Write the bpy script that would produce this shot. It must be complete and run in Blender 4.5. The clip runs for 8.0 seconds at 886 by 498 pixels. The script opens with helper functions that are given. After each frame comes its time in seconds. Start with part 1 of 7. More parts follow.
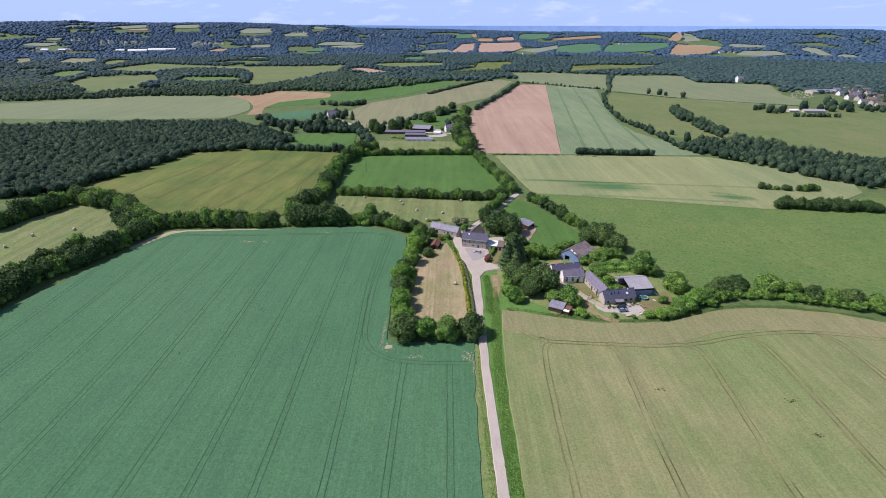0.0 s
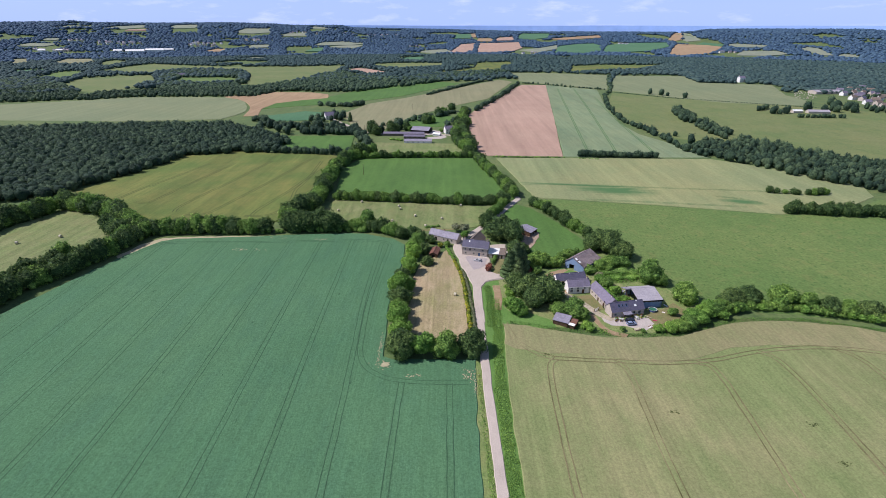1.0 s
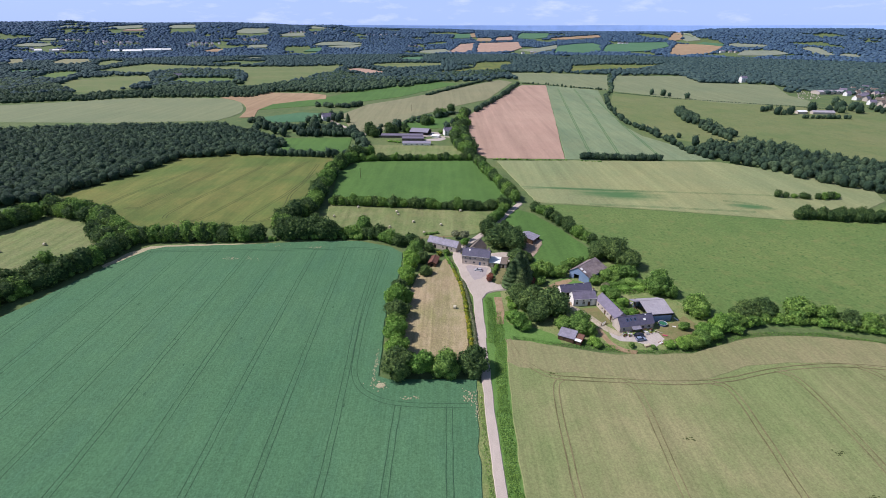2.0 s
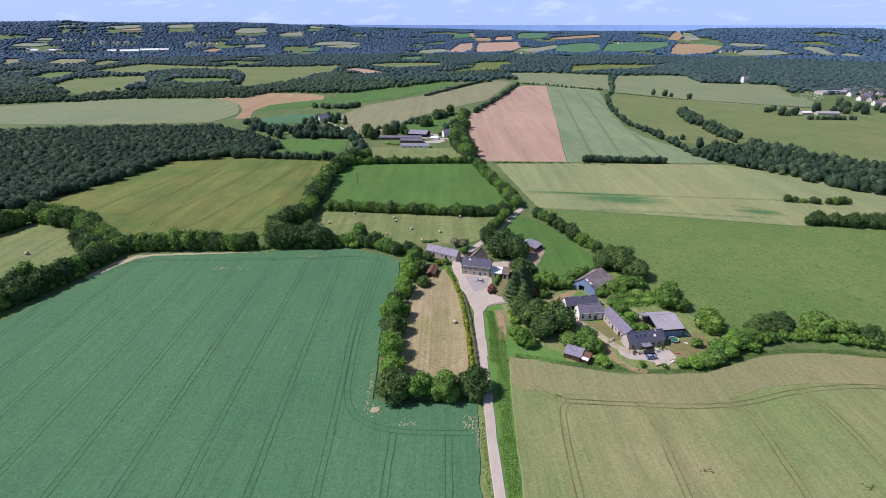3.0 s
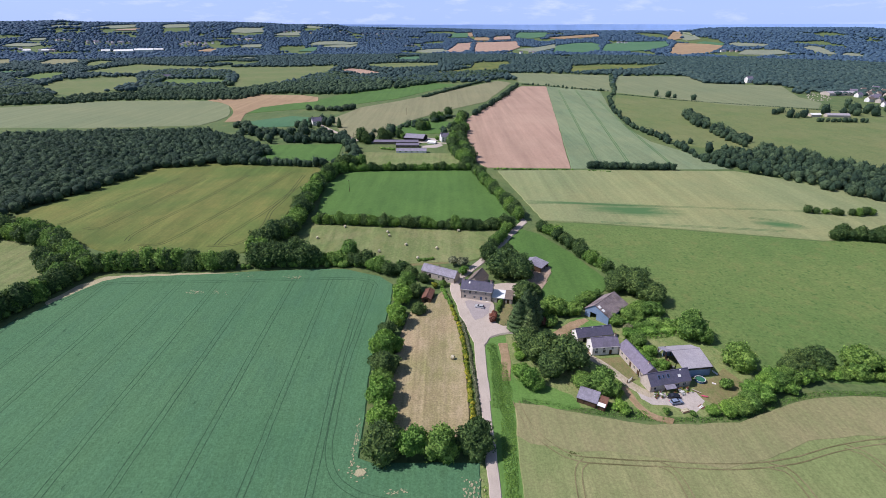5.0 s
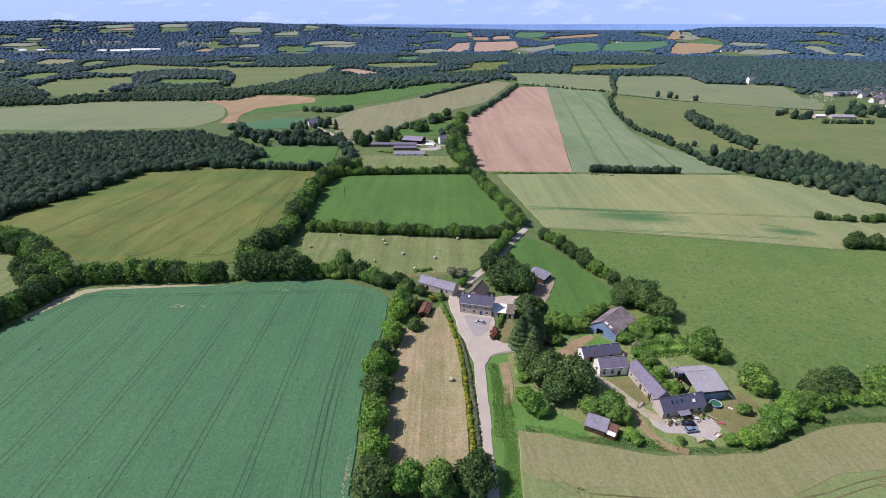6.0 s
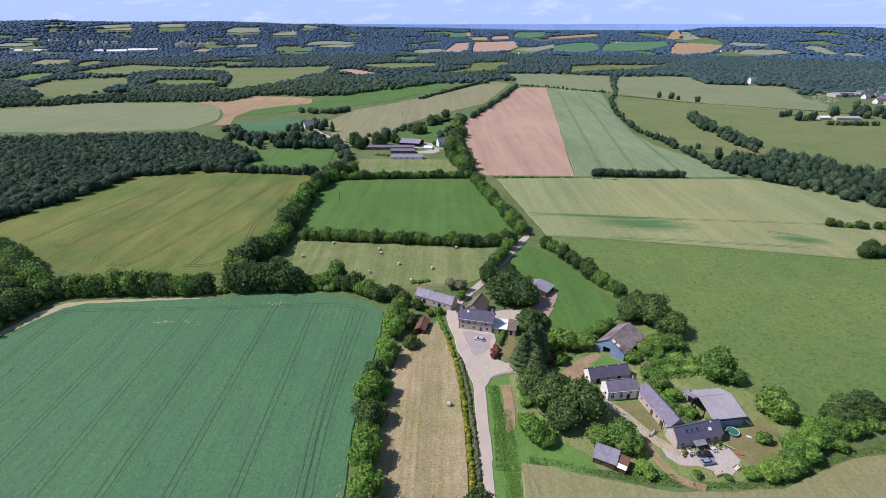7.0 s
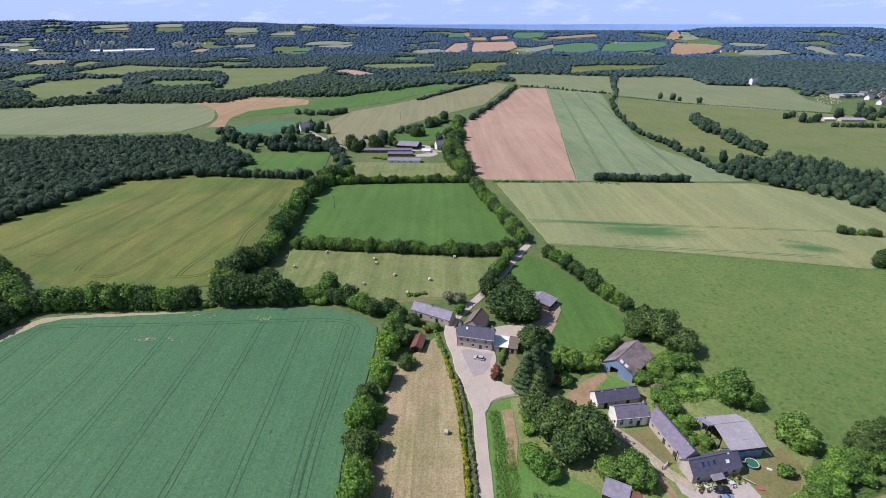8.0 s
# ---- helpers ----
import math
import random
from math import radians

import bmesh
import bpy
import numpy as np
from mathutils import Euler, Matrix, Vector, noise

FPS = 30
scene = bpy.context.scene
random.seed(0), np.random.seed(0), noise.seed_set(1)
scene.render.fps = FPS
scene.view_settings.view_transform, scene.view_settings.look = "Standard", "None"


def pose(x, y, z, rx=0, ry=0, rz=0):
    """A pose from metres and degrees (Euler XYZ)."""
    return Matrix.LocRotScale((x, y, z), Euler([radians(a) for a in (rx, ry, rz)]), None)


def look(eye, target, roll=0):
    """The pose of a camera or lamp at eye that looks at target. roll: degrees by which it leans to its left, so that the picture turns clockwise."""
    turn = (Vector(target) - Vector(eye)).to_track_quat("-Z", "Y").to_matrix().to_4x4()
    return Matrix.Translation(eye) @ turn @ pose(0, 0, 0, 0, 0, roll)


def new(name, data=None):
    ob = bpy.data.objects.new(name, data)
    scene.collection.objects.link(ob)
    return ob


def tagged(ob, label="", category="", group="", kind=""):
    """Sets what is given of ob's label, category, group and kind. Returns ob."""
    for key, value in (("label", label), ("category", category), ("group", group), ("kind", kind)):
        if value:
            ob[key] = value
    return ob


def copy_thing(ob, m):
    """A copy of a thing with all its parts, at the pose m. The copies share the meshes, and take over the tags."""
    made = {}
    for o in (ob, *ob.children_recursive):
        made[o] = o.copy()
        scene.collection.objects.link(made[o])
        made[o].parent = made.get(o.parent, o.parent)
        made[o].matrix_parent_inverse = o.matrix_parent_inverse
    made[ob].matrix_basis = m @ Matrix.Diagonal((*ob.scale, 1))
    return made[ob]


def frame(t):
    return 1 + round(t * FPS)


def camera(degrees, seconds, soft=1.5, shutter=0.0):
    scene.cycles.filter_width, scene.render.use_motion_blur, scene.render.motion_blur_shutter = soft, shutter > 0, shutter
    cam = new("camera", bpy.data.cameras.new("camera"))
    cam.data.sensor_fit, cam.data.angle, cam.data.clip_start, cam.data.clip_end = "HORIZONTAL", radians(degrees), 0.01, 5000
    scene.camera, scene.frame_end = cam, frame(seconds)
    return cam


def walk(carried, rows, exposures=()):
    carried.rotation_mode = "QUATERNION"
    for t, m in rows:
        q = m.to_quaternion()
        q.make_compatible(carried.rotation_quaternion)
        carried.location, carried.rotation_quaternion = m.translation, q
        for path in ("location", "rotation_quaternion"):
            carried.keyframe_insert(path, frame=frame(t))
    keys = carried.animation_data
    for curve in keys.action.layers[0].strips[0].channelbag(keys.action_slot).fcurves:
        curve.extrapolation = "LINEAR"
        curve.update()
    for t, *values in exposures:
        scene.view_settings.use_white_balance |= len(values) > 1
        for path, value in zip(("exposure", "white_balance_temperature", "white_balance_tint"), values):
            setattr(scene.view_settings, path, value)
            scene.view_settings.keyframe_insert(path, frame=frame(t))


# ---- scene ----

# camera: a drone that flies level, looking about 24 degrees down
cam = camera(84.0, 8.0, soft=0.85)
ROWS = [
    (0.0, 11.13, 21.93, 111.32, 0.402, -24.304, 0.122),
    (0.5, 11.10, 27.30, 111.25, 0.371, -24.307, 0.101),
    (1.0, 11.10, 32.81, 111.19, 0.338, -24.313, 0.082),
    (1.5, 11.12, 38.45, 111.13, 0.303, -24.321, 0.065),
    (2.0, 11.17, 44.20, 111.09, 0.266, -24.332, 0.049),
    (2.5, 11.24, 50.04, 111.05, 0.226, -24.344, 0.036),
    (3.0, 11.34, 55.96, 111.03, 0.185, -24.356, 0.024),
    (3.5, 11.47, 61.94, 111.02, 0.141, -24.370, 0.014),
    (4.0, 11.62, 67.96, 111.02, 0.095, -24.383, 0.006),
    (4.5, 11.79, 74.02, 111.03, 0.047, -24.395, -0.000),
    (5.0, 11.99, 80.09, 111.04, -0.003, -24.407, -0.005),
    (5.5, 12.22, 86.16, 111.07, -0.055, -24.417, -0.007),
    (6.0, 12.47, 92.21, 111.11, -0.109, -24.425, -0.008),
    (6.5, 12.75, 98.22, 111.16, -0.165, -24.430, -0.007),
    (7.0, 13.06, 104.18, 111.22, -0.224, -24.433, -0.004),
    (7.5, 13.39, 110.08, 111.29, -0.285, -24.431, 0.000),
    (8.0, 13.74, 115.90, 111.37, -0.347, -24.426, 0.007),
]
walk(cam, [(t, pose(x, y, z, 90 + pitch, 0, yaw) @ pose(0, 0, 0, 0, 0, roll)) for t, x, y, z, yaw, pitch, roll in ROWS], exposures=[(0.0, 0.0, 6120, 20), (8.0, 0.0, 6120, 20)])

# world and sun: a clear early-summer noon with thin cloud low down
SUN_EL, SUN_AZ = 50.0, -90.0     # degrees above the horizon; degrees clockwise from straight ahead
world = bpy.data.worlds.new("sky")
scene.world = world
world.use_nodes = True
wn, wl = world.node_tree.nodes, world.node_tree.links
wn.clear()
sky = wn.new("ShaderNodeTexSky")
sky.sky_type, sky.sun_disc = "NISHITA", False
sky.sun_elevation, sky.sun_rotation = radians(SUN_EL), radians(SUN_AZ)
sky.air_density, sky.dust_density, sky.ozone_density, sky.altitude = 1.0, 0.3, 2.0, 100
coord = wn.new("ShaderNodeTexCoord")
sep = wn.new("ShaderNodeSeparateXYZ")
horizon_ramp = wn.new("ShaderNodeValToRGB")
horizon_ramp.color_ramp.elements[0].position, horizon_ramp.color_ramp.elements[1].position = 0.0, 0.4
horizon_ramp.color_ramp.elements[0].color, horizon_ramp.color_ramp.elements[1].color = (0.9, 0.9, 0.9, 1), (0, 0, 0, 1)
horizon = wn.new("ShaderNodeMixRGB")
horizon.inputs[2].default_value = (4.3, 6.1, 10.8, 1)
stretch = wn.new("ShaderNodeMapping")
stretch.inputs["Scale"].default_value = (5.0, 5.0, 20.0)
cloud = wn.new("ShaderNodeTexNoise")
cloud.inputs["Scale"].default_value, cloud.inputs["Detail"].default_value, cloud.inputs["Roughness"].default_value = 2.6, 8.0, 0.62
cloud_ramp = wn.new("ShaderNodeValToRGB")
cloud_ramp.color_ramp.elements[0].position, cloud_ramp.color_ramp.elements[1].position = 0.54, 0.8
cloud_ramp.color_ramp.elements[1].color = (0.7, 0.7, 0.7, 1)
white = wn.new("ShaderNodeMixRGB")
white.inputs[2].default_value = (8.0, 8.9, 10.4, 1)
back = wn.new("ShaderNodeBackground")
back.inputs[1].default_value = 0.1
out = wn.new("ShaderNodeOutputWorld")
wl.new(coord.outputs["Generated"], sep.inputs[0])
wl.new(sep.outputs["Z"], horizon_ramp.inputs[0])
wl.new(horizon_ramp.outputs[0], horizon.inputs[0])
wl.new(sky.outputs[0], horizon.inputs[1])
wl.new(coord.outputs["Generated"], stretch.inputs["Vector"])
wl.new(stretch.outputs[0], cloud.inputs["Vector"])
wl.new(cloud.outputs[0], cloud_ramp.inputs[0])
wl.new(cloud_ramp.outputs[0], white.inputs[0])
wl.new(horizon.outputs[0], white.inputs[1])
wl.new(white.outputs[0], back.inputs[0])
wl.new(back.outputs[0], out.inputs[0])
sun = new("sun", bpy.data.lights.new("sun", "SUN"))
sun.data.energy, sun.data.angle, sun.data.color = 4.9, radians(0.53), (1.0, 0.965, 0.91)
sa, se = radians(SUN_AZ), radians(SUN_EL)
sun.matrix_world = look((math.sin(sa) * math.cos(se) * 300, math.cos(sa) * math.cos(se) * 300, math.sin(se) * 300), (0, 0, 0))

# ---- materials ----
def rgb(r, g, b, gain=0.72):
    """Albedo from an 8-bit colour."""
    f = lambda v: ((v / 255 + 0.055) / 1.055) ** 2.4 if v > 10 else v / 255 / 12.92
    return (f(r) * gain, f(g) * gain, f(b) * gain, 1.0)


def base_material(name, rough=0.9, metal=0.0):
    m = bpy.data.materials.new(name)
    m.use_nodes = True
    n, l = m.node_tree.nodes, m.node_tree.links
    p = n["Principled BSDF"]
    p.inputs["Roughness"].default_value, p.inputs["Metallic"].default_value = rough, metal
    p.inputs["Specular IOR Level"].default_value = 0.25
    return m, n, l, p


def noise_node(n, l, vec, scale, detail=4.0, rough=0.6, stretch=(1, 1, 1), turn=0.0):
    mp = n.new("ShaderNodeMapping")
    mp.inputs["Scale"].default_value = stretch
    mp.inputs["Rotation"].default_value = (0, 0, turn)
    t = n.new("ShaderNodeTexNoise")
    t.inputs["Scale"].default_value, t.inputs["Detail"].default_value, t.inputs["Roughness"].default_value = scale, detail, rough
    l.new(vec, mp.inputs["Vector"])
    l.new(mp.outputs[0], t.inputs["Vector"])
    return t.outputs[0]


def ramp_node(n, l, fac, a, b, ca=(0, 0, 0, 1), cb=(1, 1, 1, 1)):
    r = n.new("ShaderNodeValToRGB")
    r.color_ramp.elements[0].position, r.color_ramp.elements[1].position = a, b
    r.color_ramp.elements[0].color, r.color_ramp.elements[1].color = ca, cb
    l.new(fac, r.inputs[0])
    return r.outputs[0]


def mix_node(n, l, fac, a, b, kind="MIX"):
    m = n.new("ShaderNodeMixRGB")
    m.blend_type = kind
    for i, v in enumerate((fac, a, b)):
        if isinstance(v, (int, float, tuple)):
            m.inputs[i].default_value = v
        else:
            l.new(v, m.inputs[i])
    return m.outputs[0]


def ground_material(name, ca, cb, cc, broad=0.02, fine=1.2, rows=None, turn=0.0, amount=0.5, bump=0.4, rough=0.95, stain=0.5, stripes=None, tufts=None):
    """Soil, crop or grass: two tones at field scale, a third in fine grain, drill rows or swaths along y turned by `turn`.
    stripes: (width in metres, strength, turn) of broad worked bands."""
    m, n, l, p = base_material(name, rough)
    pos = n.new("ShaderNodeNewGeometry").outputs["Position"]
    big = ramp_node(n, l, noise_node(n, l, pos, broad, 5.0, 0.62), 0.36, 0.64)
    col = mix_node(n, l, big, ca, cb)
    mid = ramp_node(n, l, noise_node(n, l, pos, broad * 7, 5.0, 0.7, stretch=(1.0, 0.35, 1.0), turn=turn), 0.45, 0.75)
    col = mix_node(n, l, mix_node(n, l, 1.0, mid, (stain,) * 3 + (1,), "MULTIPLY"), col, cc)
    grain = noise_node(n, l, pos, fine, 3.0, 0.7)
    col = mix_node(n, l, amount, col, ramp_node(n, l, grain, 0.25, 0.75, (0.45, 0.45, 0.45, 1), (1.5, 1.5, 1.5, 1)), "MULTIPLY")
    height = grain
    if rows:
        drill = noise_node(n, l, pos, 1.0, 3.0, 0.6, stretch=(rows, rows * 0.03, 1), turn=turn)
        col = mix_node(n, l, 0.22, col, ramp_node(n, l, drill, 0.3, 0.7, (0.5, 0.5, 0.5, 1), (1.4, 1.4, 1.4, 1)), "MULTIPLY")
    if stripes:
        band = noise_node(n, l, pos, 1.0, 1.0, 0.4, stretch=(1 / stripes[0], 0.004, 1), turn=stripes[2])
        col = mix_node(n, l, stripes[1], col, ramp_node(n, l, band, 0.35, 0.65, (0.6, 0.6, 0.6, 1), (1.35, 1.35, 1.35, 1)), "MULTIPLY")
    if tufts:
        spot = ramp_node(n, l, noise_node(n, l, pos, tufts[0], 4.0, 0.65, stretch=(1.0, 0.8, 1.0)), tufts[1], tufts[1] + 0.05)
        col = mix_node(n, l, mix_node(n, l, 1.0, spot, (tufts[2],) * 3 + (1,), "MULTIPLY"), col, cc)
        dry = ramp_node(n, l, noise_node(n, l, pos, tufts[0] * 0.22, 5.0, 0.7), 0.52, 0.72)
        col = mix_node(n, l, mix_node(n, l, 1.0, dry, (0.42,) * 3 + (1,), "MULTIPLY"), col, rgb(150, 144, 88))
    l.new(col, p.inputs["Base Color"])
    b = n.new("ShaderNodeBump")
    b.inputs["Strength"].default_value, b.inputs["Distance"].default_value = bump, 0.3
    l.new(height, b.inputs["Height"])
    l.new(b.outputs[0], p.inputs["Normal"])
    return m


crop_teal = ground_material("crop_teal", rgb(86, 130, 90), rgb(95, 136, 94), rgb(80, 121, 94), 0.012, 1.6, rows=1.4, amount=0.6, bump=0.7, stain=0.4, stripes=(9, 0.06, 0.0))
wheat = ground_material("wheat", rgb(138, 150, 94), rgb(164, 159, 112), rgb(122, 140, 84), 0.02, 1.6, rows=1.1, amount=0.5, bump=0.5, stain=0.6, stripes=(4.0, 0.12, 0.03))
wheat_gold = ground_material("wheat_gold", rgb(104, 124, 60), rgb(136, 136, 72), rgb(92, 114, 52), 0.017, 0.9, rows=0.5, turn=0.12, amount=0.35, bump=0.3, stain=0.6, stripes=(12, 0.25, 0.12))
wheat_pale = ground_material("wheat_pale", rgb(150, 158, 110), rgb(164, 164, 112), rgb(128, 148, 98), 0.008, 0.7, rows=0.22, turn=1.52, amount=0.35, bump=0.3, stain=0.5, stripes=(24, 0.14, 1.52))


def lush_patch(m, spots, colour):
    """Greener crop in soft-edged ovals (x, y, half length, half width, turn) of a field's material."""
    n, l = m.node_tree.nodes, m.node_tree.links
    p = n["Principled BSDF"].inputs["Base Color"]
    col = p.links[0].from_socket
    pos = n.new("ShaderNodeNewGeometry").outputs["Position"]
    wobble = noise_node(n, l, pos, 0.16, 4.0, 0.7, stretch=(0.3, 1.6, 1))
    for x, y, a, b, turn in spots:
        mp = n.new("ShaderNodeMapping")
        mp.vector_type = "TEXTURE"
        mp.inputs["Location"].default_value, mp.inputs["Rotation"].default_value, mp.inputs["Scale"].default_value = (x, y, 0), (0, 0, turn), (a, b, 1000)
        l.new(pos, mp.inputs["Vector"])
        d = n.new("ShaderNodeVectorMath")
        d.operation = "LENGTH"
        l.new(mp.outputs[0], d.inputs[0])
        add = n.new("ShaderNodeMath")
        add.operation = "MULTIPLY_ADD"
        l.new(wobble, add.inputs[0])
        add.inputs[1].default_value = 1.6
        l.new(d.outputs["Value"], add.inputs[2])
        shrink = n.new("ShaderNodeMath")
        shrink.operation = "MULTIPLY"
        l.new(add.outputs[0], shrink.inputs[0])
        shrink.inputs[1].default_value = 0.4
        col = mix_node(n, l, ramp_node(n, l, shrink.outputs[0], 0.46, 0.82, (0.95, 0.95, 0.95, 1), (0, 0, 0, 1)), col, colour)
    l.new(col, p)


lush_patch(wheat_pale, [(137, 386, 30, 12, -0.2), (110, 399, 40, 2.6, -0.14), (218, 360, 14, 5, -0.3)], rgb(84, 124, 74))
wheat_ripe = ground_material("wheat_ripe", rgb(150, 149, 103), rgb(162, 154, 111), rgb(138, 146, 95), 0.03, 1.3, rows=0.9, turn=1.5, amount=0.45, bump=0.4, stain=0.6)
wheat_blue = ground_material("wheat_blue", rgb(134, 152, 112), rgb(146, 158, 116), rgb(112, 136, 104), 0.012, 0.7, rows=0.3, turn=-0.12, amount=0.35, bump=0.3, stain=0.6, stripes=(20, 0.16, -0.12))
wheat_grey = ground_material("wheat_grey", rgb(136, 146, 106), rgb(146, 152, 110), rgb(120, 134, 96), 0.008, 0.6, rows=0.2, turn=1.4, amount=0.35, bump=0.3, stain=0.5)
# far fields: distance haze painted in, grass bluer and cereal greyer
grass_hazy = ground_material("grass_hazy", rgb(88, 130, 92), rgb(98, 138, 98), rgb(76, 116, 84), 0.008, 0.5, amount=0.35, bump=0.3, stain=0.5)
cereal_hazy = ground_material("cereal_hazy", rgb(146, 154, 130), rgb(156, 160, 134), rgb(130, 142, 118), 0.006, 0.3, rows=0.1, turn=1.2, amount=0.3, bump=0.3, stain=0.5)
crop_lush = ground_material("crop_lush", rgb(98, 132, 84), rgb(110, 140, 90), rgb(86, 120, 76), 0.03, 0.7, rows=0.25, turn=1.52, amount=0.4, bump=0.3, stain=0.7)
hay_tan = ground_material("hay_tan", rgb(184, 162, 126), rgb(160, 153, 104), rgb(206, 184, 150), 0.035, 1.7, rows=0.8, turn=0.04, amount=0.7, bump=0.5, stain=0.7, stripes=(1.6, 0.22, 0.04))
hay_green = ground_material("hay_green", rgb(128, 144, 86), rgb(150, 152, 102), rgb(104, 128, 68), 0.045, 1.2, rows=0.25, turn=1.5, amount=0.55, bump=0.4, stain=0.7, tufts=(0.5, 0.6, 0.5), stripes=(4.5, 0.28, 1.52))
grass_bright = ground_material("grass_bright", rgb(90, 126, 60), rgb(98, 134, 64), rgb(78, 112, 52), 0.02, 0.9, rows=0.18, turn=0.2, amount=0.4, bump=0.4, stain=0.5)
grass_pasture = ground_material("grass_pasture", rgb(106, 134, 70), rgb(122, 141, 77), rgb(86, 116, 57), 0.016, 0.8, amount=0.55, bump=0.6, stain=0.4, tufts=(0.5, 0.58, 1.0))
grass_rough = ground_material("grass_rough", rgb(130, 150, 84), rgb(158, 162, 106), rgb(104, 132, 68), 0.06, 1.6, amount=0.6, bump=0.8, stain=0.7, tufts=(0.7, 0.56, 0.7))
wheat_faded = ground_material("wheat_faded", rgb(150, 148, 110), rgb(158, 153, 114), rgb(136, 140, 100), 0.012, 0.6, rows=0.2, turn=0.5, amount=0.35, bump=0.3, stain=0.5)
pasture_dry = ground_material("pasture_dry", rgb(116, 134, 78), rgb(136, 141, 90), rgb(98, 118, 66), 0.012, 0.6, amount=0.4, bump=0.5, stain=0.5, tufts=(0.2, 0.6, 0.6))
grass_lawn = ground_material("grass_lawn", rgb(104, 144, 68), rgb(116, 152, 76), rgb(88, 126, 58), 0.06, 1.4, amount=0.45, bump=0.5, stain=0.6)
grass_dry = ground_material("grass_dry", rgb(150, 140, 96), rgb(124, 130, 78), rgb(160, 132, 100), 0.12, 1.8, amount=0.5, bump=0.5, stain=0.7)
soil_pink = ground_material("soil_pink", rgb(192, 158, 136), rgb(200, 168, 144), rgb(174, 142, 120), 0.012, 0.5, rows=0.22, turn=-0.12, amount=0.25, bump=0.3, stain=0.4, stripes=(12, 0.15, -0.12))
soil_tan = ground_material("soil_tan", rgb(176, 146, 112), rgb(188, 160, 122), rgb(150, 128, 92), 0.012, 0.5, rows=0.2, turn=0.4, amount=0.25, bump=0.3, stain=0.5)
soil_bare = ground_material("soil_bare", rgb(184, 156, 124), rgb(168, 140, 108), rgb(142, 136, 84), 0.15, 1.6, amount=0.4, bump=0.5, stain=0.7)
soil_dry = ground_material("soil_dry", rgb(190, 180, 142), rgb(204, 190, 156), rgb(150, 156, 112), 0.3, 2.0, amount=0.5, bump=0.5, stain=0.7)
soil_pale = ground_material("soil_pale", rgb(196, 172, 152), rgb(178, 152, 132), rgb(156, 146, 108), 0.2, 2.0, amount=0.6, bump=0.6, stain=0.8)
gravel = ground_material("gravel", rgb(204, 192, 182), rgb(214, 200, 188), rgb(184, 172, 158), 0.12, 3.0, amount=0.35, bump=0.4, stain=0.6)
track_dirt = ground_material("track_dirt", rgb(206, 190, 168), rgb(194, 180, 156), rgb(150, 146, 104), 0.15, 2.0, amount=0.5, bump=0.5, stain=0.8)
asphalt_grey = ground_material("asphalt_grey", rgb(184, 172, 168), rgb(192, 180, 174), rgb(170, 160, 158), 0.15, 3.0, amount=0.35, bump=0.3, stain=0.6)
asphalt_pale = ground_material("asphalt_pale", rgb(204, 189, 174), rgb(214, 198, 182), rgb(184, 170, 152), 0.1, 3.0, amount=0.3, bump=0.3, stain=0.5)
field_base = ground_material("field_base", rgb(98, 122, 70), rgb(118, 132, 80), rgb(78, 102, 58), 0.012, 0.5, amount=0.5, bump=0.5, stain=0.7, tufts=(0.3, 0.58, 0.6))
stem_dark = ground_material("stem_dark", rgb(62, 96, 68), rgb(78, 114, 80), rgb(50, 82, 58), 0.9, 4.0, amount=0.7)
wheat_trodden = ground_material("wheat_trodden", rgb(104, 100, 62), rgb(164, 154, 112), rgb(92, 92, 56), 0.045, 3.0, amount=0.7)
gold_trodden = ground_material("gold_trodden", rgb(80, 90, 48), rgb(94, 100, 54), rgb(70, 78, 42), 0.1, 2.0, amount=0.4)


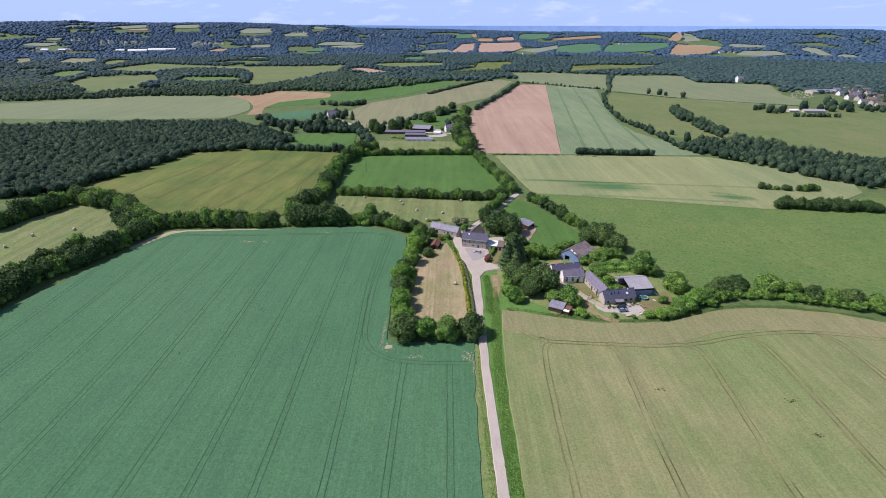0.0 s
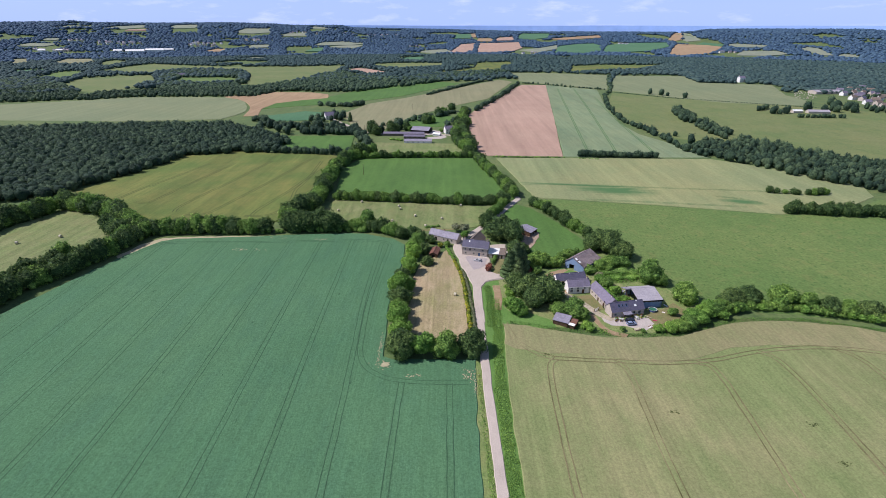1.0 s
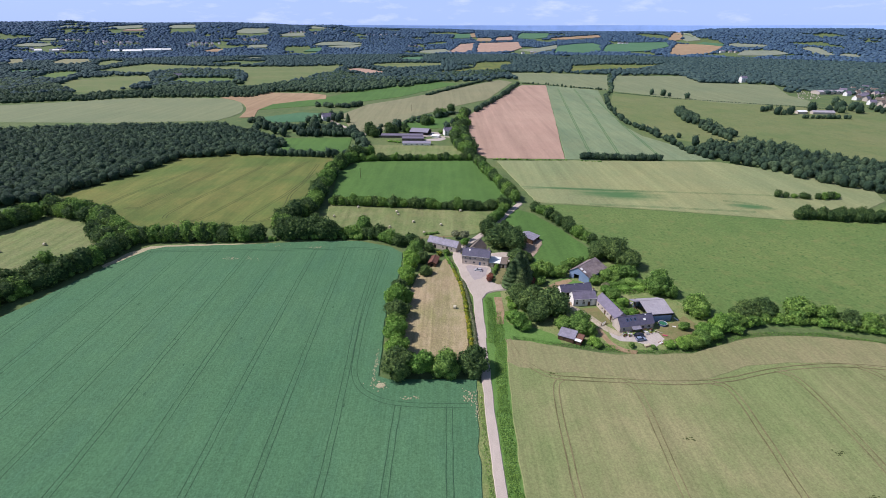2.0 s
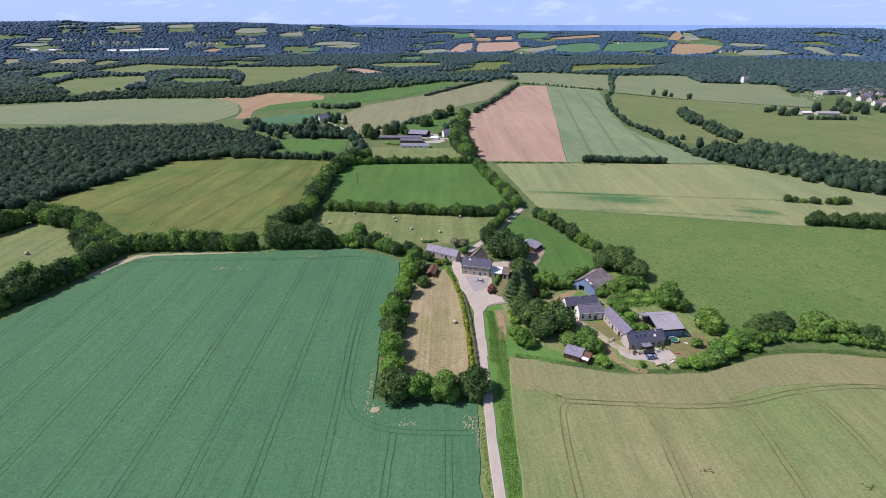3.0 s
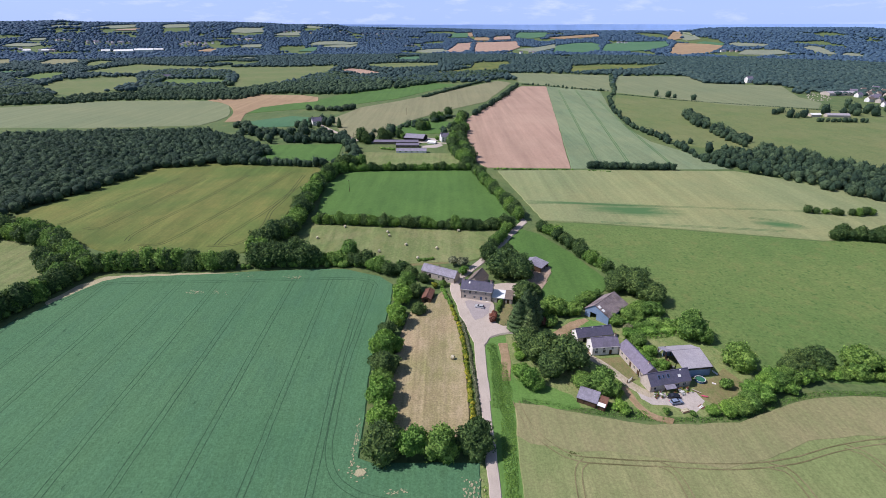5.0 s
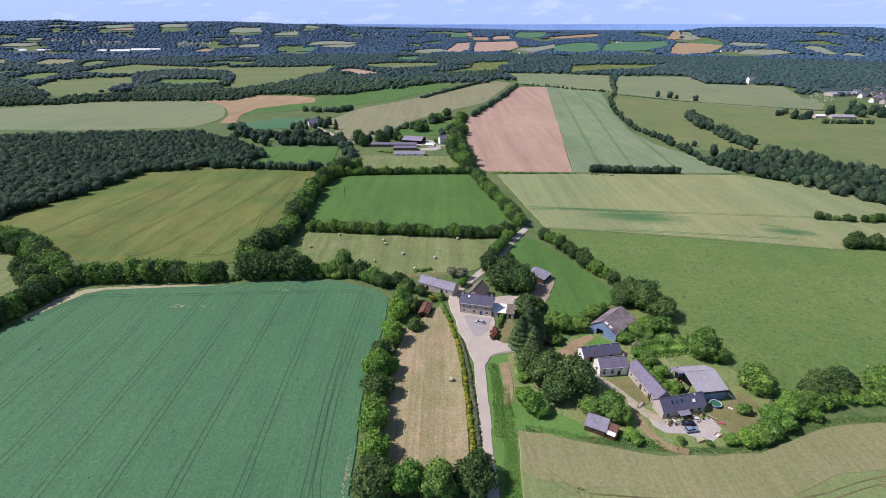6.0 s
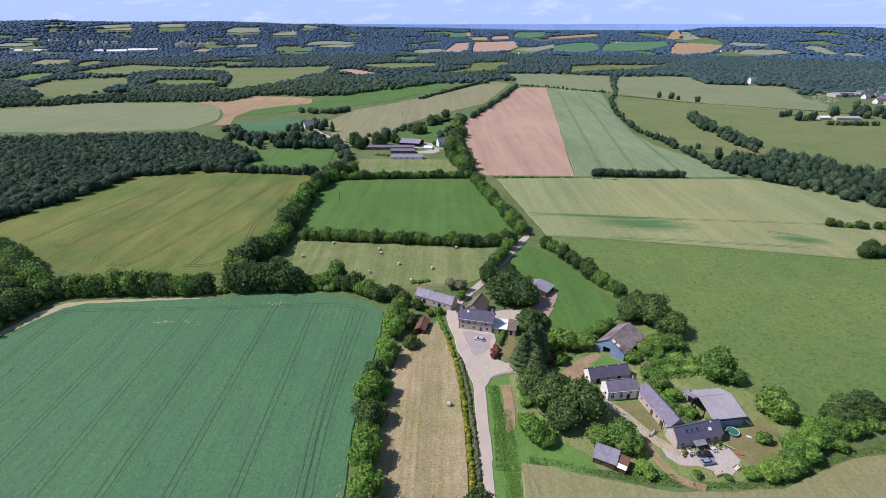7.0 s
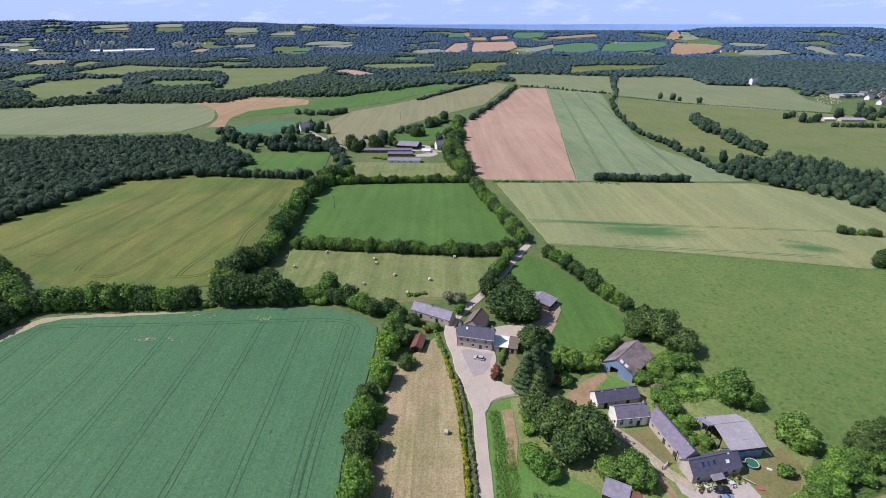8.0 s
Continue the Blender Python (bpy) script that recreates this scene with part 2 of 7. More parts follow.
def leaf_material(name, dark, mid, light, through_light=0.25, grain=0.0):
    m, n, l, p = base_material(name, 0.75)
    isl = n.new("ShaderNodeNewGeometry").outputs["Random Per Island"]
    ob = n.new("ShaderNodeObjectInfo").outputs["Random"]
    r = n.new("ShaderNodeValToRGB")
    e = r.color_ramp.elements
    e[0].position, e[0].color = 0.0, dark
    e[1].position, e[1].color = 1.0, light
    k = e.new(0.5)
    k.color = mid
    l.new(isl, r.inputs[0])
    tint = ramp_node(n, l, ob, 0.0, 1.0, (1.02, 1.02, 1.1, 1), (1.56, 1.36, 1.38, 1))
    col = mix_node(n, l, 1.0, r.outputs[0], tint, "MULTIPLY")
    pos = n.new("ShaderNodeNewGeometry").outputs["Position"]
    patchy = ramp_node(n, l, noise_node(n, l, pos, 0.12, 3.0, 0.6), 0.3, 0.7, (0.75, 0.82, 0.8, 1), (1.2, 1.14, 1.0, 1))
    col = mix_node(n, l, 0.8, col, patchy, "MULTIPLY")
    if grain:
        spots = noise_node(n, l, pos, grain, 5.0, 0.75)
        col = mix_node(n, l, 0.75, col, ramp_node(n, l, spots, 0.36, 0.64, (0.45, 0.5, 0.52, 1), (1.6, 1.55, 1.42, 1)), "MULTIPLY")
        b = n.new("ShaderNodeBump")
        b.inputs["Strength"].default_value, b.inputs["Distance"].default_value = 1.0, min(2.5, 1.0 / grain)
        l.new(spots, b.inputs["Height"])
        l.new(b.outputs[0], p.inputs["Normal"])
    l.new(col, p.inputs["Base Color"])
    tr = n.new("ShaderNodeBsdfTranslucent")
    l.new(col, tr.inputs["Color"])
    ms = n.new("ShaderNodeMixShader")
    ms.inputs[0].default_value = through_light
    l.new(p.outputs[0], ms.inputs[1])
    l.new(tr.outputs[0], ms.inputs[2])
    l.new(ms.outputs[0], n["Material Output"].inputs["Surface"])
    return m


leaf_oak = leaf_material("leaf_oak", rgb(54, 83, 50), rgb(81, 112, 62), rgb(120, 151, 84), 0.26, 1.5)
leaf_ash = leaf_material("leaf_ash", rgb(84, 122, 59), rgb(116, 158, 74), rgb(154, 194, 99), 0.32, 1.6)
leaf_lime = leaf_material("leaf_lime", rgb(94, 140, 58), rgb(124, 172, 74), rgb(158, 202, 98), 0.3, 1.7)
leaf_weed = leaf_material("leaf_weed", rgb(84, 124, 54), rgb(104, 148, 64), rgb(130, 172, 82), 0.28, 2.4)
leaf_fir = leaf_material("leaf_fir", rgb(54, 78, 52), rgb(80, 106, 66), rgb(110, 136, 84), 0.15, 1.5)
leaf_red = leaf_material("leaf_red", rgb(124, 76, 66), rgb(152, 98, 84), rgb(178, 128, 108), 0.25, 2.4)
leaf_yellow = leaf_material("leaf_yellow", rgb(92, 124, 44), rgb(128, 150, 50), rgb(200, 194, 70), 0.25, 2.4)
leaf_grey = leaf_material("leaf_grey", rgb(106, 119, 85), rgb(136, 145, 109), rgb(166, 171, 136), 0.25, 2.4)
# middle-distance leaves: a little air haze is mixed into the green
leaf_wood = leaf_material("leaf_wood", rgb(48, 74, 60), rgb(64, 91, 69), rgb(90, 116, 85), 0.22, 0.8)
# far leaves: blue haze of the distance is painted into both colours
leaf_distant_hazy = leaf_material("leaf_distant_hazy", rgb(56, 84, 112), rgb(70, 98, 124), rgb(86, 114, 134), 0.05, 0.16)
leaf_far_hazy = leaf_material("leaf_far_hazy", rgb(54, 80, 82), rgb(63, 90, 89), rgb(76, 101, 95), 0.1, 0.3)
bark = ground_material("bark", rgb(92, 80, 66), rgb(110, 98, 80), rgb(70, 62, 50), 0.8, 6.0, amount=0.5, bump=0.8)


def wall_material(name, ca, cb, cc, scale=0.8, rough=0.9, fine=5.0, metal=0.0, ribs=None, bump=0.4, stain=0.5):
    """Masonry, slate or sheet in the thing's own coordinates. ribs: (per metre, axis) of a corrugated sheet or of courses."""
    m, n, l, p = base_material(name, rough, metal)
    pos = n.new("ShaderNodeTexCoord").outputs["Object"]
    col = mix_node(n, l, ramp_node(n, l, noise_node(n, l, pos, scale, 5.0, 0.65), 0.35, 0.65), ca, cb)
    blot = ramp_node(n, l, noise_node(n, l, pos, scale * 0.35, 6.0, 0.7, stretch=(1, 1, 0.4)), 0.48, 0.72)
    col = mix_node(n, l, mix_node(n, l, 1.0, blot, (stain,) * 3 + (1,), "MULTIPLY"), col, cc)
    grain = noise_node(n, l, pos, fine, 3.0, 0.7)
    col = mix_node(n, l, 0.5, col, ramp_node(n, l, grain, 0.3, 0.7, (0.6, 0.6, 0.6, 1), (1.35, 1.35, 1.35, 1)), "MULTIPLY")
    h = grain
    if ribs:
        w = n.new("ShaderNodeTexWave")
        w.wave_type, w.bands_direction = "BANDS", ribs[1]
        w.inputs["Scale"].default_value, w.inputs["Distortion"].default_value = ribs[0], 0.6
        l.new(pos, w.inputs["Vector"])
        col = mix_node(n, l, 0.25, col, ramp_node(n, l, w.outputs[0], 0.1, 0.9, (0.6, 0.6, 0.6, 1), (1.2, 1.2, 1.2, 1)), "MULTIPLY")
        h = w.outputs[0]
    l.new(col, p.inputs["Base Color"])
    b = n.new("ShaderNodeBump")
    b.inputs["Strength"].default_value, b.inputs["Distance"].default_value = bump, 0.05
    l.new(h, b.inputs["Height"])
    l.new(b.outputs[0], p.inputs["Normal"])
    return m


stone = wall_material("stone", rgb(220, 206, 192), rgb(200, 186, 172), rgb(228, 216, 200), 1.6, fine=7.0)
stone_dark = wall_material("stone_dark", rgb(132, 118, 104), rgb(112, 104, 92), rgb(150, 138, 116), 1.6, fine=7.0)
render_white = wall_material("render_white", rgb(250, 248, 242, 0.85), rgb(244, 240, 232, 0.85), rgb(214, 208, 196, 0.8), 0.8)
slate = wall_material("slate", rgb(134, 126, 143), rgb(153, 143, 160), rgb(111, 108, 111), 1.2, 0.55, ribs=(2.6, "Y"), fine=6.0)
slate_dark = wall_material("slate_dark", rgb(101, 99, 119), rgb(119, 113, 131), rgb(90, 93, 99), 1.2, 0.5, ribs=(2.6, "Y"), fine=6.0)
slate_worn = wall_material("slate_worn", rgb(138, 124, 115), rgb(152, 133, 115), rgb(113, 106, 103), 1.2, 0.7, ribs=(2.6, "Y"), fine=6.0)
sheet_pale = wall_material("sheet_pale", rgb(188, 181, 186), rgb(205, 196, 199), rgb(166, 158, 160), 0.4, 0.6, ribs=(3.2, "X"), fine=3.0)
sheet_grey = wall_material("sheet_grey", rgb(156, 150, 161), rgb(182, 175, 189), rgb(131, 124, 129), 0.7, 0.5, ribs=(3.2, "X"), fine=3.0)
fibre_brown = wall_material("fibre_brown", rgb(146, 132, 134), rgb(176, 158, 152), rgb(92, 80, 78), 0.5, 0.85, ribs=(2.5, "Y"), fine=3.0, stain=1.0)
tin_rust = wall_material("tin_rust", rgb(142, 96, 78), rgb(120, 84, 72), rgb(160, 126, 106), 0.8, 0.8, ribs=(3.0, "X"))
blue_sheet = wall_material("blue_sheet", rgb(146, 170, 206), rgb(158, 180, 212), rgb(124, 148, 184), 0.5, 0.6, ribs=(3.0, "X"))
white_sheet = wall_material("white_sheet", rgb(252, 250, 244, 0.85), rgb(244, 242, 236, 0.85), rgb(224, 220, 212, 0.8), 0.4, 0.5)
timber = wall_material("timber", rgb(112, 84, 62), rgb(92, 70, 54), rgb(128, 104, 82), 1.5, 0.85)
# near-black: interior shade put into the colour, for floors and dark doorways
dark_inside = wall_material("dark_inside", rgb(52, 48, 46), rgb(44, 42, 42), rgb(60, 54, 48), 1.0)
brick_red = wall_material("brick_red", rgb(150, 96, 76), rgb(136, 88, 72), rgb(120, 84, 70), 3.0)
paint_white = wall_material("paint_white", rgb(232, 230, 224), rgb(224, 222, 214), rgb(204, 200, 190), 1.0, 0.5)
paint_blue = wall_material("paint_blue", rgb(90, 118, 160), rgb(98, 126, 168), rgb(80, 104, 140), 1.0, 0.5)
pink_plastic = wall_material("pink_plastic", rgb(230, 90, 120), rgb(236, 110, 136), rgb(214, 96, 116), 1.0, 0.4)
straw = wall_material("straw", rgb(228, 214, 176), rgb(238, 226, 194), rgb(204, 186, 140), 2.0, 0.95, ribs=(6.0, "Y"))
water_green = wall_material("water_green", rgb(62, 122, 96), rgb(70, 132, 100), rgb(52, 106, 84), 1.0, 0.08, bump=0.05)


def glass_material():
    m, n, l, p = base_material("window_glass", 0.06)
    p.inputs["Base Color"].default_value = (0.03, 0.035, 0.045, 1)
    p.inputs["Specular IOR Level"].default_value = 0.6
    return m


def paint_material(name, colour, rough=0.25):
    m, n, l, p = base_material(name, rough)
    pos = n.new("ShaderNodeTexCoord").outputs["Object"]
    l.new(mix_node(n, l, ramp_node(n, l, noise_node(n, l, pos, 2.0), 0.3, 0.7), colour, tuple(c * 0.85 for c in colour[:3]) + (1,)), p.inputs["Base Color"])
    p.inputs["Coat Weight"].default_value = 0.6
    return m


glass = glass_material()
car_silver = paint_material("car_silver", rgb(150, 164, 190))
car_dark = paint_material("car_dark", rgb(40, 42, 52))
car_white = paint_material("car_white", rgb(214, 214, 216))
rubber = paint_material("rubber", rgb(30, 30, 30), 0.8)

# ---- ground and fields ----
def smooth(a, b, x):
    u = np.clip((x - a) / (b - a), 0, 1)
    return u * u * (3 - 2 * u)


# heights of the far skyline: degrees clockwise from straight ahead, metres
SKYLINE = [(-45, 118), (-39.4, 122), (-36, 128), (-34.4, 133), (-32.5, 124), (-29.2, 121), (-25, 124), (-21.9, 127), (-18, 120), (-15.5, 110), (-10.9, 110), (-9.5, 92), (0, 80), (4, 72), (9, 64), (23, 64), (24.6, 70), (25.6, 84), (27, 88), (37.5, 88), (39, 80), (45, 76)]


def relief(x, y):
    """Height of the land: flat round the farms, rising to wooded hills two to four kilometres off."""
    d, az = np.hypot(x, y), np.degrees(np.arctan2(x, y))
    return np.interp(az, [a for a, _ in SKYLINE], [h for _, h in SKYLINE]) * smooth(2300, 4400, d)


def mesh_arrays(name, verts, faces, mat, flat=False):
    """A mesh from an (n, 3) array and an (m, k) array of faces with k corners each."""
    me = bpy.data.meshes.new(name)
    verts, faces = np.asarray(verts, np.float32), np.asarray(faces, np.int32)
    k = faces.shape[1]
    me.vertices.add(len(verts))
    me.vertices.foreach_set("co", verts.ravel())
    me.loops.add(faces.size)
    me.loops.foreach_set("vertex_index", faces.ravel())
    me.polygons.add(len(faces))
    me.polygons.foreach_set("loop_start", np.arange(0, faces.size, k, dtype=np.int32))
    me.update(calc_edges=True)
    me.materials.append(mat)
    if flat:
        me.shade_flat()
    return me


def link_bm(name, bm, mat, parent=None, label=""):
    me = bpy.data.meshes.new(name)
    bmesh.ops.recalc_face_normals(bm, faces=bm.faces)
    bm.to_mesh(me)
    bm.free()
    me.materials.append(mat)
    ob = new(name, me)
    ob.parent = parent
    return tagged(ob, label)


part = link_bm


def waved(pts, step, amount, closed=True):
    """The outline with points every `step` metres, pushed about a little."""
    res, n = [], len(pts)
    for i in range(n if closed else n - 1):
        a, b = Vector(pts[i]), Vector(pts[(i + 1) % n])
        k = max(1, int((b - a).length / step))
        for j in range(k):
            p = a.lerp(b, j / k)
            v = noise.noise_vector((p.x * 0.13, p.y * 0.13, 3.1)) * amount + noise.noise_vector((p.x * 0.5, p.y * 0.5, 7.7)) * amount * 0.5
            res.append((p.x + v.x, p.y + v.y))
    if not closed:
        res.append(tuple(pts[-1]))
    return res


LIFT = [0]


def sheet(name, mat, pts, height, wave=0.5, step=3.0, lift_far=3.0, edge=0.5):
    """A slab of crop, grass or gravel over an outline, its edge reaching down to the ground."""
    far = max(math.hypot(*p) for p in pts)
    LIFT[0] += 1
    height += (LIFT[0] * 7 % 23) * 0.004
    if far > 700:
        step, wave = far / 60, wave * far / 500
    pts = waved(pts, step, wave)
    if far > 2250:
        height += lift_far
    bm = bmesh.new()
    z = lambda x, y: float(relief(x, y)) if far > 2250 else 0.0
    top = [bm.verts.new((x, y, z(x, y) + height)) for x, y in pts]
    area = sum(a[0] * b[1] - b[0] * a[1] for a, b in zip(pts, pts[1:] + pts[:1]))
    low = []
    for i, (x, y) in enumerate(pts):
        ax, ay = pts[i - 1]
        bx, by = pts[(i + 1) % len(pts)]
        k = math.copysign(edge, area) / max(math.hypot(bx - ax, by - ay), 0.01)
        low.append(bm.verts.new((x + (by - ay) * k, y - (bx - ax) * k, z(x, y) - 0.08)))
    bm.faces.new(top)
    for i in range(len(pts)):
        j = (i + 1) % len(pts)
        bm.faces.new((top[i], low[i], low[j], top[j]))
    bm.normal_update()
    bmesh.ops.triangulate(bm, faces=bm.faces[:], ngon_method="EAR_CLIP")
    return link_bm(name, bm, mat)


def field(name, mat, pts, height=0.35):
    texts = {crop_teal: "blue-green young crop field with tractor lines", wheat: "ripening pale wheat field with tractor lines", wheat_ripe: "ripe tan headland of the wheat", wheat_blue: "pale blue-green cereal strip", wheat_grey: "pale grey-green cereal field", cereal_hazy: "cereal field far off, paled by haze in its colour", wheat_faded: "faded tan-green cereal field", pasture_dry: "dry olive-green pasture with tufts", grass_hazy: "green grass field far off, haze put into its colour", wheat_gold: "golden-green cereal field",
             wheat_pale: "pale green cereal field", hay_tan: "mown dry hay meadow with cut swaths", hay_green: "mown hay meadow, yellowish green", grass_bright: "bright green grass field",
             grass_pasture: "grazed green pasture with darker tufts", soil_pink: "bare pinkish ploughed field", soil_tan: "bare tan soil of a worked field"}
    return tagged(sheet(name, mat, pts, height), texts[mat], "field", kind="structure")


# patches that lie on a crop stand above it
PATCH_HEIGHT = {"parking": 0.45, "lawn": 0.18, "bare_corner": 0.52, "soil_farm": 0.46, "drive_dirt": 0.2, "hangar_lawn": 0.17, "garden_bed": 0.2, "yard_main": 0.37, "yard_farm": 0.2, "house_lawn": 0.2, "pool_grass": 0.19, "white_lawn": 0.19}


def patch(name, mat, pts):
    ob = sheet(name, mat, pts, PATCH_HEIGHT.get(name, 0.1), wave=0.7, step=1.2, edge=0.5)
    texts = {gravel: "pale gravel yard", grass_pasture: "grassy verge between hedge and lane", grass_rough: "rough uneven green grass", grass_bright: "lush green roadside grass", soil_bare: "bare dry earth", soil_pale: "pinkish trodden earth yard", soil_dry: "pale bare strip of dry earth", grass_dry: "dry yellowish worn grass", hay_green: "mown grass patch", asphalt_grey: "grey asphalt parking place", grass_lawn: "fresh bright green lawn", asphalt_pale: "pale worn asphalt yard", crop_lush: "lush darker green patch of crop"}
    return tagged(ob, texts[mat], "ground", kind="structure")


def strip(bm, pts, width, z, wave=0.1, worn=0.0):
    """Adds a ribbon along a line; worn: how often it is broken or thinned."""
    p = [Vector(q) for q in waved(pts, 2.2 if worn else 4.0, wave, closed=False)]
    last = None
    for i, a in enumerate(p):
        d = (p[min(i + 1, len(p) - 1)] - p[max(i - 1, 0)]).normalized()
        k = 0.55 * noise.noise((a.x * 0.06, a.y * 0.06, 4.4)) + 0.45 * noise.noise((a.x * 0.9, a.y * 0.9, 1.4))
        s = Vector((-d.y, d.x)) * width / 2 * (1 + k * 1.2 * worn)
        pair = (bm.verts.new((a.x + s.x, a.y + s.y, z)), bm.verts.new((a.x - s.x, a.y - s.y, z)))
        if last and not (worn and k < worn * 0.5 - 0.86):
            bm.faces.new((last[0], last[1], pair[1], pair[0]))
        last = pair


def road(name, width, pts, mat=None):
    pts = rounded(pts)
    mat = mat or asphalt_pale
    LIFT[0] += 1
    z = 0.31 + (LIFT[0] % 7) * 0.008
    bm = bmesh.new()
    p = [Vector(q) for q in waved(pts, 2.5, 0.15, closed=False)]
    last = None
    for i, a in enumerate(p):
        d = (p[min(i + 1, len(p) - 1)] - p[max(i - 1, 0)]).normalized()
        s = Vector((-d.y, d.x))
        l, r = [(width / 2 - 0.15) * (1 + 0.14 * noise.noise((a.x * 0.35, a.y * 0.35, k))) for k in (1.5, 8.5)]
        row = [bm.verts.new((a.x + s.x * w, a.y + s.y * w, h)) for w, h in ((l + 0.3, 0.02), (l, z), (-r, z), (-r - 0.3, 0.02))]
        if last:
            for k in range(3):
                bm.faces.new((last[k], last[k + 1], row[k + 1], row[k]))
        last = row
    return tagged(link_bm(name, bm, mat), "narrow pale country lane with worn edges" if mat is asphalt_pale else "pale dirt track worn into grass", "road", kind="structure")


def rounded(pts, rounds=2):
    for _ in range(rounds):
        q = [pts[0]]
        for a, b in zip(pts, pts[1:]):
            q += [(a[0] * 0.75 + b[0] * 0.25, a[1] * 0.75 + b[1] * 0.25), (a[0] * 0.25 + b[0] * 0.75, a[1] * 0.25 + b[1] * 0.75)]
        pts = q + [pts[-1]]
    return pts


xs = np.arange(-5400, 5401, 100.0)
ys = np.arange(-2000, 5401, 100.0)
gx, gy = np.meshgrid(xs, ys)
gz = relief(gx, gy) - 0.02
idx = np.arange(gx.size).reshape(gx.shape)
quads = np.stack([idx[:-1, :-1], idx[:-1, 1:], idx[1:, 1:], idx[1:, :-1]], -1).reshape(-1, 4)
tagged(new("ground", mesh_arrays("ground", np.stack([gx, gy, gz], -1).reshape(-1, 3), quads, field_base)), "rolling green farmland reaching to the horizon", "ground", kind="structure")

field("teal_crop", crop_teal, [(-155, 277), (-152, 283), (-150, 287), (-143, 291), (-120, 293), (-95, 295), (-84, 297), (-61, 299), (-37, 300), (-19, 292), (-12, 284), (-11, 269), (-14, 219), (-12, 187), (-12, 182), (-8, 180), (22, 180), (21, 151), (21, 112), (21, -150), (-420, -150), (-420, 150), (-179, 201), (-165, 250), (-160, 266)])
field("wheat_near", wheat, [(36, -150), (32, 112), (32.4, 151), (34, 188), (35.5, 204), (44, 202.5), (51, 200), (62, 197.5), (74, 194.5), (90, 194.5), (103, 195.5), (114, 199.5), (124, 203.5), (134, 206), (146, 207), (160, 206), (178, 202.5), (192, 196), (420, 150), (420, -150)])
field("hay_strip", hay_tan, [(-1, 262), (6, 268), (12, 277), (14, 275), (17, 260), (19, 240), (20, 214), (20, 190), (6, 189), (-5, 190), (-6, 220), (-5, 240)])
field("hay_far", hay_green, [(-68, 363), (-18, 358), (30, 352), (46, 351), (48, 345), (40, 325), (30, 312), (24, 309), (-14, 306), (-45, 313), (-62, 325)])
field("green_field", grass_bright, [(-68, 480), (39, 484), (47, 440), (55, 405), (60, 366), (52, 359), (30, 355), (8, 358), (-38, 364), (-68, 366), (-72, 400), (-78, 440)])
field("gold_field", wheat_gold, [(-236, 501), (-173, 507), (-96, 494), (-89, 483), (-90, 420), (-89, 363), (-93, 342), (-95, 320), (-133, 309), (-175, 323), (-231, 358), (-263, 367)])
field("pink_field", soil_pink, [(168, 1114), (219, 1114), (121, 492), (50, 494), (42, 515), (37, 559), (40, 636), (43, 735), (56, 781), (112, 965)])
field("pale_strip", wheat_blue, [(220, 1114), (303, 1030), (257, 823), (230, 665), (230, 596), (243, 556), (257, 488), (122, 490)])
field("pale_field", wheat_pale, [(58, 483), (120, 485), (256, 481), (288, 453), (330, 398), (318, 372), (285, 351), (255, 341), (231, 336), (155, 354), (99, 365), (75, 368), (64, 442)])
field("pasture", grass_pasture, [(74, 363), (90, 363), (154, 351), (225, 334), (255, 338), (285, 346), (318, 366), (340, 300), (330, 190), (262, 188), (190, 206), (160, 213), (126, 217), (118, 226), (113, 238), (109, 252), (104, 262), (99, 280), (90, 300), (82, 324)])
field("paddock", grass_bright, [(59, 353), (68, 345), (79, 322), (88, 296), (92, 284), (84, 276), (74, 269), (66, 264), (60, 262), (57, 272), (58, 282), (66, 296), (64, 306), (52, 316), (47, 329), (53, 343)])
field("pasture_far", pasture_dry, [(317, 980), (396, 908), (539, 818), (660, 735), (500, 400), (391, 455), (353, 495), (345, 525), (290, 548), (262, 580), (243, 640), (258, 807)])
field("pale_top", wheat_grey, [(430, 1335), (609, 1321), (563, 1168), (697, 1125), (617, 950), (609, 882), (564, 823), (458, 851), (327, 1013)])
field("pale_top_b", wheat_grey, [(179, 1413), (252, 1413), (428, 1350), (322, 1030), (253, 1094), (177, 1191)])
field("left_pale", wheat_grey, [(-700, 680), (-720, 800), (-660, 822), (-617, 845), (-587, 864), (-531, 903), (-414, 910), (-364, 903), (-320, 865), (-291, 801), (-277, 753), (-278, 721), (-285, 690), (-400, 672)])
field("soil_track", soil_tan, [(-372, 912), (-346, 952), (-318, 984), (-235, 977), (-200, 950), (-190, 900), (-227, 872), (-258, 836), (-262, 777), (-246, 718), (-264, 712), (-274, 762), (-287, 803), (-309, 846), (-338, 885)])
field("green_mid", grass_bright, [(-261, 781), (-263, 857), (-196, 907), (-143, 1047), (-18, 1179), (41, 1146), (-68, 928), (-147, 845), (-193, 822)])
field("strip_mid", wheat_faded, [(-133, 735), (-111, 834), (-65, 894), (28, 1047), (132, 1227), (157, 1179), (80, 894), (16, 807), (-35, 714), (-65, 610), (-98, 625)])
field("small_green", crop_teal, [(-237, 714), (-191, 757), (-133, 735), (-139, 694), (-203, 675)])
field("meadow_left", grass_bright, [(-202, 556), (-178, 582), (-91, 584), (-84, 518), (-125, 518), (-174, 511)])
field("garden_far", grass_bright, [(-54, 686), (-21, 726), (23, 714), (9, 641), (-42, 631)])
field("orchard", hay_green, [(-65, 549), (26, 544), (27, 498), (-61, 502)])
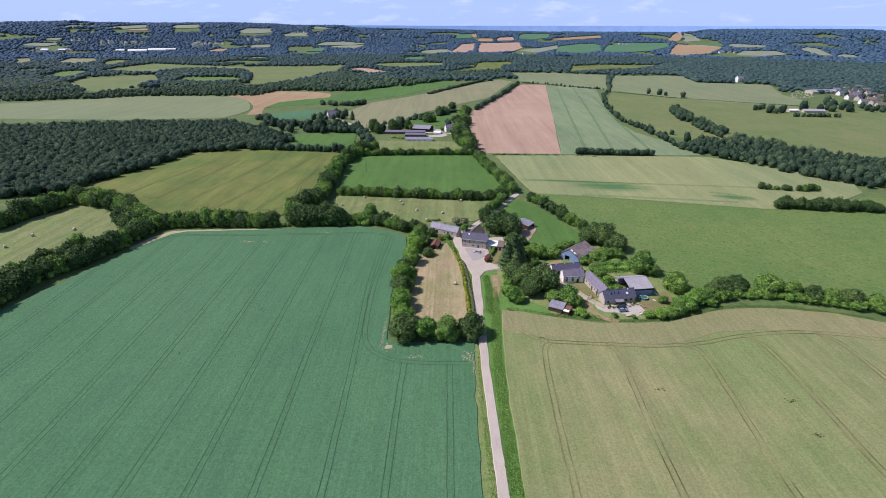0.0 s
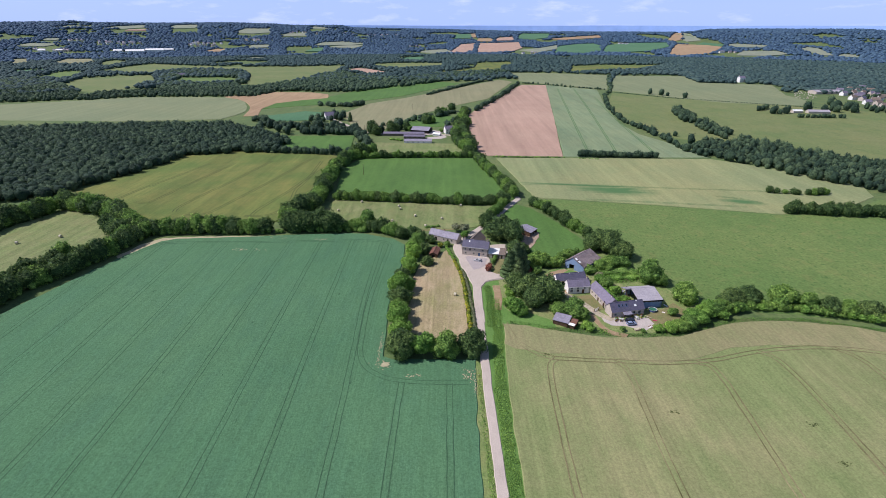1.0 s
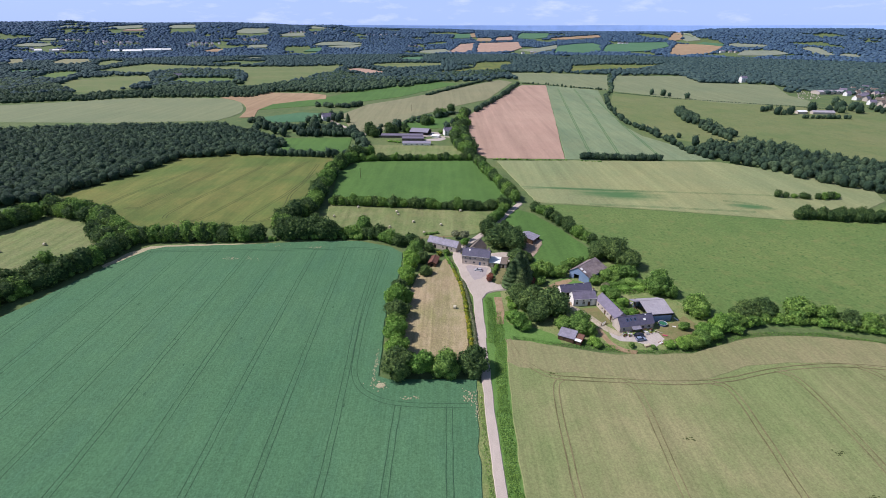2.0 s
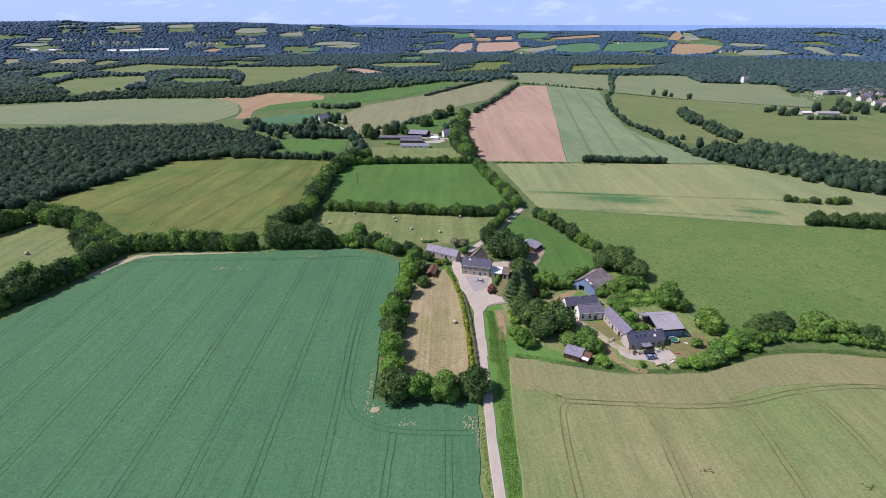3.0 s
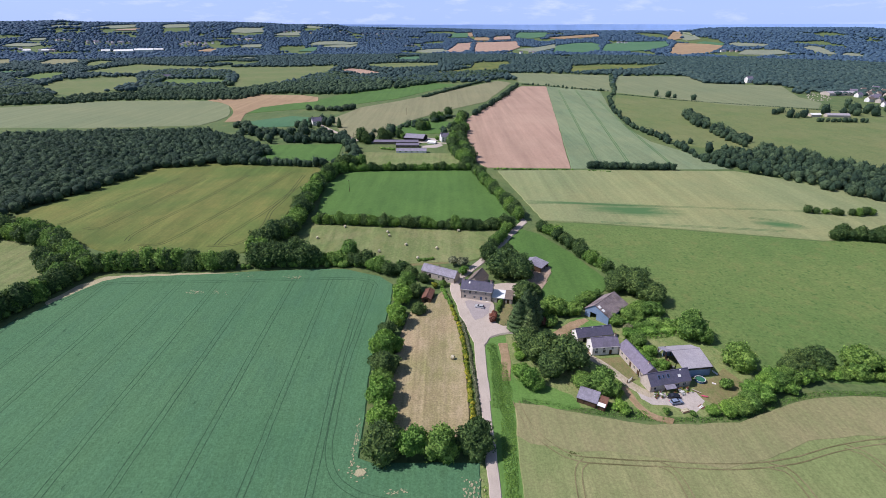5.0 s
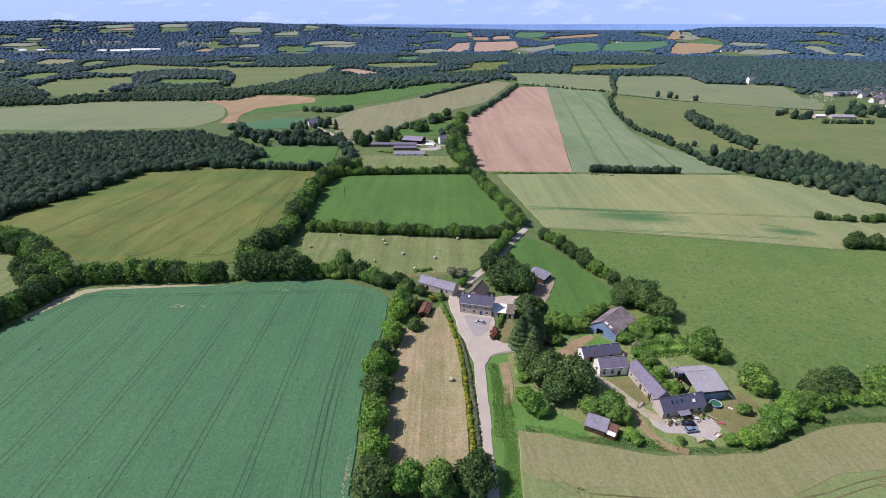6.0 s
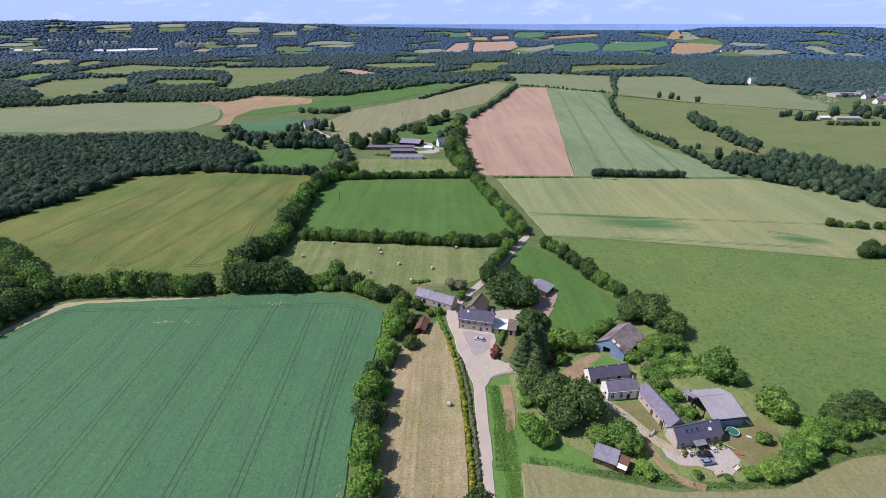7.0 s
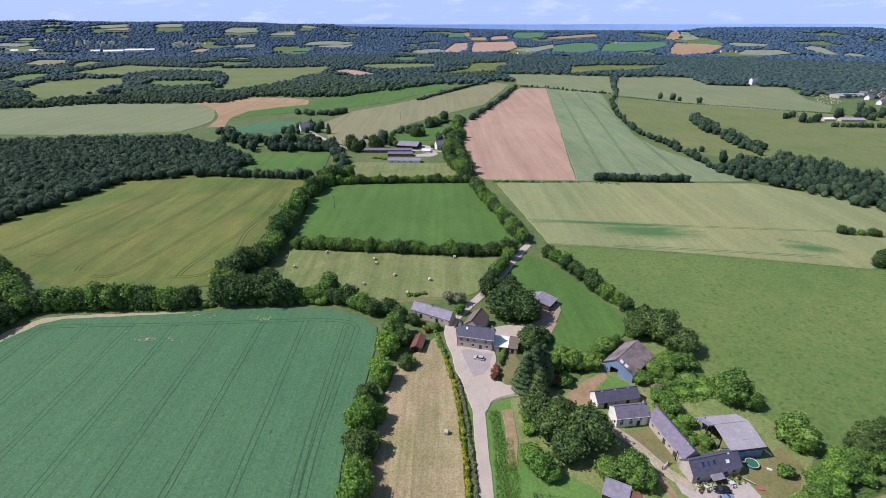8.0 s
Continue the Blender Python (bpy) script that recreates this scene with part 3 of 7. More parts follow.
field("hay_left", hay_green, [(-256, 262), (-252, 312), (-240, 338), (-215, 332), (-192, 314), (-183, 296), (-190, 262), (-193, 232), (-200, 200), (-240, 200)])
field("tan_low", wheat_faded, [(-1269, 1739), (-1362, 1932), (-1276, 1937), (-1187, 1818), (-1156, 1713), (-1188, 1689)])
field("green_low", pasture_dry, [(-1047, 1620), (-1158, 1818), (-1166, 1906), (-1085, 1846), (-1046, 1714), (-1013, 1621)])
field("edge_pale", wheat_faded, [(-1344, 1665), (-1525, 1885), (-1499, 1914), (-1391, 1790)])
field("edge_green", grass_hazy, [(-1120, 1393), (-1176, 1461), (-1116, 1497), (-1072, 1443)])
field("hill_tan", cereal_hazy, [(-1858, 2333), (-1876, 2437), (-1756, 2461), (-1753, 2352)])
field("hill_green", cereal_hazy, [(-1930, 2553), (-1925, 2627), (-1855, 2649), (-1853, 2562)])
field("hill_pale", cereal_hazy, [(-2231, 3013), (-2200, 3195), (-2130, 3284), (-2061, 3177), (-2126, 3039)])
field("hill_pale_b", cereal_hazy, [(-2028, 3174), (-2035, 3404), (-1993, 3612), (-1860, 3402), (-1910, 3221)])
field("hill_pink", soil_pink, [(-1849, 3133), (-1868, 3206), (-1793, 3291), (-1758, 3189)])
field("hill_pale_c", cereal_hazy, [(-1718, 3361), (-1815, 3663), (-1695, 3772), (-1585, 3448)])
field("hill_wheat", cereal_hazy, [(-1264, 3254), (-1294, 3521), (-1156, 3619), (-1080, 3355), (-1145, 3248)])
field("hill_wheat_b", cereal_hazy, [(-982, 3202), (-976, 3354), (-886, 3473), (-834, 3268)])
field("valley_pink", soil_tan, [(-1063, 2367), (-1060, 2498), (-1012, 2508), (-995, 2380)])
field("valley_green", cereal_hazy, [(-940, 2582), (-971, 2706), (-900, 2754), (-857, 2629)])
field("valley_pale", cereal_hazy, [(-786, 2003), (-746, 2111), (-678, 2074), (-674, 1971)])
field("clearing_pale", cereal_hazy, [(-669, 2789), (-667, 2933), (-567, 3015), (-433, 2989), (-499, 2836)])
field("clearing_green", grass_hazy, [(-639, 2471), (-642, 2651), (-600, 2686), (-569, 2479)])
field("clearing_grey", cereal_hazy, [(-594, 2685), (-551, 2777), (-425, 2891), (-451, 2694)])
field("crest_grey", cereal_hazy, [(-965, 3784), (-992, 4136), (-797, 3820)])
field("crest_tan", cereal_hazy, [(-685, 3893), (-616, 4178)])
field("grey_mid", cereal_hazy, [(-120, 2514), (-58, 2625), (10, 2662), (49, 2481), (-40, 2401)])
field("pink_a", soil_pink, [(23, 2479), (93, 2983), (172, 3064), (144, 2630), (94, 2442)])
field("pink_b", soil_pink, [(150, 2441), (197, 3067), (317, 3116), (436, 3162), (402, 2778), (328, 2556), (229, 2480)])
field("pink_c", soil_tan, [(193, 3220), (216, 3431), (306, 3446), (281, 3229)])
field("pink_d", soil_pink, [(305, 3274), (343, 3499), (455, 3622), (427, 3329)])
field("far_green_a", grass_hazy, [(59, 3399), (75, 3739), (188, 3844), (171, 3468)])
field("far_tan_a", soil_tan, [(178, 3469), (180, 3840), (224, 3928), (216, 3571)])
field("far_green_b", grass_hazy, [(466, 3471), (579, 4082), (795, 4106), (682, 3574), (578, 3430)])
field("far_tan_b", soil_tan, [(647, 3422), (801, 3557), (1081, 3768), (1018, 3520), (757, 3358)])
field("grey_right", cereal_hazy, [(371, 2631), (499, 2773), (616, 2952), (576, 2729), (434, 2477)])
field("green_right", grass_hazy, [(511, 2472), (609, 2875), (744, 3015), (832, 3042), (848, 2920), (747, 2564), (618, 2390)])
field("green_right_b", grass_hazy, [(734, 2492), (877, 2916), (1035, 3046), (1251, 3037), (1164, 2786), (970, 2536), (811, 2449)])
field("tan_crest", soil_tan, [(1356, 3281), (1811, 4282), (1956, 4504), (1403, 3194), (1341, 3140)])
field("gold_crest", cereal_hazy, [(1405, 3192), (1779, 4060), (1614, 3526), (1437, 3037), (1373, 3058)])
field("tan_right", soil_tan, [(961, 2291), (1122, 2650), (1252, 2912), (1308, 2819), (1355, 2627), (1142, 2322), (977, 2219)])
field("green_sliver", grass_hazy, [(1324, 2842), (1383, 2889), (1418, 2730), (1364, 2655)])
field("clearing_e", cereal_hazy, [(1423, 2728), (1484, 2770), (1580, 2643), (1528, 2571), (1429, 2603)])
field("clearing_f", cereal_hazy, [(1207, 2220), (1341, 2425), (1469, 2389), (1436, 2231), (1305, 2174)])
field("clearing_g", cereal_hazy, [(1620, 2453), (1686, 2515), (1696, 2454), (1558, 2146), (1521, 2156)])
field("clearing_h", cereal_hazy, [(1562, 2145), (1622, 2180), (1637, 2151), (1582, 2039), (1536, 2047)])
field("green_gap", grass_hazy, [(-159, 1971), (-150, 2113), (-80, 2189), (-67, 1971), (-108, 1909)])
field("gold_mid", wheat_gold, [(-23, 1411), (34, 1481), (88, 1580), (116, 1793), (231, 1849), (227, 1741), (149, 1539), (80, 1428)])
field("pink_mid", soil_pink, [(-268, 1480), (-255, 1579), (-212, 1539), (-126, 1394), (-167, 1379), (-218, 1428)])
field("green_ridge", pasture_dry, [(-216, 1621), (-224, 1740), (-147, 1793), (-2, 1792), (-1, 1644), (-118, 1558)])
field("pale_wedge", pasture_dry, [(-794, 1120), (-837, 1236), (-794, 1288), (-717, 1317), (-629, 1164), (-612, 1061), (-620, 967), (-694, 1007)])
field("dark_wedge", grass_pasture, [(-970, 1275), (-1012, 1393), (-997, 1444), (-930, 1394), (-890, 1274), (-875, 1210)])
field("broad_pale", pasture_dry, [(-923, 1426), (-945, 1577), (-936, 1714), (-809, 1666), (-626, 1599), (-429, 1621), (-305, 1667), (-295, 1518), (-313, 1394), (-314, 1236), (-348, 1142), (-366, 1061), (-373, 1043), (-416, 1143), (-452, 1262), (-551, 1480), (-586, 1498), (-713, 1537), (-761, 1428), (-744, 1361), (-832, 1394)])
field("farm_paddock", grass_pasture, [(-587, 1153), (-614, 1248), (-499, 1276), (-451, 1176), (-525, 1142)])
field("gold_top", wheat_gold, [(340, 1429), (397, 1646), (499, 1716), (744, 1717), (661, 1539), (506, 1520)])
road("road_lane", 3.1, [(31, -150), (27.6, 60), (26.6, 112), (25.8, 150), (25.5, 163), (25.6, 174.3), (25.7, 191.7), (25.7, 210.5), (25.7, 226.8), (25.9, 240)])
road("road_farm", 3.9, [(25.7, 205), (25.8, 228), (26, 240), (25, 249), (22.2, 258), (19.8, 267), (17.6, 275), (17, 283), (19, 289), (25.7, 299.8), (31.4, 307.8), (41.2, 325.5), (53.6, 349.6), (62.6, 366)])
road("road_far", 3.2, [(62.6, 366), (58, 381), (53.5, 407), (46.5, 442), (41, 480), (38, 505), (35, 540), (29, 575), (18, 590), (-5, 594)])
road("road_branch", 3.2, [(44, 246.4), (49, 243.4), (53.7, 239.9), (60.2, 234.7), (64.8, 229.8), (69.2, 224.6), (73.1, 218.1), (76.4, 211.4), (81, 207.5)], track_dirt)
road("road_white", 4, [(-200.2, 748), (-150.4, 713.7), (-117.3, 657.4), (-74.7, 595.3), (-38.9, 595.3)])
patch("yard_main", asphalt_pale, [(15.5, 283), (17, 271), (19.5, 258), (21.5, 248), (24, 238), (28, 236.5), (30.5, 241), (35, 243.6), (45, 244.4), (45, 247.8), (36, 248.6), (33, 251), (32.8, 258), (34, 262), (33.5, 267.6), (20, 271.4), (20, 283)])
patch("yard_farm", gravel, [(76.8, 212.4), (81.2, 209), (88.9, 208.2), (95.9, 209.2), (96.9, 205.1), (92, 200.4), (88.6, 201.3), (84.8, 203), (78.9, 203.8), (76.7, 206.2)])
patch("verge_right", grass_lawn, [(31.6, -150), (37, -150), (33, 112), (33.6, 150), (36, 190), (37.5, 202), (40, 238), (37, 242.5), (30, 240), (27.4, 232), (26.8, 200), (27.0, 150), (27.8, 112)])
patch("farm_grass", grass_rough, [(36.5, 242.1), (48.6, 243.6), (60.1, 250), (74.5, 264.1), (95.9, 280.4), (107.5, 263.9), (115.5, 249.7), (118.2, 231.7), (121.8, 221.4), (111.6, 208.1), (93.3, 198.5), (79.6, 198.6), (67.3, 202.3), (53.3, 202.4), (42, 208.4), (36.7, 217.1)])
patch("soil_farm", soil_pale, [(57, 310), (61.5, 308), (66, 301), (65.4, 296), (62.4, 289), (57.6, 279), (53.5, 279.5), (52, 290), (54, 301)])
patch("drive_dirt", soil_bare, [(53, 239.6), (55.4, 243.4), (59, 247.4), (63.6, 251), (68, 253.8), (71.6, 255), (72.6, 253.2), (67.4, 248.6), (64.6, 245.2), (62.4, 241.6), (62, 237.6), (65, 232.6), (68.4, 233.4), (70.4, 231.6), (66, 228.8), (61.4, 233.6)])
patch("hangar_lawn", grass_lawn, [(64.5, 252.6), (70, 256.4), (78, 249.6), (80.5, 245), (77, 240.4), (69.5, 243), (66.5, 246.4), (70.4, 250.6), (69, 253.2)])
patch("garden_bed", soil_bare, [(33.6, 237), (36.6, 237), (36.2, 226), (35.4, 215.3), (32.8, 215.3), (33.2, 226)])
patch("edge_teal", soil_dry, [(-160, 265), (-154.8, 276.5), (-150, 286.6), (-143, 290.6), (-120, 293), (-95, 294.4), (-95, 296.3), (-120, 295.4), (-143, 293.8), (-152, 292), (-158.5, 284), (-163, 268)])
patch("verge_left", grass_rough, [(20.5, -150), (29, -150), (24.9, 112), (24, 178), (22.3, 180), (21, 160), (21, 112)])
patch("house_lawn", grass_dry, [(35, 250), (40, 249), (44, 256), (42, 266), (38.5, 266.5), (37, 259)])
patch("pool_grass", grass_dry, [(96, 213), (105.5, 216.5), (112, 222), (114, 214), (108, 207), (100, 203), (97, 206)])
patch("white_lawn", grass_dry, [(66, 226.5), (77, 228.5), (79.5, 216), (76, 214.5), (72, 220)])
patch("bank_track", grass_dry, [(-14, 302.5), (4, 306), (16, 307.5), (16, 309.5), (4, 308.3), (-14, 305)])
road("track_garden", 2.4, [(73, 212), (74, 205), (75.5, 200.5), (78, 197.6), (83, 196)], soil_bare)
patch("pool_soil", soil_bare, [(110.4, 229.5), (112.4, 230.2), (113.6, 226), (113.8, 220), (114.8, 216), (113.4, 211.4), (110.6, 209.6), (109.6, 212.4), (111.4, 217), (110.6, 221), (109, 224)])
patch("wood_gap", hay_green, [(-250, 343), (-230, 352), (-205, 345), (-215, 338)])
field("wheat_headland", wheat_ripe, [(35.5, 204), (44, 202.5), (51, 200), (62, 197.5), (74, 194.5), (90, 194.5), (103, 195.5), (114, 199.5), (124, 203.5), (134, 206), (146, 207), (160, 206), (178, 202.5), (192, 196), (232, 186), (230, 173), (176, 186), (150, 190), (135, 190), (119, 188), (105, 182), (90, 178), (81, 180), (71, 182), (60, 184), (50, 184), (44, 186), (37.5, 187), (34.2, 190)], 0.41)
patch("lawn", grass_lawn, [(37.5, 207), (44, 203), (52, 201.5), (56, 202), (54, 208), (48, 212), (40, 216), (37.5, 213)])
patch("parking", asphalt_grey, [(21.6, 267.6), (22.6, 262), (25.4, 253), (28.4, 254.6), (31.5, 258.5), (32.6, 266), (24, 268.6)])
patch("far_yard", gravel, [(-62, 593), (-8, 593), (6, 601), (8, 612), (-6, 618), (-32, 600), (-62, 597)])
patch("far_drive", gravel, [(-10, 570), (6, 571), (12, 580), (8, 594), (2, 593), (4, 583), (-10, 578)])
patch("lane_verge", grass_pasture, [(24.2, 191), (24.3, 215), (24.2, 238), (22.6, 250), (20.3, 260), (17.5, 271), (15.5, 271), (18, 258), (20.5, 245), (21.5, 225), (22, 205), (22, 191)])
patch("bare_corner", soil_dry, [(-12, 176.4), (-10.8, 175.8), (-9.6, 176.4), (-9.2, 177.4), (-10.2, 178.4), (-11.4, 178.2)])
patch("courtyard", asphalt_pale, [(31, 277), (36, 273.5), (43, 272.5), (48, 277), (50, 284), (44, 286), (37, 285), (32, 282)])

# ---- tracks in the crops ----
def tramlines(name, mat, lines, z, label, gauge=1.9, width=0.5):
    bm = bmesh.new()
    for row, pts in enumerate(lines):
        p = [Vector(q) for q in rounded(pts)]
        for side in (-1, 1):
            off = []
            for i, a in enumerate(p):
                d = (p[min(i + 1, len(p) - 1)] - p[max(i - 1, 0)]).normalized()
                off.append((a.x - d.y * side * gauge / 2, a.y + d.x * side * gauge / 2))
            strip(bm, off, width, z + row * 0.002, 0.18, 0.5)
    geo = bmesh.ops.extrude_face_region(bm, geom=bm.faces[:])
    for v in geo["geom"]:
        if isinstance(v, bmesh.types.BMVert):
            v.co.z -= 0.1
    return tagged(link_bm(name, bm, mat), label, "track", kind="stuff")


TEAL_LINES = [[(-164.2 + 17.5 * i, 285 + 0.7 * i if i else 255), (-162.6 + 17.4 * i, 182), (-160.6 + 17.4 * i, 122), (-157 + 17.3 * i, -140)] for i in range(8)]
TEAL_LINES += [[(-19.6, 284), (-21, 259), (-23, 223), (-21.6, 192), (-20.5, 182), (-17, 174.5), (-10, 169.5), (-2, 167.6), (8, 167.2), (19, 167.2)],
               [(-24.6, 285), (-25.5, 223), (-23, 182), (-21, 122), (-18, -140)], [(-3.6, 167), (-4.6, 150), (-5, -140)], [(12.6, 167), (12.6, 120), (13, -140)],
               [(-156, 268), (-151.8, 279), (-148.7, 283), (-146, 285), (-127, 286), (-103, 286.3), (-80, 287.4), (-58, 288.7), (-38, 290), (-23, 288.5), (-19.6, 283)]]
tramlines("crop_tracks", stem_dark, TEAL_LINES, 0.405, "dark tractor wheel tracks through the crop", width=0.25)
WHEAT_LINES = [[(35.6, 204.7), (38.2, 192.4), (42.9, 186.3), (48, 181.6), (59, 180.3), (76, 179.5), (91, 178.3), (108, 180), (122, 184.3), (134, 187), (150, 189), (167, 187.5), (182, 183.5), (230, 172)],
               [(52, 181), (48.6, 178), (47.4, 165), (45.2, 122), (44, -140)], [(71, 180), (76.4, 177), (75, 155), (73, 122), (71, -140)],
               [(102, 179), (108, 177), (106, 152), (102, 112), (99, -140)], [(128, 186), (134, 182), (133, 152), (130.5, 112), (128, -140)], [(158, 188.5), (164.5, 182), (164, 160), (162, -140)], [(188, 182), (194, 176), (193, 120), (191, -140)]]
tramlines("wheat_tracks", wheat_trodden, WHEAT_LINES, 0.5, "trodden tractor wheel tracks in ripening wheat", width=0.36)
GOLD_LINES = [[(-223.5, 360), (-219.6, 363.2), (-217.9, 381), (-211.6, 401), (-198, 460)], [(-204, 355), (-195.7, 352.1), (-192.1, 358.3), (-190, 377.6), (-186.3, 400), (-176, 460)], [(-166.7, 334.8), (-169, 343.2), (-164.8, 368.8), (-158, 398), (-146, 470)],
              [(-157, 329.5), (-146.5, 328.8), (-142.6, 334.7), (-136, 363.7), (-127, 401), (-112, 480)], [(-113.8, 329), (-114, 339.4), (-107.9, 366), (-103.3, 388), (-97, 440)], [(-118, 328), (-104, 328.5), (-98, 338), (-96.5, 358), (-100, 379), (-100.8, 388), (-98.4, 408), (-101, 470)]]
tramlines("gold_tracks", gold_trodden, GOLD_LINES, 0.46, "dark tractor wheel tracks in golden cereal", gauge=2.1, width=0.5)

PALE_LINES = [[(70, 400), (96.5, 399.9), (164.4, 392.8), (240.3, 384.8), (270, 381)], [(110, 364), (150, 359), (215, 349)], [(205, 372), (222, 366), (230, 356)]]
tramlines("pale_tracks", crop_lush, PALE_LINES, 0.48, "darker tractor lines in pale cereal", width=0.45)
STRIP_LINES = [[(232, 1060), (190, 780), (148, 500)], [(262, 1050), (225, 800), (175, 500)], [(268, 920), (232, 680), (212, 500)]]
tramlines("strip_tracks", crop_lush, STRIP_LINES, 0.48, "darker tractor lines in the cereal strip", width=0.8)

streak_rng = random.Random(21)
# flattened gaps in the blue-green crop
bm = bmesh.new()
for i in range(26):
    x, y = -150 + 165 * streak_rng.random(), 140 + 130 * streak_rng.random()
    if x > -17 and y > 165:
        continue
    half = streak_rng.uniform(0.3, 0.9)
    strip(bm, [(x, y - half), (x + streak_rng.gauss(0, 0.1), y), (x, y + half)], streak_rng.uniform(0.15, 0.45), 0.45 + i * 0.0008, 0.2, 0.3)
tagged(link_bm("crop_gaps", bm, stem_dark), "small dark gaps in the crop rows", "crop", kind="stuff")



def speckle(name, spots, mat, z, label):
    """Bare or flattened spots in a crop: many small ragged scraps round each (x, y, spread x, spread y, count)."""
    bm = bmesh.new()
    n = 0
    for x, y, sx, sy, count in spots:
        for i in range(count * 2):
            px, py = x + streak_rng.gauss(0, sx), y + streak_rng.gauss(0, sy)
            k = streak_rng.randint(5, 7)
            r = streak_rng.uniform(0.06, 0.26) * min(1.0, 0.5 + min(sx, sy))
            n += 1
            bm.faces.new([bm.verts.new((px + math.cos(a) * r * streak_rng.uniform(0.5, 1.4) * (1.6 if sx > sy else 1), py + math.sin(a) * r * streak_rng.uniform(0.5, 1.4) * (1.6 if sy > sx else 1), z + n * 0.0004)) for a in [j * 6.283 / k for j in range(k)]])
    return tagged(link_bm(name, bm, mat), label, "soil", kind="stuff")


speckle("bare_spots", [(-10.8, 177, 1.8, 1.3, 16), (-13.4, 187, 0.35, 4.5, 40), (0.4, 170.6, 1.6, 0.4, 14), (19.6, 171.5, 1.2, 1.8, 34), (21.4, 165, 0.3, 3.0, 24), (-100.5, 276, 1.6, 0.9, 26), (-91, 276, 2.5, 1.2, 8), (-60, 290.5, 2.4, 0.8, 14), (-84, 293, 5, 1.2, 10)], soil_dry, 0.46, "pale bare spots in the crop")
speckle("wheat_spots", [(83.4, 153.5, 0.8, 0.5, 10), (124, 148.5, 0.9, 0.5, 12), (122.2, 133.8, 0.9, 0.5, 12), (49, 183, 1.0, 0.6, 12)], gold_trodden, 0.47, "flattened dark spots in the wheat")

# ---- trees ----
def ball(subdivisions):
    bm = bmesh.new()
    bmesh.ops.create_icosphere(bm, subdivisions=subdivisions, radius=1.0)
    v, f = np.array([v.co[:] for v in bm.verts]), np.array([[v.index for v in f.verts] for f in bm.faces])
    bm.free()
    return v, f


BALL = {k: ball(k) for k in (1, 2, 3, 4)}
ICO1_V, ICO1_F = BALL[1]


def crown_arrays(seed, radius, low, high, lobes, cards, size, core=2, cone=False, fat=1.0):
    """Leaf mass of one crown: a lumpy dome of boughs and many small leaf sprays standing out of it. Triangles only."""
    rng = np.random.default_rng(seed)
    mid, half = (low + high) / 2, (high - low) / 2
    cd = rng.normal(size=(lobes, 3))
    cd[:, 2] += 0.2
    cd /= np.linalg.norm(cd, axis=1)[:, None]
    wide, rise = rng.uniform(0.34, 0.6, lobes), rng.uniform(0.16, 0.36, lobes)
    fd = rng.normal(size=(lobes * 4, 3))
    fd /= np.linalg.norm(fd, axis=1)[:, None]
    narrow = rng.uniform(0.14, 0.26, lobes * 4)
    sway = rng.normal(size=(3, 3))
    sway /= np.linalg.norm(sway, axis=1)[:, None]

    def reach(d):
        """Distance of the leaf surface from the middle, for unit directions."""
        ang = np.arccos(np.clip(d @ cd.T, -1, 1)) / wide
        lump = (rise * np.sqrt(np.clip(1 - ang ** 2, 0, 1))).max(1)
        tuft = (0.11 * np.sqrt(np.clip(1 - (np.arccos(np.clip(d @ fd.T, -1, 1)) / narrow) ** 2, 0, 1))).max(1)
        return 0.56 * fat ** 0.5 * (1 + 0.14 * (d @ sway.T).max(1)) + lump + tuft

    def place(d, r):
        p = d * r[:, None]
        if cone:
            h = np.clip((d[:, 2] + 1) / 2, 0, 1)
            wide_ = radius * (1.03 - h) ** 0.8 * (1 + 0.2 * np.sin(h * 38 + seed + 2 * d[:, 0])) * (0.35 + 0.75 * r) / np.maximum(np.hypot(d[:, 0], d[:, 1]), 0.05)
            return np.stack([d[:, 0] * wide_, d[:, 1] * wide_, low + (high - low) * h], 1)
        return np.stack([p[:, 0] * radius, p[:, 1] * radius, mid + p[:, 2] * half * np.where(p[:, 2] > 0, 1.0, 1.05)], 1)

    iv, jf = BALL[core]
    V = [place(iv, reach(iv) * (0.9 + rng.uniform(-0.09, 0.04, len(iv))))]
    F = [jf]
    d = rng.normal(size=(cards, 3))
    d[:, 2] += 0.35
    d /= np.linalg.norm(d, axis=1)[:, None]
    pos = place(d, reach(d) * rng.uniform(0.86, 1.07, cards))
    nrm = d + rng.normal(size=(cards, 3)) * 0.7
    nrm /= np.linalg.norm(nrm, axis=1)[:, None]
    t = np.cross(nrm, rng.normal(size=(cards, 3)))
    t /= np.linalg.norm(t, axis=1)[:, None] + 1e-9
    b = np.cross(nrm, t)
    s = size * rng.uniform(0.6, 1.35, cards)[:, None]
    q = [pos + t * s * rng.uniform(0.35, 0.65, (cards, 1)), pos + b * s * rng.uniform(0.3, 0.6, (cards, 1)) - nrm * s * 0.15,
         pos - t * s * rng.uniform(0.35, 0.65, (cards, 1)), pos - b * s * rng.uniform(0.3, 0.6, (cards, 1)) - nrm * s * 0.15]
    V.append(np.stack(q, 1).reshape(-1, 3))
    k = len(iv) + np.arange(cards)[:, None] * 4
    F.append(np.concatenate([k + [0, 1, 2], k + [0, 2, 3]], 1).reshape(-1, 3))
    return np.concatenate(V), np.concatenate(F)


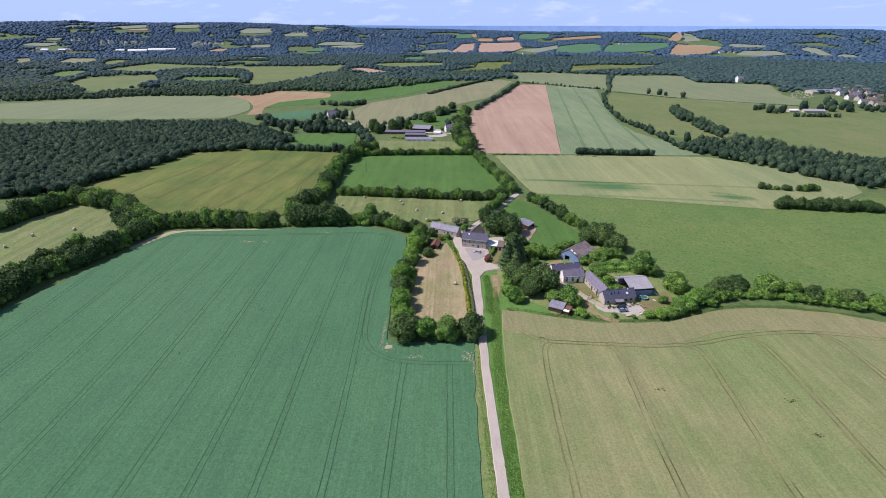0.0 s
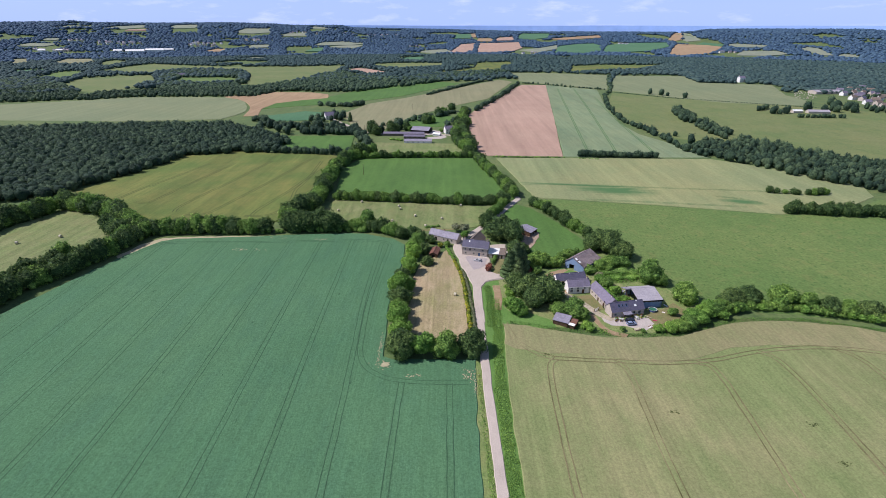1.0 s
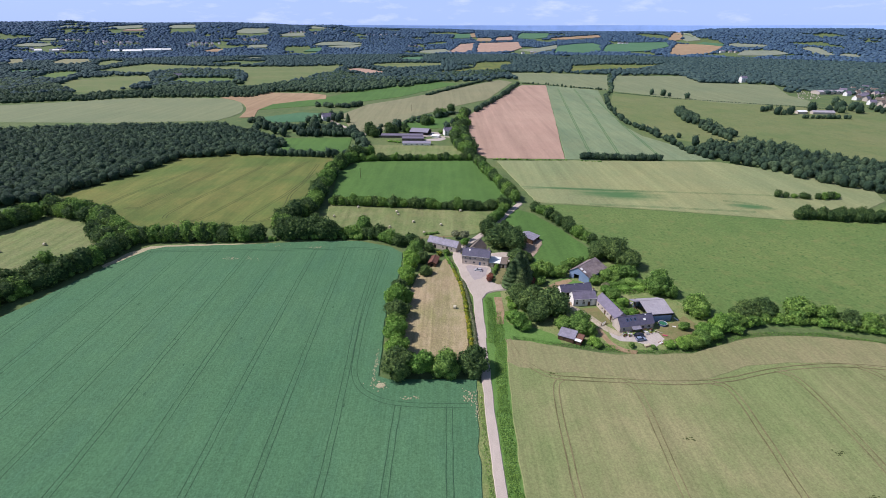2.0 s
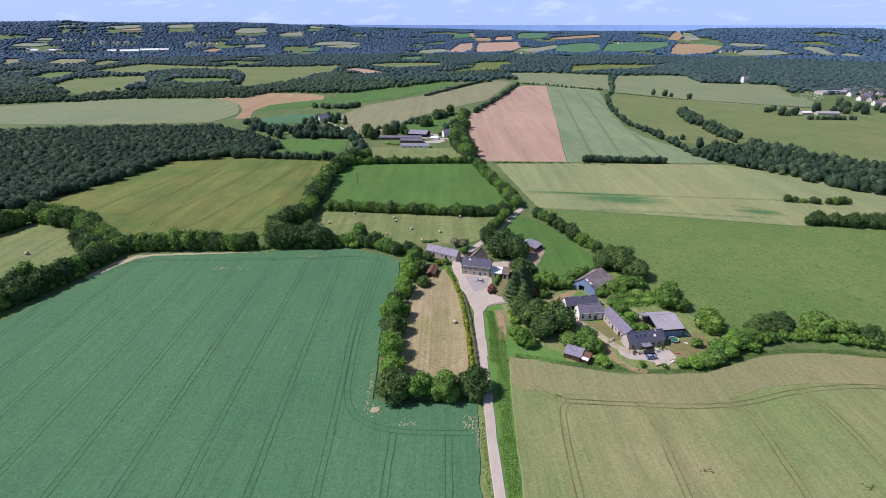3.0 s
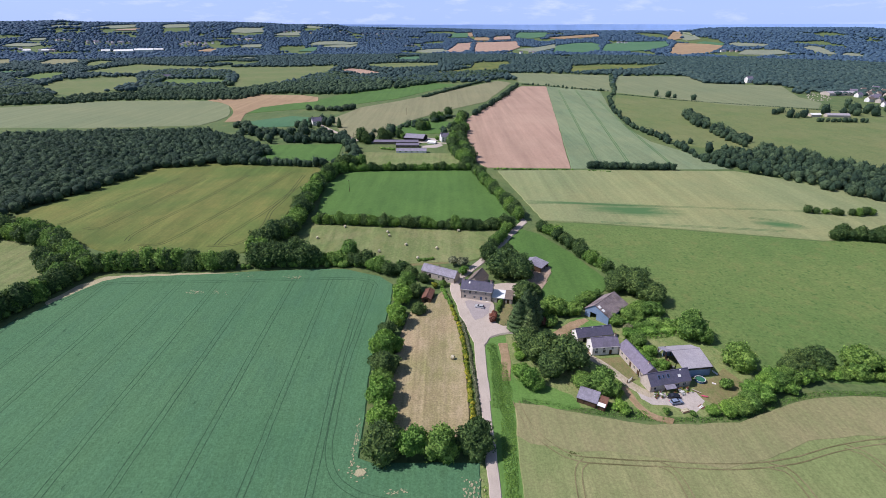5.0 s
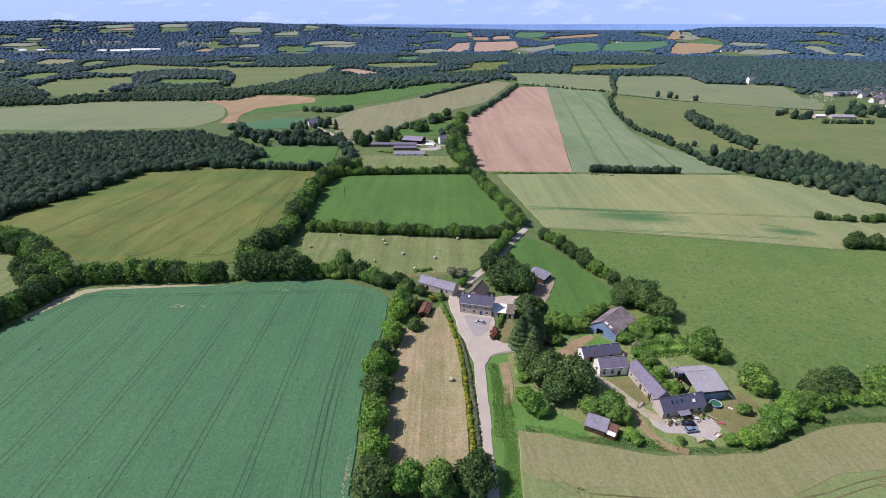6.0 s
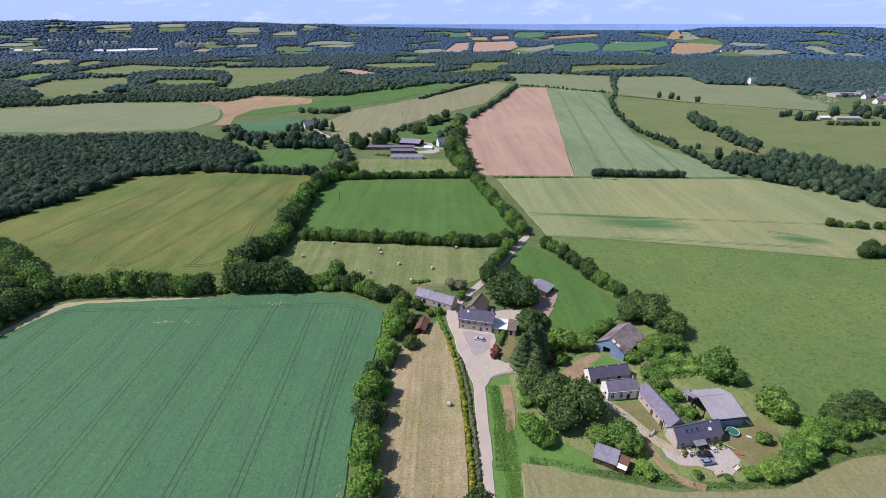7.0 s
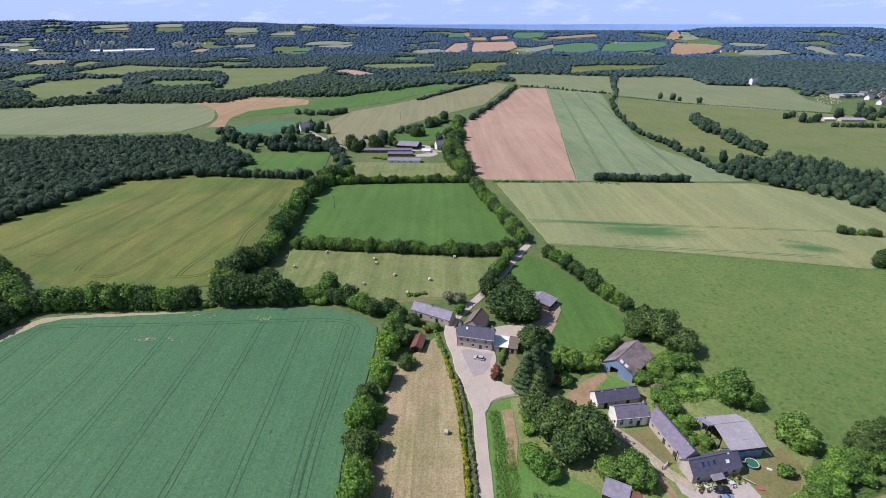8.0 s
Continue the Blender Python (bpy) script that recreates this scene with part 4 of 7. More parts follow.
def trunk_mesh(name, high, r0, seed, limbs=4):
    rng = random.Random(seed)
    bm = bmesh.new()

    def limb(a, b, ra, rb):
        d = (b - a)
        m = Matrix.Translation((a + b) / 2) @ d.to_track_quat("Z", "Y").to_matrix().to_4x4()
        bmesh.ops.create_cone(bm, cap_ends=True, segments=7, radius1=ra, radius2=rb, depth=d.length, matrix=m)
    top = Vector((rng.uniform(-.2, .2), rng.uniform(-.2, .2), high))
    limb(Vector((0, 0, -0.3)), top, r0, r0 * 0.55)
    for i in range(limbs):
        a = i * 6.28 / limbs + rng.uniform(-0.4, 0.4)
        s = top * rng.uniform(0.6, 1.0)
        limb(s, s + Vector((math.cos(a) * high * 0.55, math.sin(a) * high * 0.55, high * rng.uniform(0.4, 0.8))), r0 * 0.4, r0 * 0.12)
    me = bpy.data.meshes.new(name)
    bm.to_mesh(me)
    bm.free()
    me.materials.append(bark)
    return me


# kind: leaf, radius, foot and top of the crown, boughs, sprays, spray size, conical, name, label, category
KINDS = {
    "oak": (leaf_oak, 4.6, -1.8, 8.6, 20, 2300, 0.46, False, "oak_tree", "dense dark green broadleaf tree with a rounded crown", "tree"),
    "ash": (leaf_ash, 4.2, -1.5, 8.2, 18, 2100, 0.46, False, "broadleaf_tree", "mid-green broadleaf tree with an uneven crown", "tree"),
    "lime": (leaf_lime, 3.8, -0.2, 6.6, 18, 1900, 0.44, False, "young_tree", "bright light green bushy tree", "tree"),
    "fir": (leaf_fir, 3.6, 0.4, 13.0, 18, 1700, 0.42, True, "conifer", "tall dark conical conifer", "conifer"),
    "bush": (leaf_ash, 1.7, 0.0, 2.6, 7, 420, 0.4, False, "bush", "low rounded green bush", "bush"),
    "scrub": (leaf_lime, 1.7, 0.0, 2.2, 7, 420, 0.4, False, "shrub", "low bright green shrub", "shrub"),
    "grey": (leaf_grey, 2.6, 0.4, 5.4, 9, 600, 0.45, False, "willow", "grey-green airy small tree", "tree"),
    "gorse": (leaf_yellow, 1.6, 0.0, 2.3, 8, 420, 0.36, False, "flowering_shrub", "yellow-green flowering garden shrub", "shrub"),
    "red": (leaf_red, 1.9, 0.1, 3.4, 8, 450, 0.4, False, "red_shrub", "small reddish-brown leaved garden shrub", "shrub"),
}
PROTO = {}
tree_rng = random.Random(11)


def plant(kind, x, y, scale=1.0, tall=1.0, group=""):
    """One tree at a place; the first of each form is built, the rest share its meshes. Trees farther off have fewer, larger sprays."""
    leaf, r, lo, hi, lobes, cards, size, cone, name, label, cat = KINDS[kind]
    near = y < 292 and x > -60
    if not near:
        cards, size = int(cards * 0.4), size * 1.45
    form = tree_rng.randrange(4)
    scale *= 1.17 if y < 292 else 1.26
    m = pose(x, y, 0.0, 0, 0, tree_rng.uniform(0, 360)) @ Matrix.Diagonal((scale, scale * tree_rng.uniform(0.92, 1.08), scale * tall * 0.92, 1))
    if (kind, form, near) in PROTO:
        ob = copy_thing(PROTO[kind, form, near], m)
        ob.matrix_basis = m
    else:
        ob = new(name)
        ob.empty_display_size = 0.5
        v, f = crown_arrays(form * 17 + len(kind) * 5 + ord(kind[0]), r, lo, hi, lobes, cards, size, (4 if r > 3 else 3) if near else 2, cone)
        for nm, me in (("trunk", trunk_mesh("trunk", (lo + hi) * 0.42, 0.07 * r + 0.05, form)), ("crown", mesh_arrays("crown", v, f, leaf))):
            o = new(nm, me)
            o.parent = ob
        ob.matrix_basis = m
        PROTO[kind, form, near] = ob
    return tagged(ob, label, cat, group)


def along(pts, step, jitter, seed):
    rng = random.Random(seed)
    for a, b in zip(pts, pts[1:]):
        a, b = Vector(a), Vector(b)
        k = max(1, round((b - a).length / step))
        for j in range(k):
            p = a.lerp(b, (j + rng.uniform(0.2, 0.8)) / k)
            yield p.x + rng.uniform(-jitter, jitter), p.y + rng.uniform(-jitter, jitter)


def tree_row(pts, step, kinds, size=(0.8, 1.1), jitter=1.0, group="", seed=1):
    rng = random.Random(seed)
    for x, y in along(pts, step * 0.82, jitter, seed):
        plant(rng.choice(kinds), x, y, rng.uniform(*size), rng.uniform(0.85, 1.15), group)


# hedge between the crop and the hay strip, turning round its near end
for kind, x, y, r, k in (("oak", -5, 183.5, 5.8, 0.9), ("lime", 3, 183.5, 4.9, 1.0), ("ash", 11.8, 183, 5.3, 0.9), ("oak", 21.2, 185, 5.8, 0.9), ("lime", -6.5, 194.5, 4.6, 1.0), ("lime", -8, 204.5, 5.0, 1.05), ("ash", -9, 212, 3.6, 1.0), ("oak", -8.8, 220.5, 5.3, 0.9), ("lime", -10, 230.5, 5.2, 1.1),
                         ("lime", -5.2, 232.5, 2.8, 1.1), ("oak", -9.6, 241, 3.9, 0.9), ("lime", -6.5, 250, 4.3, 1.1), ("lime", -8, 256.5, 3.6, 1.0), ("lime", -5.5, 267, 4.8, 1.1), ("ash", -4.5, 280, 4.5, 1.0), ("oak", 1.5, 259, 3.2, 0.8), ("oak", 2.5, 287, 3.0, 0.8), ("oak", -1, 274, 3.4, 0.9)):
    plant(kind, x, y, r / KINDS[kind][1], k, "trees round the hay strip")
plant("oak", 35.5, 311.5, 0.95, 1.0, "trees along the lane")
plant("oak", 11.2, 354.4, 0.6, 0.9, "hedge between hay and grass")
tree_row([(35.5, 318), (43, 333), (50.5, 349)], 5.0, ["oak", "ash"], (0.6, 0.78), 0.8, "trees along the lane", 51)
plant("gorse", 33.8, 277.0, 0.9)
plant("gorse", 8.2, 281.5, 1.2)
plant("gorse", 40.0, 271.5, 0.7)
tree_row([(-3, 288), (-10, 300)], 6, ["oak", "ash"], (0.7, 0.95), 1.5, "trees round the hay strip", 6)
# hedges round the big crop and the golden field
tree_row([(-186, 196), (-185, 227), (-176, 246), (-168.5, 268), (-166, 290)], 4.8, ["oak", "oak", "ash"], (1.0, 1.25), 1.2, "hedgerow trees west of the crop", 7)
tree_row([(-166, 298), (-176, 307), (-186, 315)], 4.6, ["oak", "ash"], (1.0, 1.2), 1.2, "hedgerow trees west of the crop", 59)
tree_row([(-171, 288), (-180, 298), (-192, 306)], 5.0, ["oak", "ash"], (0.95, 1.2), 1.4, "hedgerow trees west of the crop", 60)
tree_row([(-196, 200), (-194, 232), (-184, 262)], 5.0, ["oak", "ash"], (0.9, 1.2), 1.8, "hedgerow trees west of the crop", 8)
tree_row([(-164, 295), (-157, 300), (-141, 301.5), (-118, 302), (-94, 302.5)], 4.4, ["oak", "ash", "ash"], (0.9, 1.12), 0.7, "hedgerow trees north of the crop", 9)
tree_row([(-84, 304.5), (-53, 305.5)], 5.6, ["oak"], (1.2, 1.4), 1.2, "hedgerow trees north of the crop", 10)
tree_row([(-90, 314), (-62, 316)], 6.5, ["oak", "ash"], (0.9, 1.15), 2.0, "hedgerow trees north of the crop", 11)
tree_row([(-51, 306.5), (-30, 305), (-20, 299.5), (-11, 293)], 3.4, ["oak", "ash", "lime"], (0.62, 0.9), 0.8, "hedgerow trees north of the crop", 12)
plant("ash", -36, 311, 1.2, 1.0, "hedgerow trees north of the crop")
tree_row([(-258, 290), (-254, 318), (-244, 342), (-215, 334), (-180, 312)], 5.2, ["oak", "ash"], (1.0, 1.25), 1.8, "hedgerow trees south of the wood", 13)
tree_row([(-250, 350), (-215, 342), (-185, 318)], 6.0, ["oak", "ash"], (0.9, 1.15), 2.0, "hedgerow trees south of the wood", 14)
tree_row([(-90, 325), (-80, 338), (-76, 355), (-80, 395), (-82, 449), (-72, 483), (-58, 500)], 5.0, ["oak", "ash"], (0.95, 1.3), 1.8, "trees beside the golden field", 15)
tree_row([(-66, 363.5), (-38, 360.5), (-4, 356.5), (8, 355)], 4.0, ["oak", "ash", "ash"], (0.66, 0.86), 0.6, "hedge between hay and grass", 16)
tree_row([(14, 354), (30, 352.5), (44, 354), (54, 357)], 4.2, ["oak", "ash", "oak"], (0.68, 0.88), 0.6, "hedge between hay and grass", 56)
tree_row([(-66, 481), (-35, 485), (4, 487), (38, 486)], 3.4, ["oak", "ash"], (0.56, 0.74), 0.5, "low hedge north of the grass", 17)
tree_row([(39, 478), (45, 442), (53, 408), (57, 382), (60, 368)], 4.6, ["oak", "ash", "ash"], (0.78, 1.05), 1.0, "avenue along the lane", 18)
tree_row([(34, 690), (29, 620), (31, 560), (38, 505)], 7.0, ["oak", "ash"], (0.9, 1.2), 2.5, "avenue along the lane", 20)
tree_row([(69, 352), (76, 343), (83, 324), (88, 308), (94, 294)], 6.4, ["oak", "ash", "oak"], (0.62, 0.92), 1.2, "hedge beside the paddock", 21)
for kind, x, y, s, k in (("oak", -51, 602, 1.3, 1.2), ("oak", -46, 606, 1.0, 1.1), ("oak", -35, 617, 1.0, 1.1), ("ash", -31, 613, 0.7, 1.0), ("oak", -14, 662, 1.25, 1.1), ("ash", -6, 667, 1.0, 1.0), ("oak", 1, 718, 1.2, 1.1), ("ash", 8, 735, 1.1, 1.0), ("oak", 19, 760, 1.25, 1.0),
                         ("oak", 27, 623, 1.2, 1.1), ("oak", 33, 640, 1.3, 1.0), ("ash", 37, 654, 1.2, 1.0), ("ash", 24, 611, 0.8, 0.9), ("fir", -111.5, 675, 0.9, 0.9), ("oak", -73, 598, 1.3, 1.2), ("oak", -67, 590, 1.2, 1.1), ("ash", 6, 606, 0.6, 0.9)):
    plant(kind, x, y, s, k, "trees round the far farm")
tree_row([(37, 490), (26, 530), (21, 556), (23, 610), (30, 680), (38, 745)], 8.0, ["oak", "ash"], (0.95, 1.25), 1.6, "avenue along the lane", 58)
# farm trees
for kind, x, y, r, k in (("oak", 41, 294.5, 7.8, 0.8), ("oak", 47.5, 291, 7.8, 0.8), ("oak", 45.5, 299, 6.4, 0.8), ("oak", 38, 301, 4.2, 0.85), ("oak", 37, 311, 4.4, 0.85), ("oak", 41, 306, 4.0, 0.85), ("oak", 48.5, 271.5, 5.2, 0.85), ("oak", 53.5, 275.5, 3.6, 0.8), ("oak", 46.5, 318, 3.6, 0.8), ("ash", 54, 258, 3.6, 0.85), ("grey", 22.0, 302, 3.0, 0.9), ("grey", 17.5, 304.5, 2.6, 0.9), ("lime", 22, 295, 2.4, 0.9), ("ash", 12, 283, 1.8, 0.9)):
    plant(kind, x, y, r / KINDS[kind][1], k, "trees round the main farm")
for kind, x, y, r, k in (("oak", 47.5, 228, 7.2, 0.85), ("oak", 55.5, 222.5, 7.4, 0.85), ("oak", 50, 218.5, 5.6, 0.85), ("oak", 43.5, 234.5, 4.8, 0.85), ("oak", 51, 232, 5.0, 0.8), ("fir", 42.2, 248, 4.2, 0.8), ("fir", 45.5, 249.5, 5.0, 0.85), ("fir", 48.6, 252, 4.6, 0.8), ("fir", 46.5, 245.5, 4.0, 0.65), ("ash", 62.5, 258, 3.0, 0.85), ("lime", 40.2, 213.5, 4.4, 0.9), ("lime", 38, 219, 2.2, 0.9), ("lime", 43.5, 211, 2.6, 0.9), ("lime", 40.5, 228, 2.2, 0.7), ("lime", 40.8, 233, 2.0, 0.7)):
    plant(kind, x, y, r / KINDS[kind][1], k, "garden trees")
for kind, x, y, r, k in (("ash", 59, 259.5, 4.6, 0.85), ("ash", 67, 258, 3.4, 0.8), ("ash", 71, 264, 3.2, 0.8), ("ash", 76, 269, 3.4, 0.7), ("oak", 95, 284, 5.4, 0.95), ("oak", 98.5, 276, 7.8, 0.82), ("oak", 103.5, 268.5, 6.6, 0.82), ("oak", 91, 278, 5.4, 0.85), ("ash", 108, 242, 6.2, 0.9), ("ash", 112.5, 239, 4.0, 0.8), ("ash", 88.5, 254, 3.6, 0.8), ("ash", 94, 258.5, 3.6, 0.75), ("ash", 101, 258, 3.8, 0.75), ("ash", 117, 223, 5.4, 0.9), ("ash", 64.8, 211, 4.6, 0.9), ("ash", 59.2, 211.5, 3.4, 0.9), ("ash", 68.5, 208, 3.0, 0.85),
                         ("ash", 96, 258.5, 4.2, 0.7), ("ash", 90, 254.5, 3.8, 0.7), ("ash", 82, 250.5, 3.2, 0.7), ("lime", 85, 241, 3.0, 0.7), ("ash", 91.5, 250.5, 2.8, 0.7), ("lime", 88.5, 230, 2.6, 0.9), ("ash", 86, 236, 3.0, 0.9), ("lime", 90.5, 222.5, 2.2, 0.8), ("grey", 85.5, 245, 2.2, 0.8), ("lime", 68.5, 201.5, 2.2, 0.8)):
    plant(kind, x, y, r / KINDS[kind][1], k, "trees round the second farm")
for kind, x, y, s in (("red", 33.6, 257.0, 0.7), ("red", 32.8, 254.2, 0.9), ("red", 32.2, 251.6, 0.8), ("red", 52.5, 249.5, 1.1), ("bush", 55.5, 248.5, 1.6), ("bush", 57, 251, 1.4), ("bush", 107.0, 211.8, 1.35), ("bush", 82.2, 199.6, 0.8), ("bush", 90, 198.8, 0.7), ("scrub", 69, 199.8, 1.2), ("scrub", 67, 201.3, 0.9), ("bush", 63.5, 234.5, 0.8)):
    plant(kind, x, y, s)
for kind, x, y, r, k in (("lime", 96.5, 199.5, 2.2, 0.75), ("lime", 101, 199.5, 2.9, 0.75), ("ash", 105.5, 200.5, 3.3, 0.7), ("ash", 110, 203, 3.5, 0.75), ("lime", 114.5, 206, 3.7, 0.85), ("lime", 119, 210, 3.6, 0.95), ("ash", 124, 212, 3.4, 0.9), ("ash", 128, 214.5, 3.4, 0.9), ("oak", 133, 219.5, 4.4, 0.8), ("oak", 139, 222, 4.8, 0.85), ("oak", 146, 222.5, 5.2, 0.85),
                         ("lime", 113, 208.5, 3.2, 0.8), ("lime", 116.5, 205.5, 3.0, 0.75), ("lime", 122.5, 213.5, 3.8, 0.85), ("lime", 127, 209.5, 3.0, 0.75), ("ash", 131.5, 214.5, 3.2, 0.8), ("ash", 143, 217.5, 2.6, 0.7), ("ash", 149, 217, 2.8, 0.7), ("ash", 158.5, 221.5, 5.8, 0.8), ("ash", 154.5, 216.5, 2.8, 0.7), ("ash", 167, 217, 4.6, 0.85), ("oak", 174, 214.5, 4.6, 0.85), ("ash", 181, 212.5, 4.2, 0.85), ("oak", 189, 210, 4.8, 0.85), ("ash", 197, 207, 4.4, 0.85), ("oak", 206, 204, 4.8, 0.85), ("ash", 216, 200, 4.6, 0.85), ("oak", 227, 196, 4.8, 0.85)):
    plant(kind, x, y, r / KINDS[kind][1], k, "hedge above the wheat")
tree_row([(121, 209), (131, 214), (145, 216.5), (160, 216), (176, 211), (200, 203), (232, 192)], 4.2, ["bush", "scrub", "bush"], (1.3, 2.1), 0.9, "hedge above the wheat", 88)
tree_row([(233, 338.5), (250, 335), (270, 333), (300, 331)], 5.0, ["oak"], (0.6, 0.85), 1.2, "hedge across the pasture", 26)
tree_row([(240, 344), (262, 340), (300, 338)], 6.5, ["oak"], (0.6, 0.8), 1.5, "hedge across the pasture", 27)
tree_row([(248, 381), (262, 379), (275, 375), (293, 380)], 6.0, ["oak", "ash"], (0.42, 0.62), 1.0, "hedge across the pasture", 28)
tree_row([(39.5, 236), (40, 226)], 3.0, ["scrub"], (0.6, 1.0), 0.8, "garden shrubs", 29)
tree_row([(39.5, 222), (38.5, 214)], 2.8, ["scrub", "bush"], (0.8, 1.2), 0.8, "garden shrubs", 30)

# ---- far hedges and woods: uncounted masses ----
MID = [crown_arrays(940 + i, 4.2, -1.5, 7.6, 12, 64, 0.9, 2, fat=1.2) for i in range(6)]
LOW = [crown_arrays(900 + i, 4.3, -1.2, 7.8, 14, 84, 0.8, 2, fat=1.15) for i in range(5)]


def mass(name, places, mat, label, kind="stuff", category="wood"):
    """Many crowns in one object: (x, y, scale, tall)."""
    rng = np.random.default_rng(len(places))
    V, F, n = [], [], 0
    for x, y, s, k in places:
        v, f = LOW[rng.integers(5)] if math.hypot(x, y) < 560 else MID[rng.integers(6)]
        a = rng.uniform(0, 6.28)
        c, w = math.cos(a), math.sin(a)
        v = v @ np.array([[c, w, 0], [-w, c, 0], [0, 0, k]]) * s
        V.append(v + np.array([x, y, float(relief(x, y))]))
        F.append(f + n)
        n += len(v)
    return tagged(new(name, mesh_arrays(name, np.concatenate(V), np.concatenate(F), mat)), label, category, kind=kind)


def line_places(pts, step, jitter, size, seed, rows=1):
    rng = random.Random(seed)
    return [(x, y, rng.uniform(*size), rng.uniform(0.85, 1.15)) for r in range(rows) for x, y in along(pts, step, jitter, seed * 7 + r)]


def area_places(pts, step, size, seed):
    rng = random.Random(seed)
    P = [Vector(p) for p in pts]
    x0, x1, y0, y1 = min(p.x for p in P), max(p.x for p in P), min(p.y for p in P), max(p.y for p in P)
    res = []
    y = y0
    while y < y1:
        x = x0 + rng.uniform(0, step)
        while x < x1:
            px, py, odd = x + rng.uniform(-1, 1) * step * 0.4, y + rng.uniform(-1, 1) * step * 0.4, False
            for a, b in zip(P, P[1:] + P[:1]):
                if (a.y > py) != (b.y > py) and px < (b.x - a.x) * (py - a.y) / (b.y - a.y) + a.x:
                    odd = not odd
            if odd:
                res.append((px, py, rng.uniform(*size), rng.uniform(0.9, 1.3)))
            x += step
        y += step
    return res


mass("hedge_understorey", line_places([(-184, 196), (-183, 227), (-174, 246), (-166, 268), (-163, 290)], 3.6, 1.0, (0.45, 0.62), 81) + line_places([(-160, 297), (-141, 299), (-118, 299.5), (-95, 300), (-83, 302), (-52, 303), (-30, 303)], 3.6, 0.8, (0.42, 0.6), 82)
     + line_places([(-258, 290), (-254, 318), (-244, 342), (-215, 334), (-180, 312)], 4.0, 1.0, (0.45, 0.6), 83) + line_places([(-90, 325), (-80, 338), (-76, 355), (-80, 395), (-82, 449), (-72, 483)], 4.0, 1.0, (0.45, 0.6), 84)
     + line_places([(69, 352), (76, 343), (83, 324), (88, 308), (94, 292), (97, 284)], 3.6, 0.8, (0.36, 0.5), 85) + line_places([(39, 478), (45, 442), (53, 408), (57, 382)], 4.0, 0.8, (0.4, 0.55), 86), leaf_ash, "leafy growth under the hedgerow trees", category="hedge")
mass("wood_west", [(x, y, q, 0.38 + 0.46 * k) for x, y, q, k in area_places([(-268, 364), (-258, 399), (-241, 436), (-232, 492), (-172, 504), (-150, 540), (-190, 590), (-260, 642), (-400, 632), (-540, 592), (-390, 400), (-330, 340)], 6.2, (1.1, 1.42), 31)], leaf_wood, "dense dark green deciduous wood")
mass("stream_wood", area_places([(334, 759), (359, 794), (344, 704), (316, 651), (315, 680)], 6.5, (0.8, 1.15), 32) + area_places([(318, 652), (344, 681), (332, 595), (315, 567), (309, 583)], 6.5, (0.8, 1.15), 30) + area_places([(257, 523), (284, 557), (295, 540), (311, 540), (316, 560), (329, 565), (350, 536), (353, 505), (391, 466), (470, 400), (400, 355), (330, 385), (301, 417), (286, 447), (266, 475), (254, 497)], 6.2, (0.75, 1.15), 33), leaf_wood, "dark green trees along a stream valley")
mass("field_hedges", line_places([(289, 930), (256, 807), (238, 675), (246, 610), (247, 514), (254, 486)], 7, 2, (0.6, 1.1), 34)
     + line_places([(136, 491), (206, 487)], 3.2, 1.5, (0.75, 0.95), 35, 2) + line_places([(-185, 506), (-122, 500), (-94, 495), (-76, 499)], 4.6, 1.2, (0.85, 1.25), 36) + line_places([(-152, 596), (-131, 596), (-88, 591)], 5, 2.5, (1.0, 1.45), 69, 2)
     + line_places([(-100, 620), (-82, 575), (-66, 520), (-74, 495)], 6, 4, (0.9, 1.4), 37, 2) + line_places([(53, 757), (87, 863), (120, 965), (162, 1125)], 8, 2, (0.9, 1.3), 38)
     + [(470, 744, 1.5, 1.1), (478, 741, 1.2, 1.0), (489, 746, 1.6, 1.1), (538, 775, 1.9, 1.1), (560, 770, 1.5, 1.0), (379, 961, 1.4, 1.1), (393, 946, 1.6, 1.1), (401, 938, 1.1, 1.0), (420, 912, 1.5, 1.0), (266, 547, 1.2, 1.4), (245, 621, 0.8, 1.3), (250, 612, 0.9, 1.3), (255, 578, 0.7, 1.3), (266, 586, 0.8, 1.2)] + line_places([(484, 712), (544, 708)], 5, 1.5, (0.7, 1.0), 61) + area_places([(455, 765), (500, 765), (490, 790)], 14, (1.0, 1.6), 62) + area_places([(560, 745), (620, 730), (660, 765), (640, 860), (600, 850)], 22, (1.0, 1.7), 63) + area_places([(660, 850), (790, 840), (800, 960), (720, 925)], 24, (1.0, 1.6), 64)
     + area_places([(-66, 600), (-58, 640), (-30, 650), (-36, 622)], 13, (1.1, 1.6), 65) + area_places([(8, 606), (40, 600), (40, 690), (10, 660)], 11, (0.9, 1.4), 66) + area_places([(-175, 670), (-150, 660), (-120, 690), (-128, 715), (-160, 712)], 12, (0.9, 1.5), 67) + area_places([(-215, 590), (-110, 585), (-100, 640), (-220, 640)], 15, (0.9, 1.5), 68)
     + line_places([(162, 1140), (225, 1130), (257, 1070), (312, 1034)], 14, 2, (0.5, 0.9), 39), leaf_wood, "hedges and field trees between meadows", category="hedge")



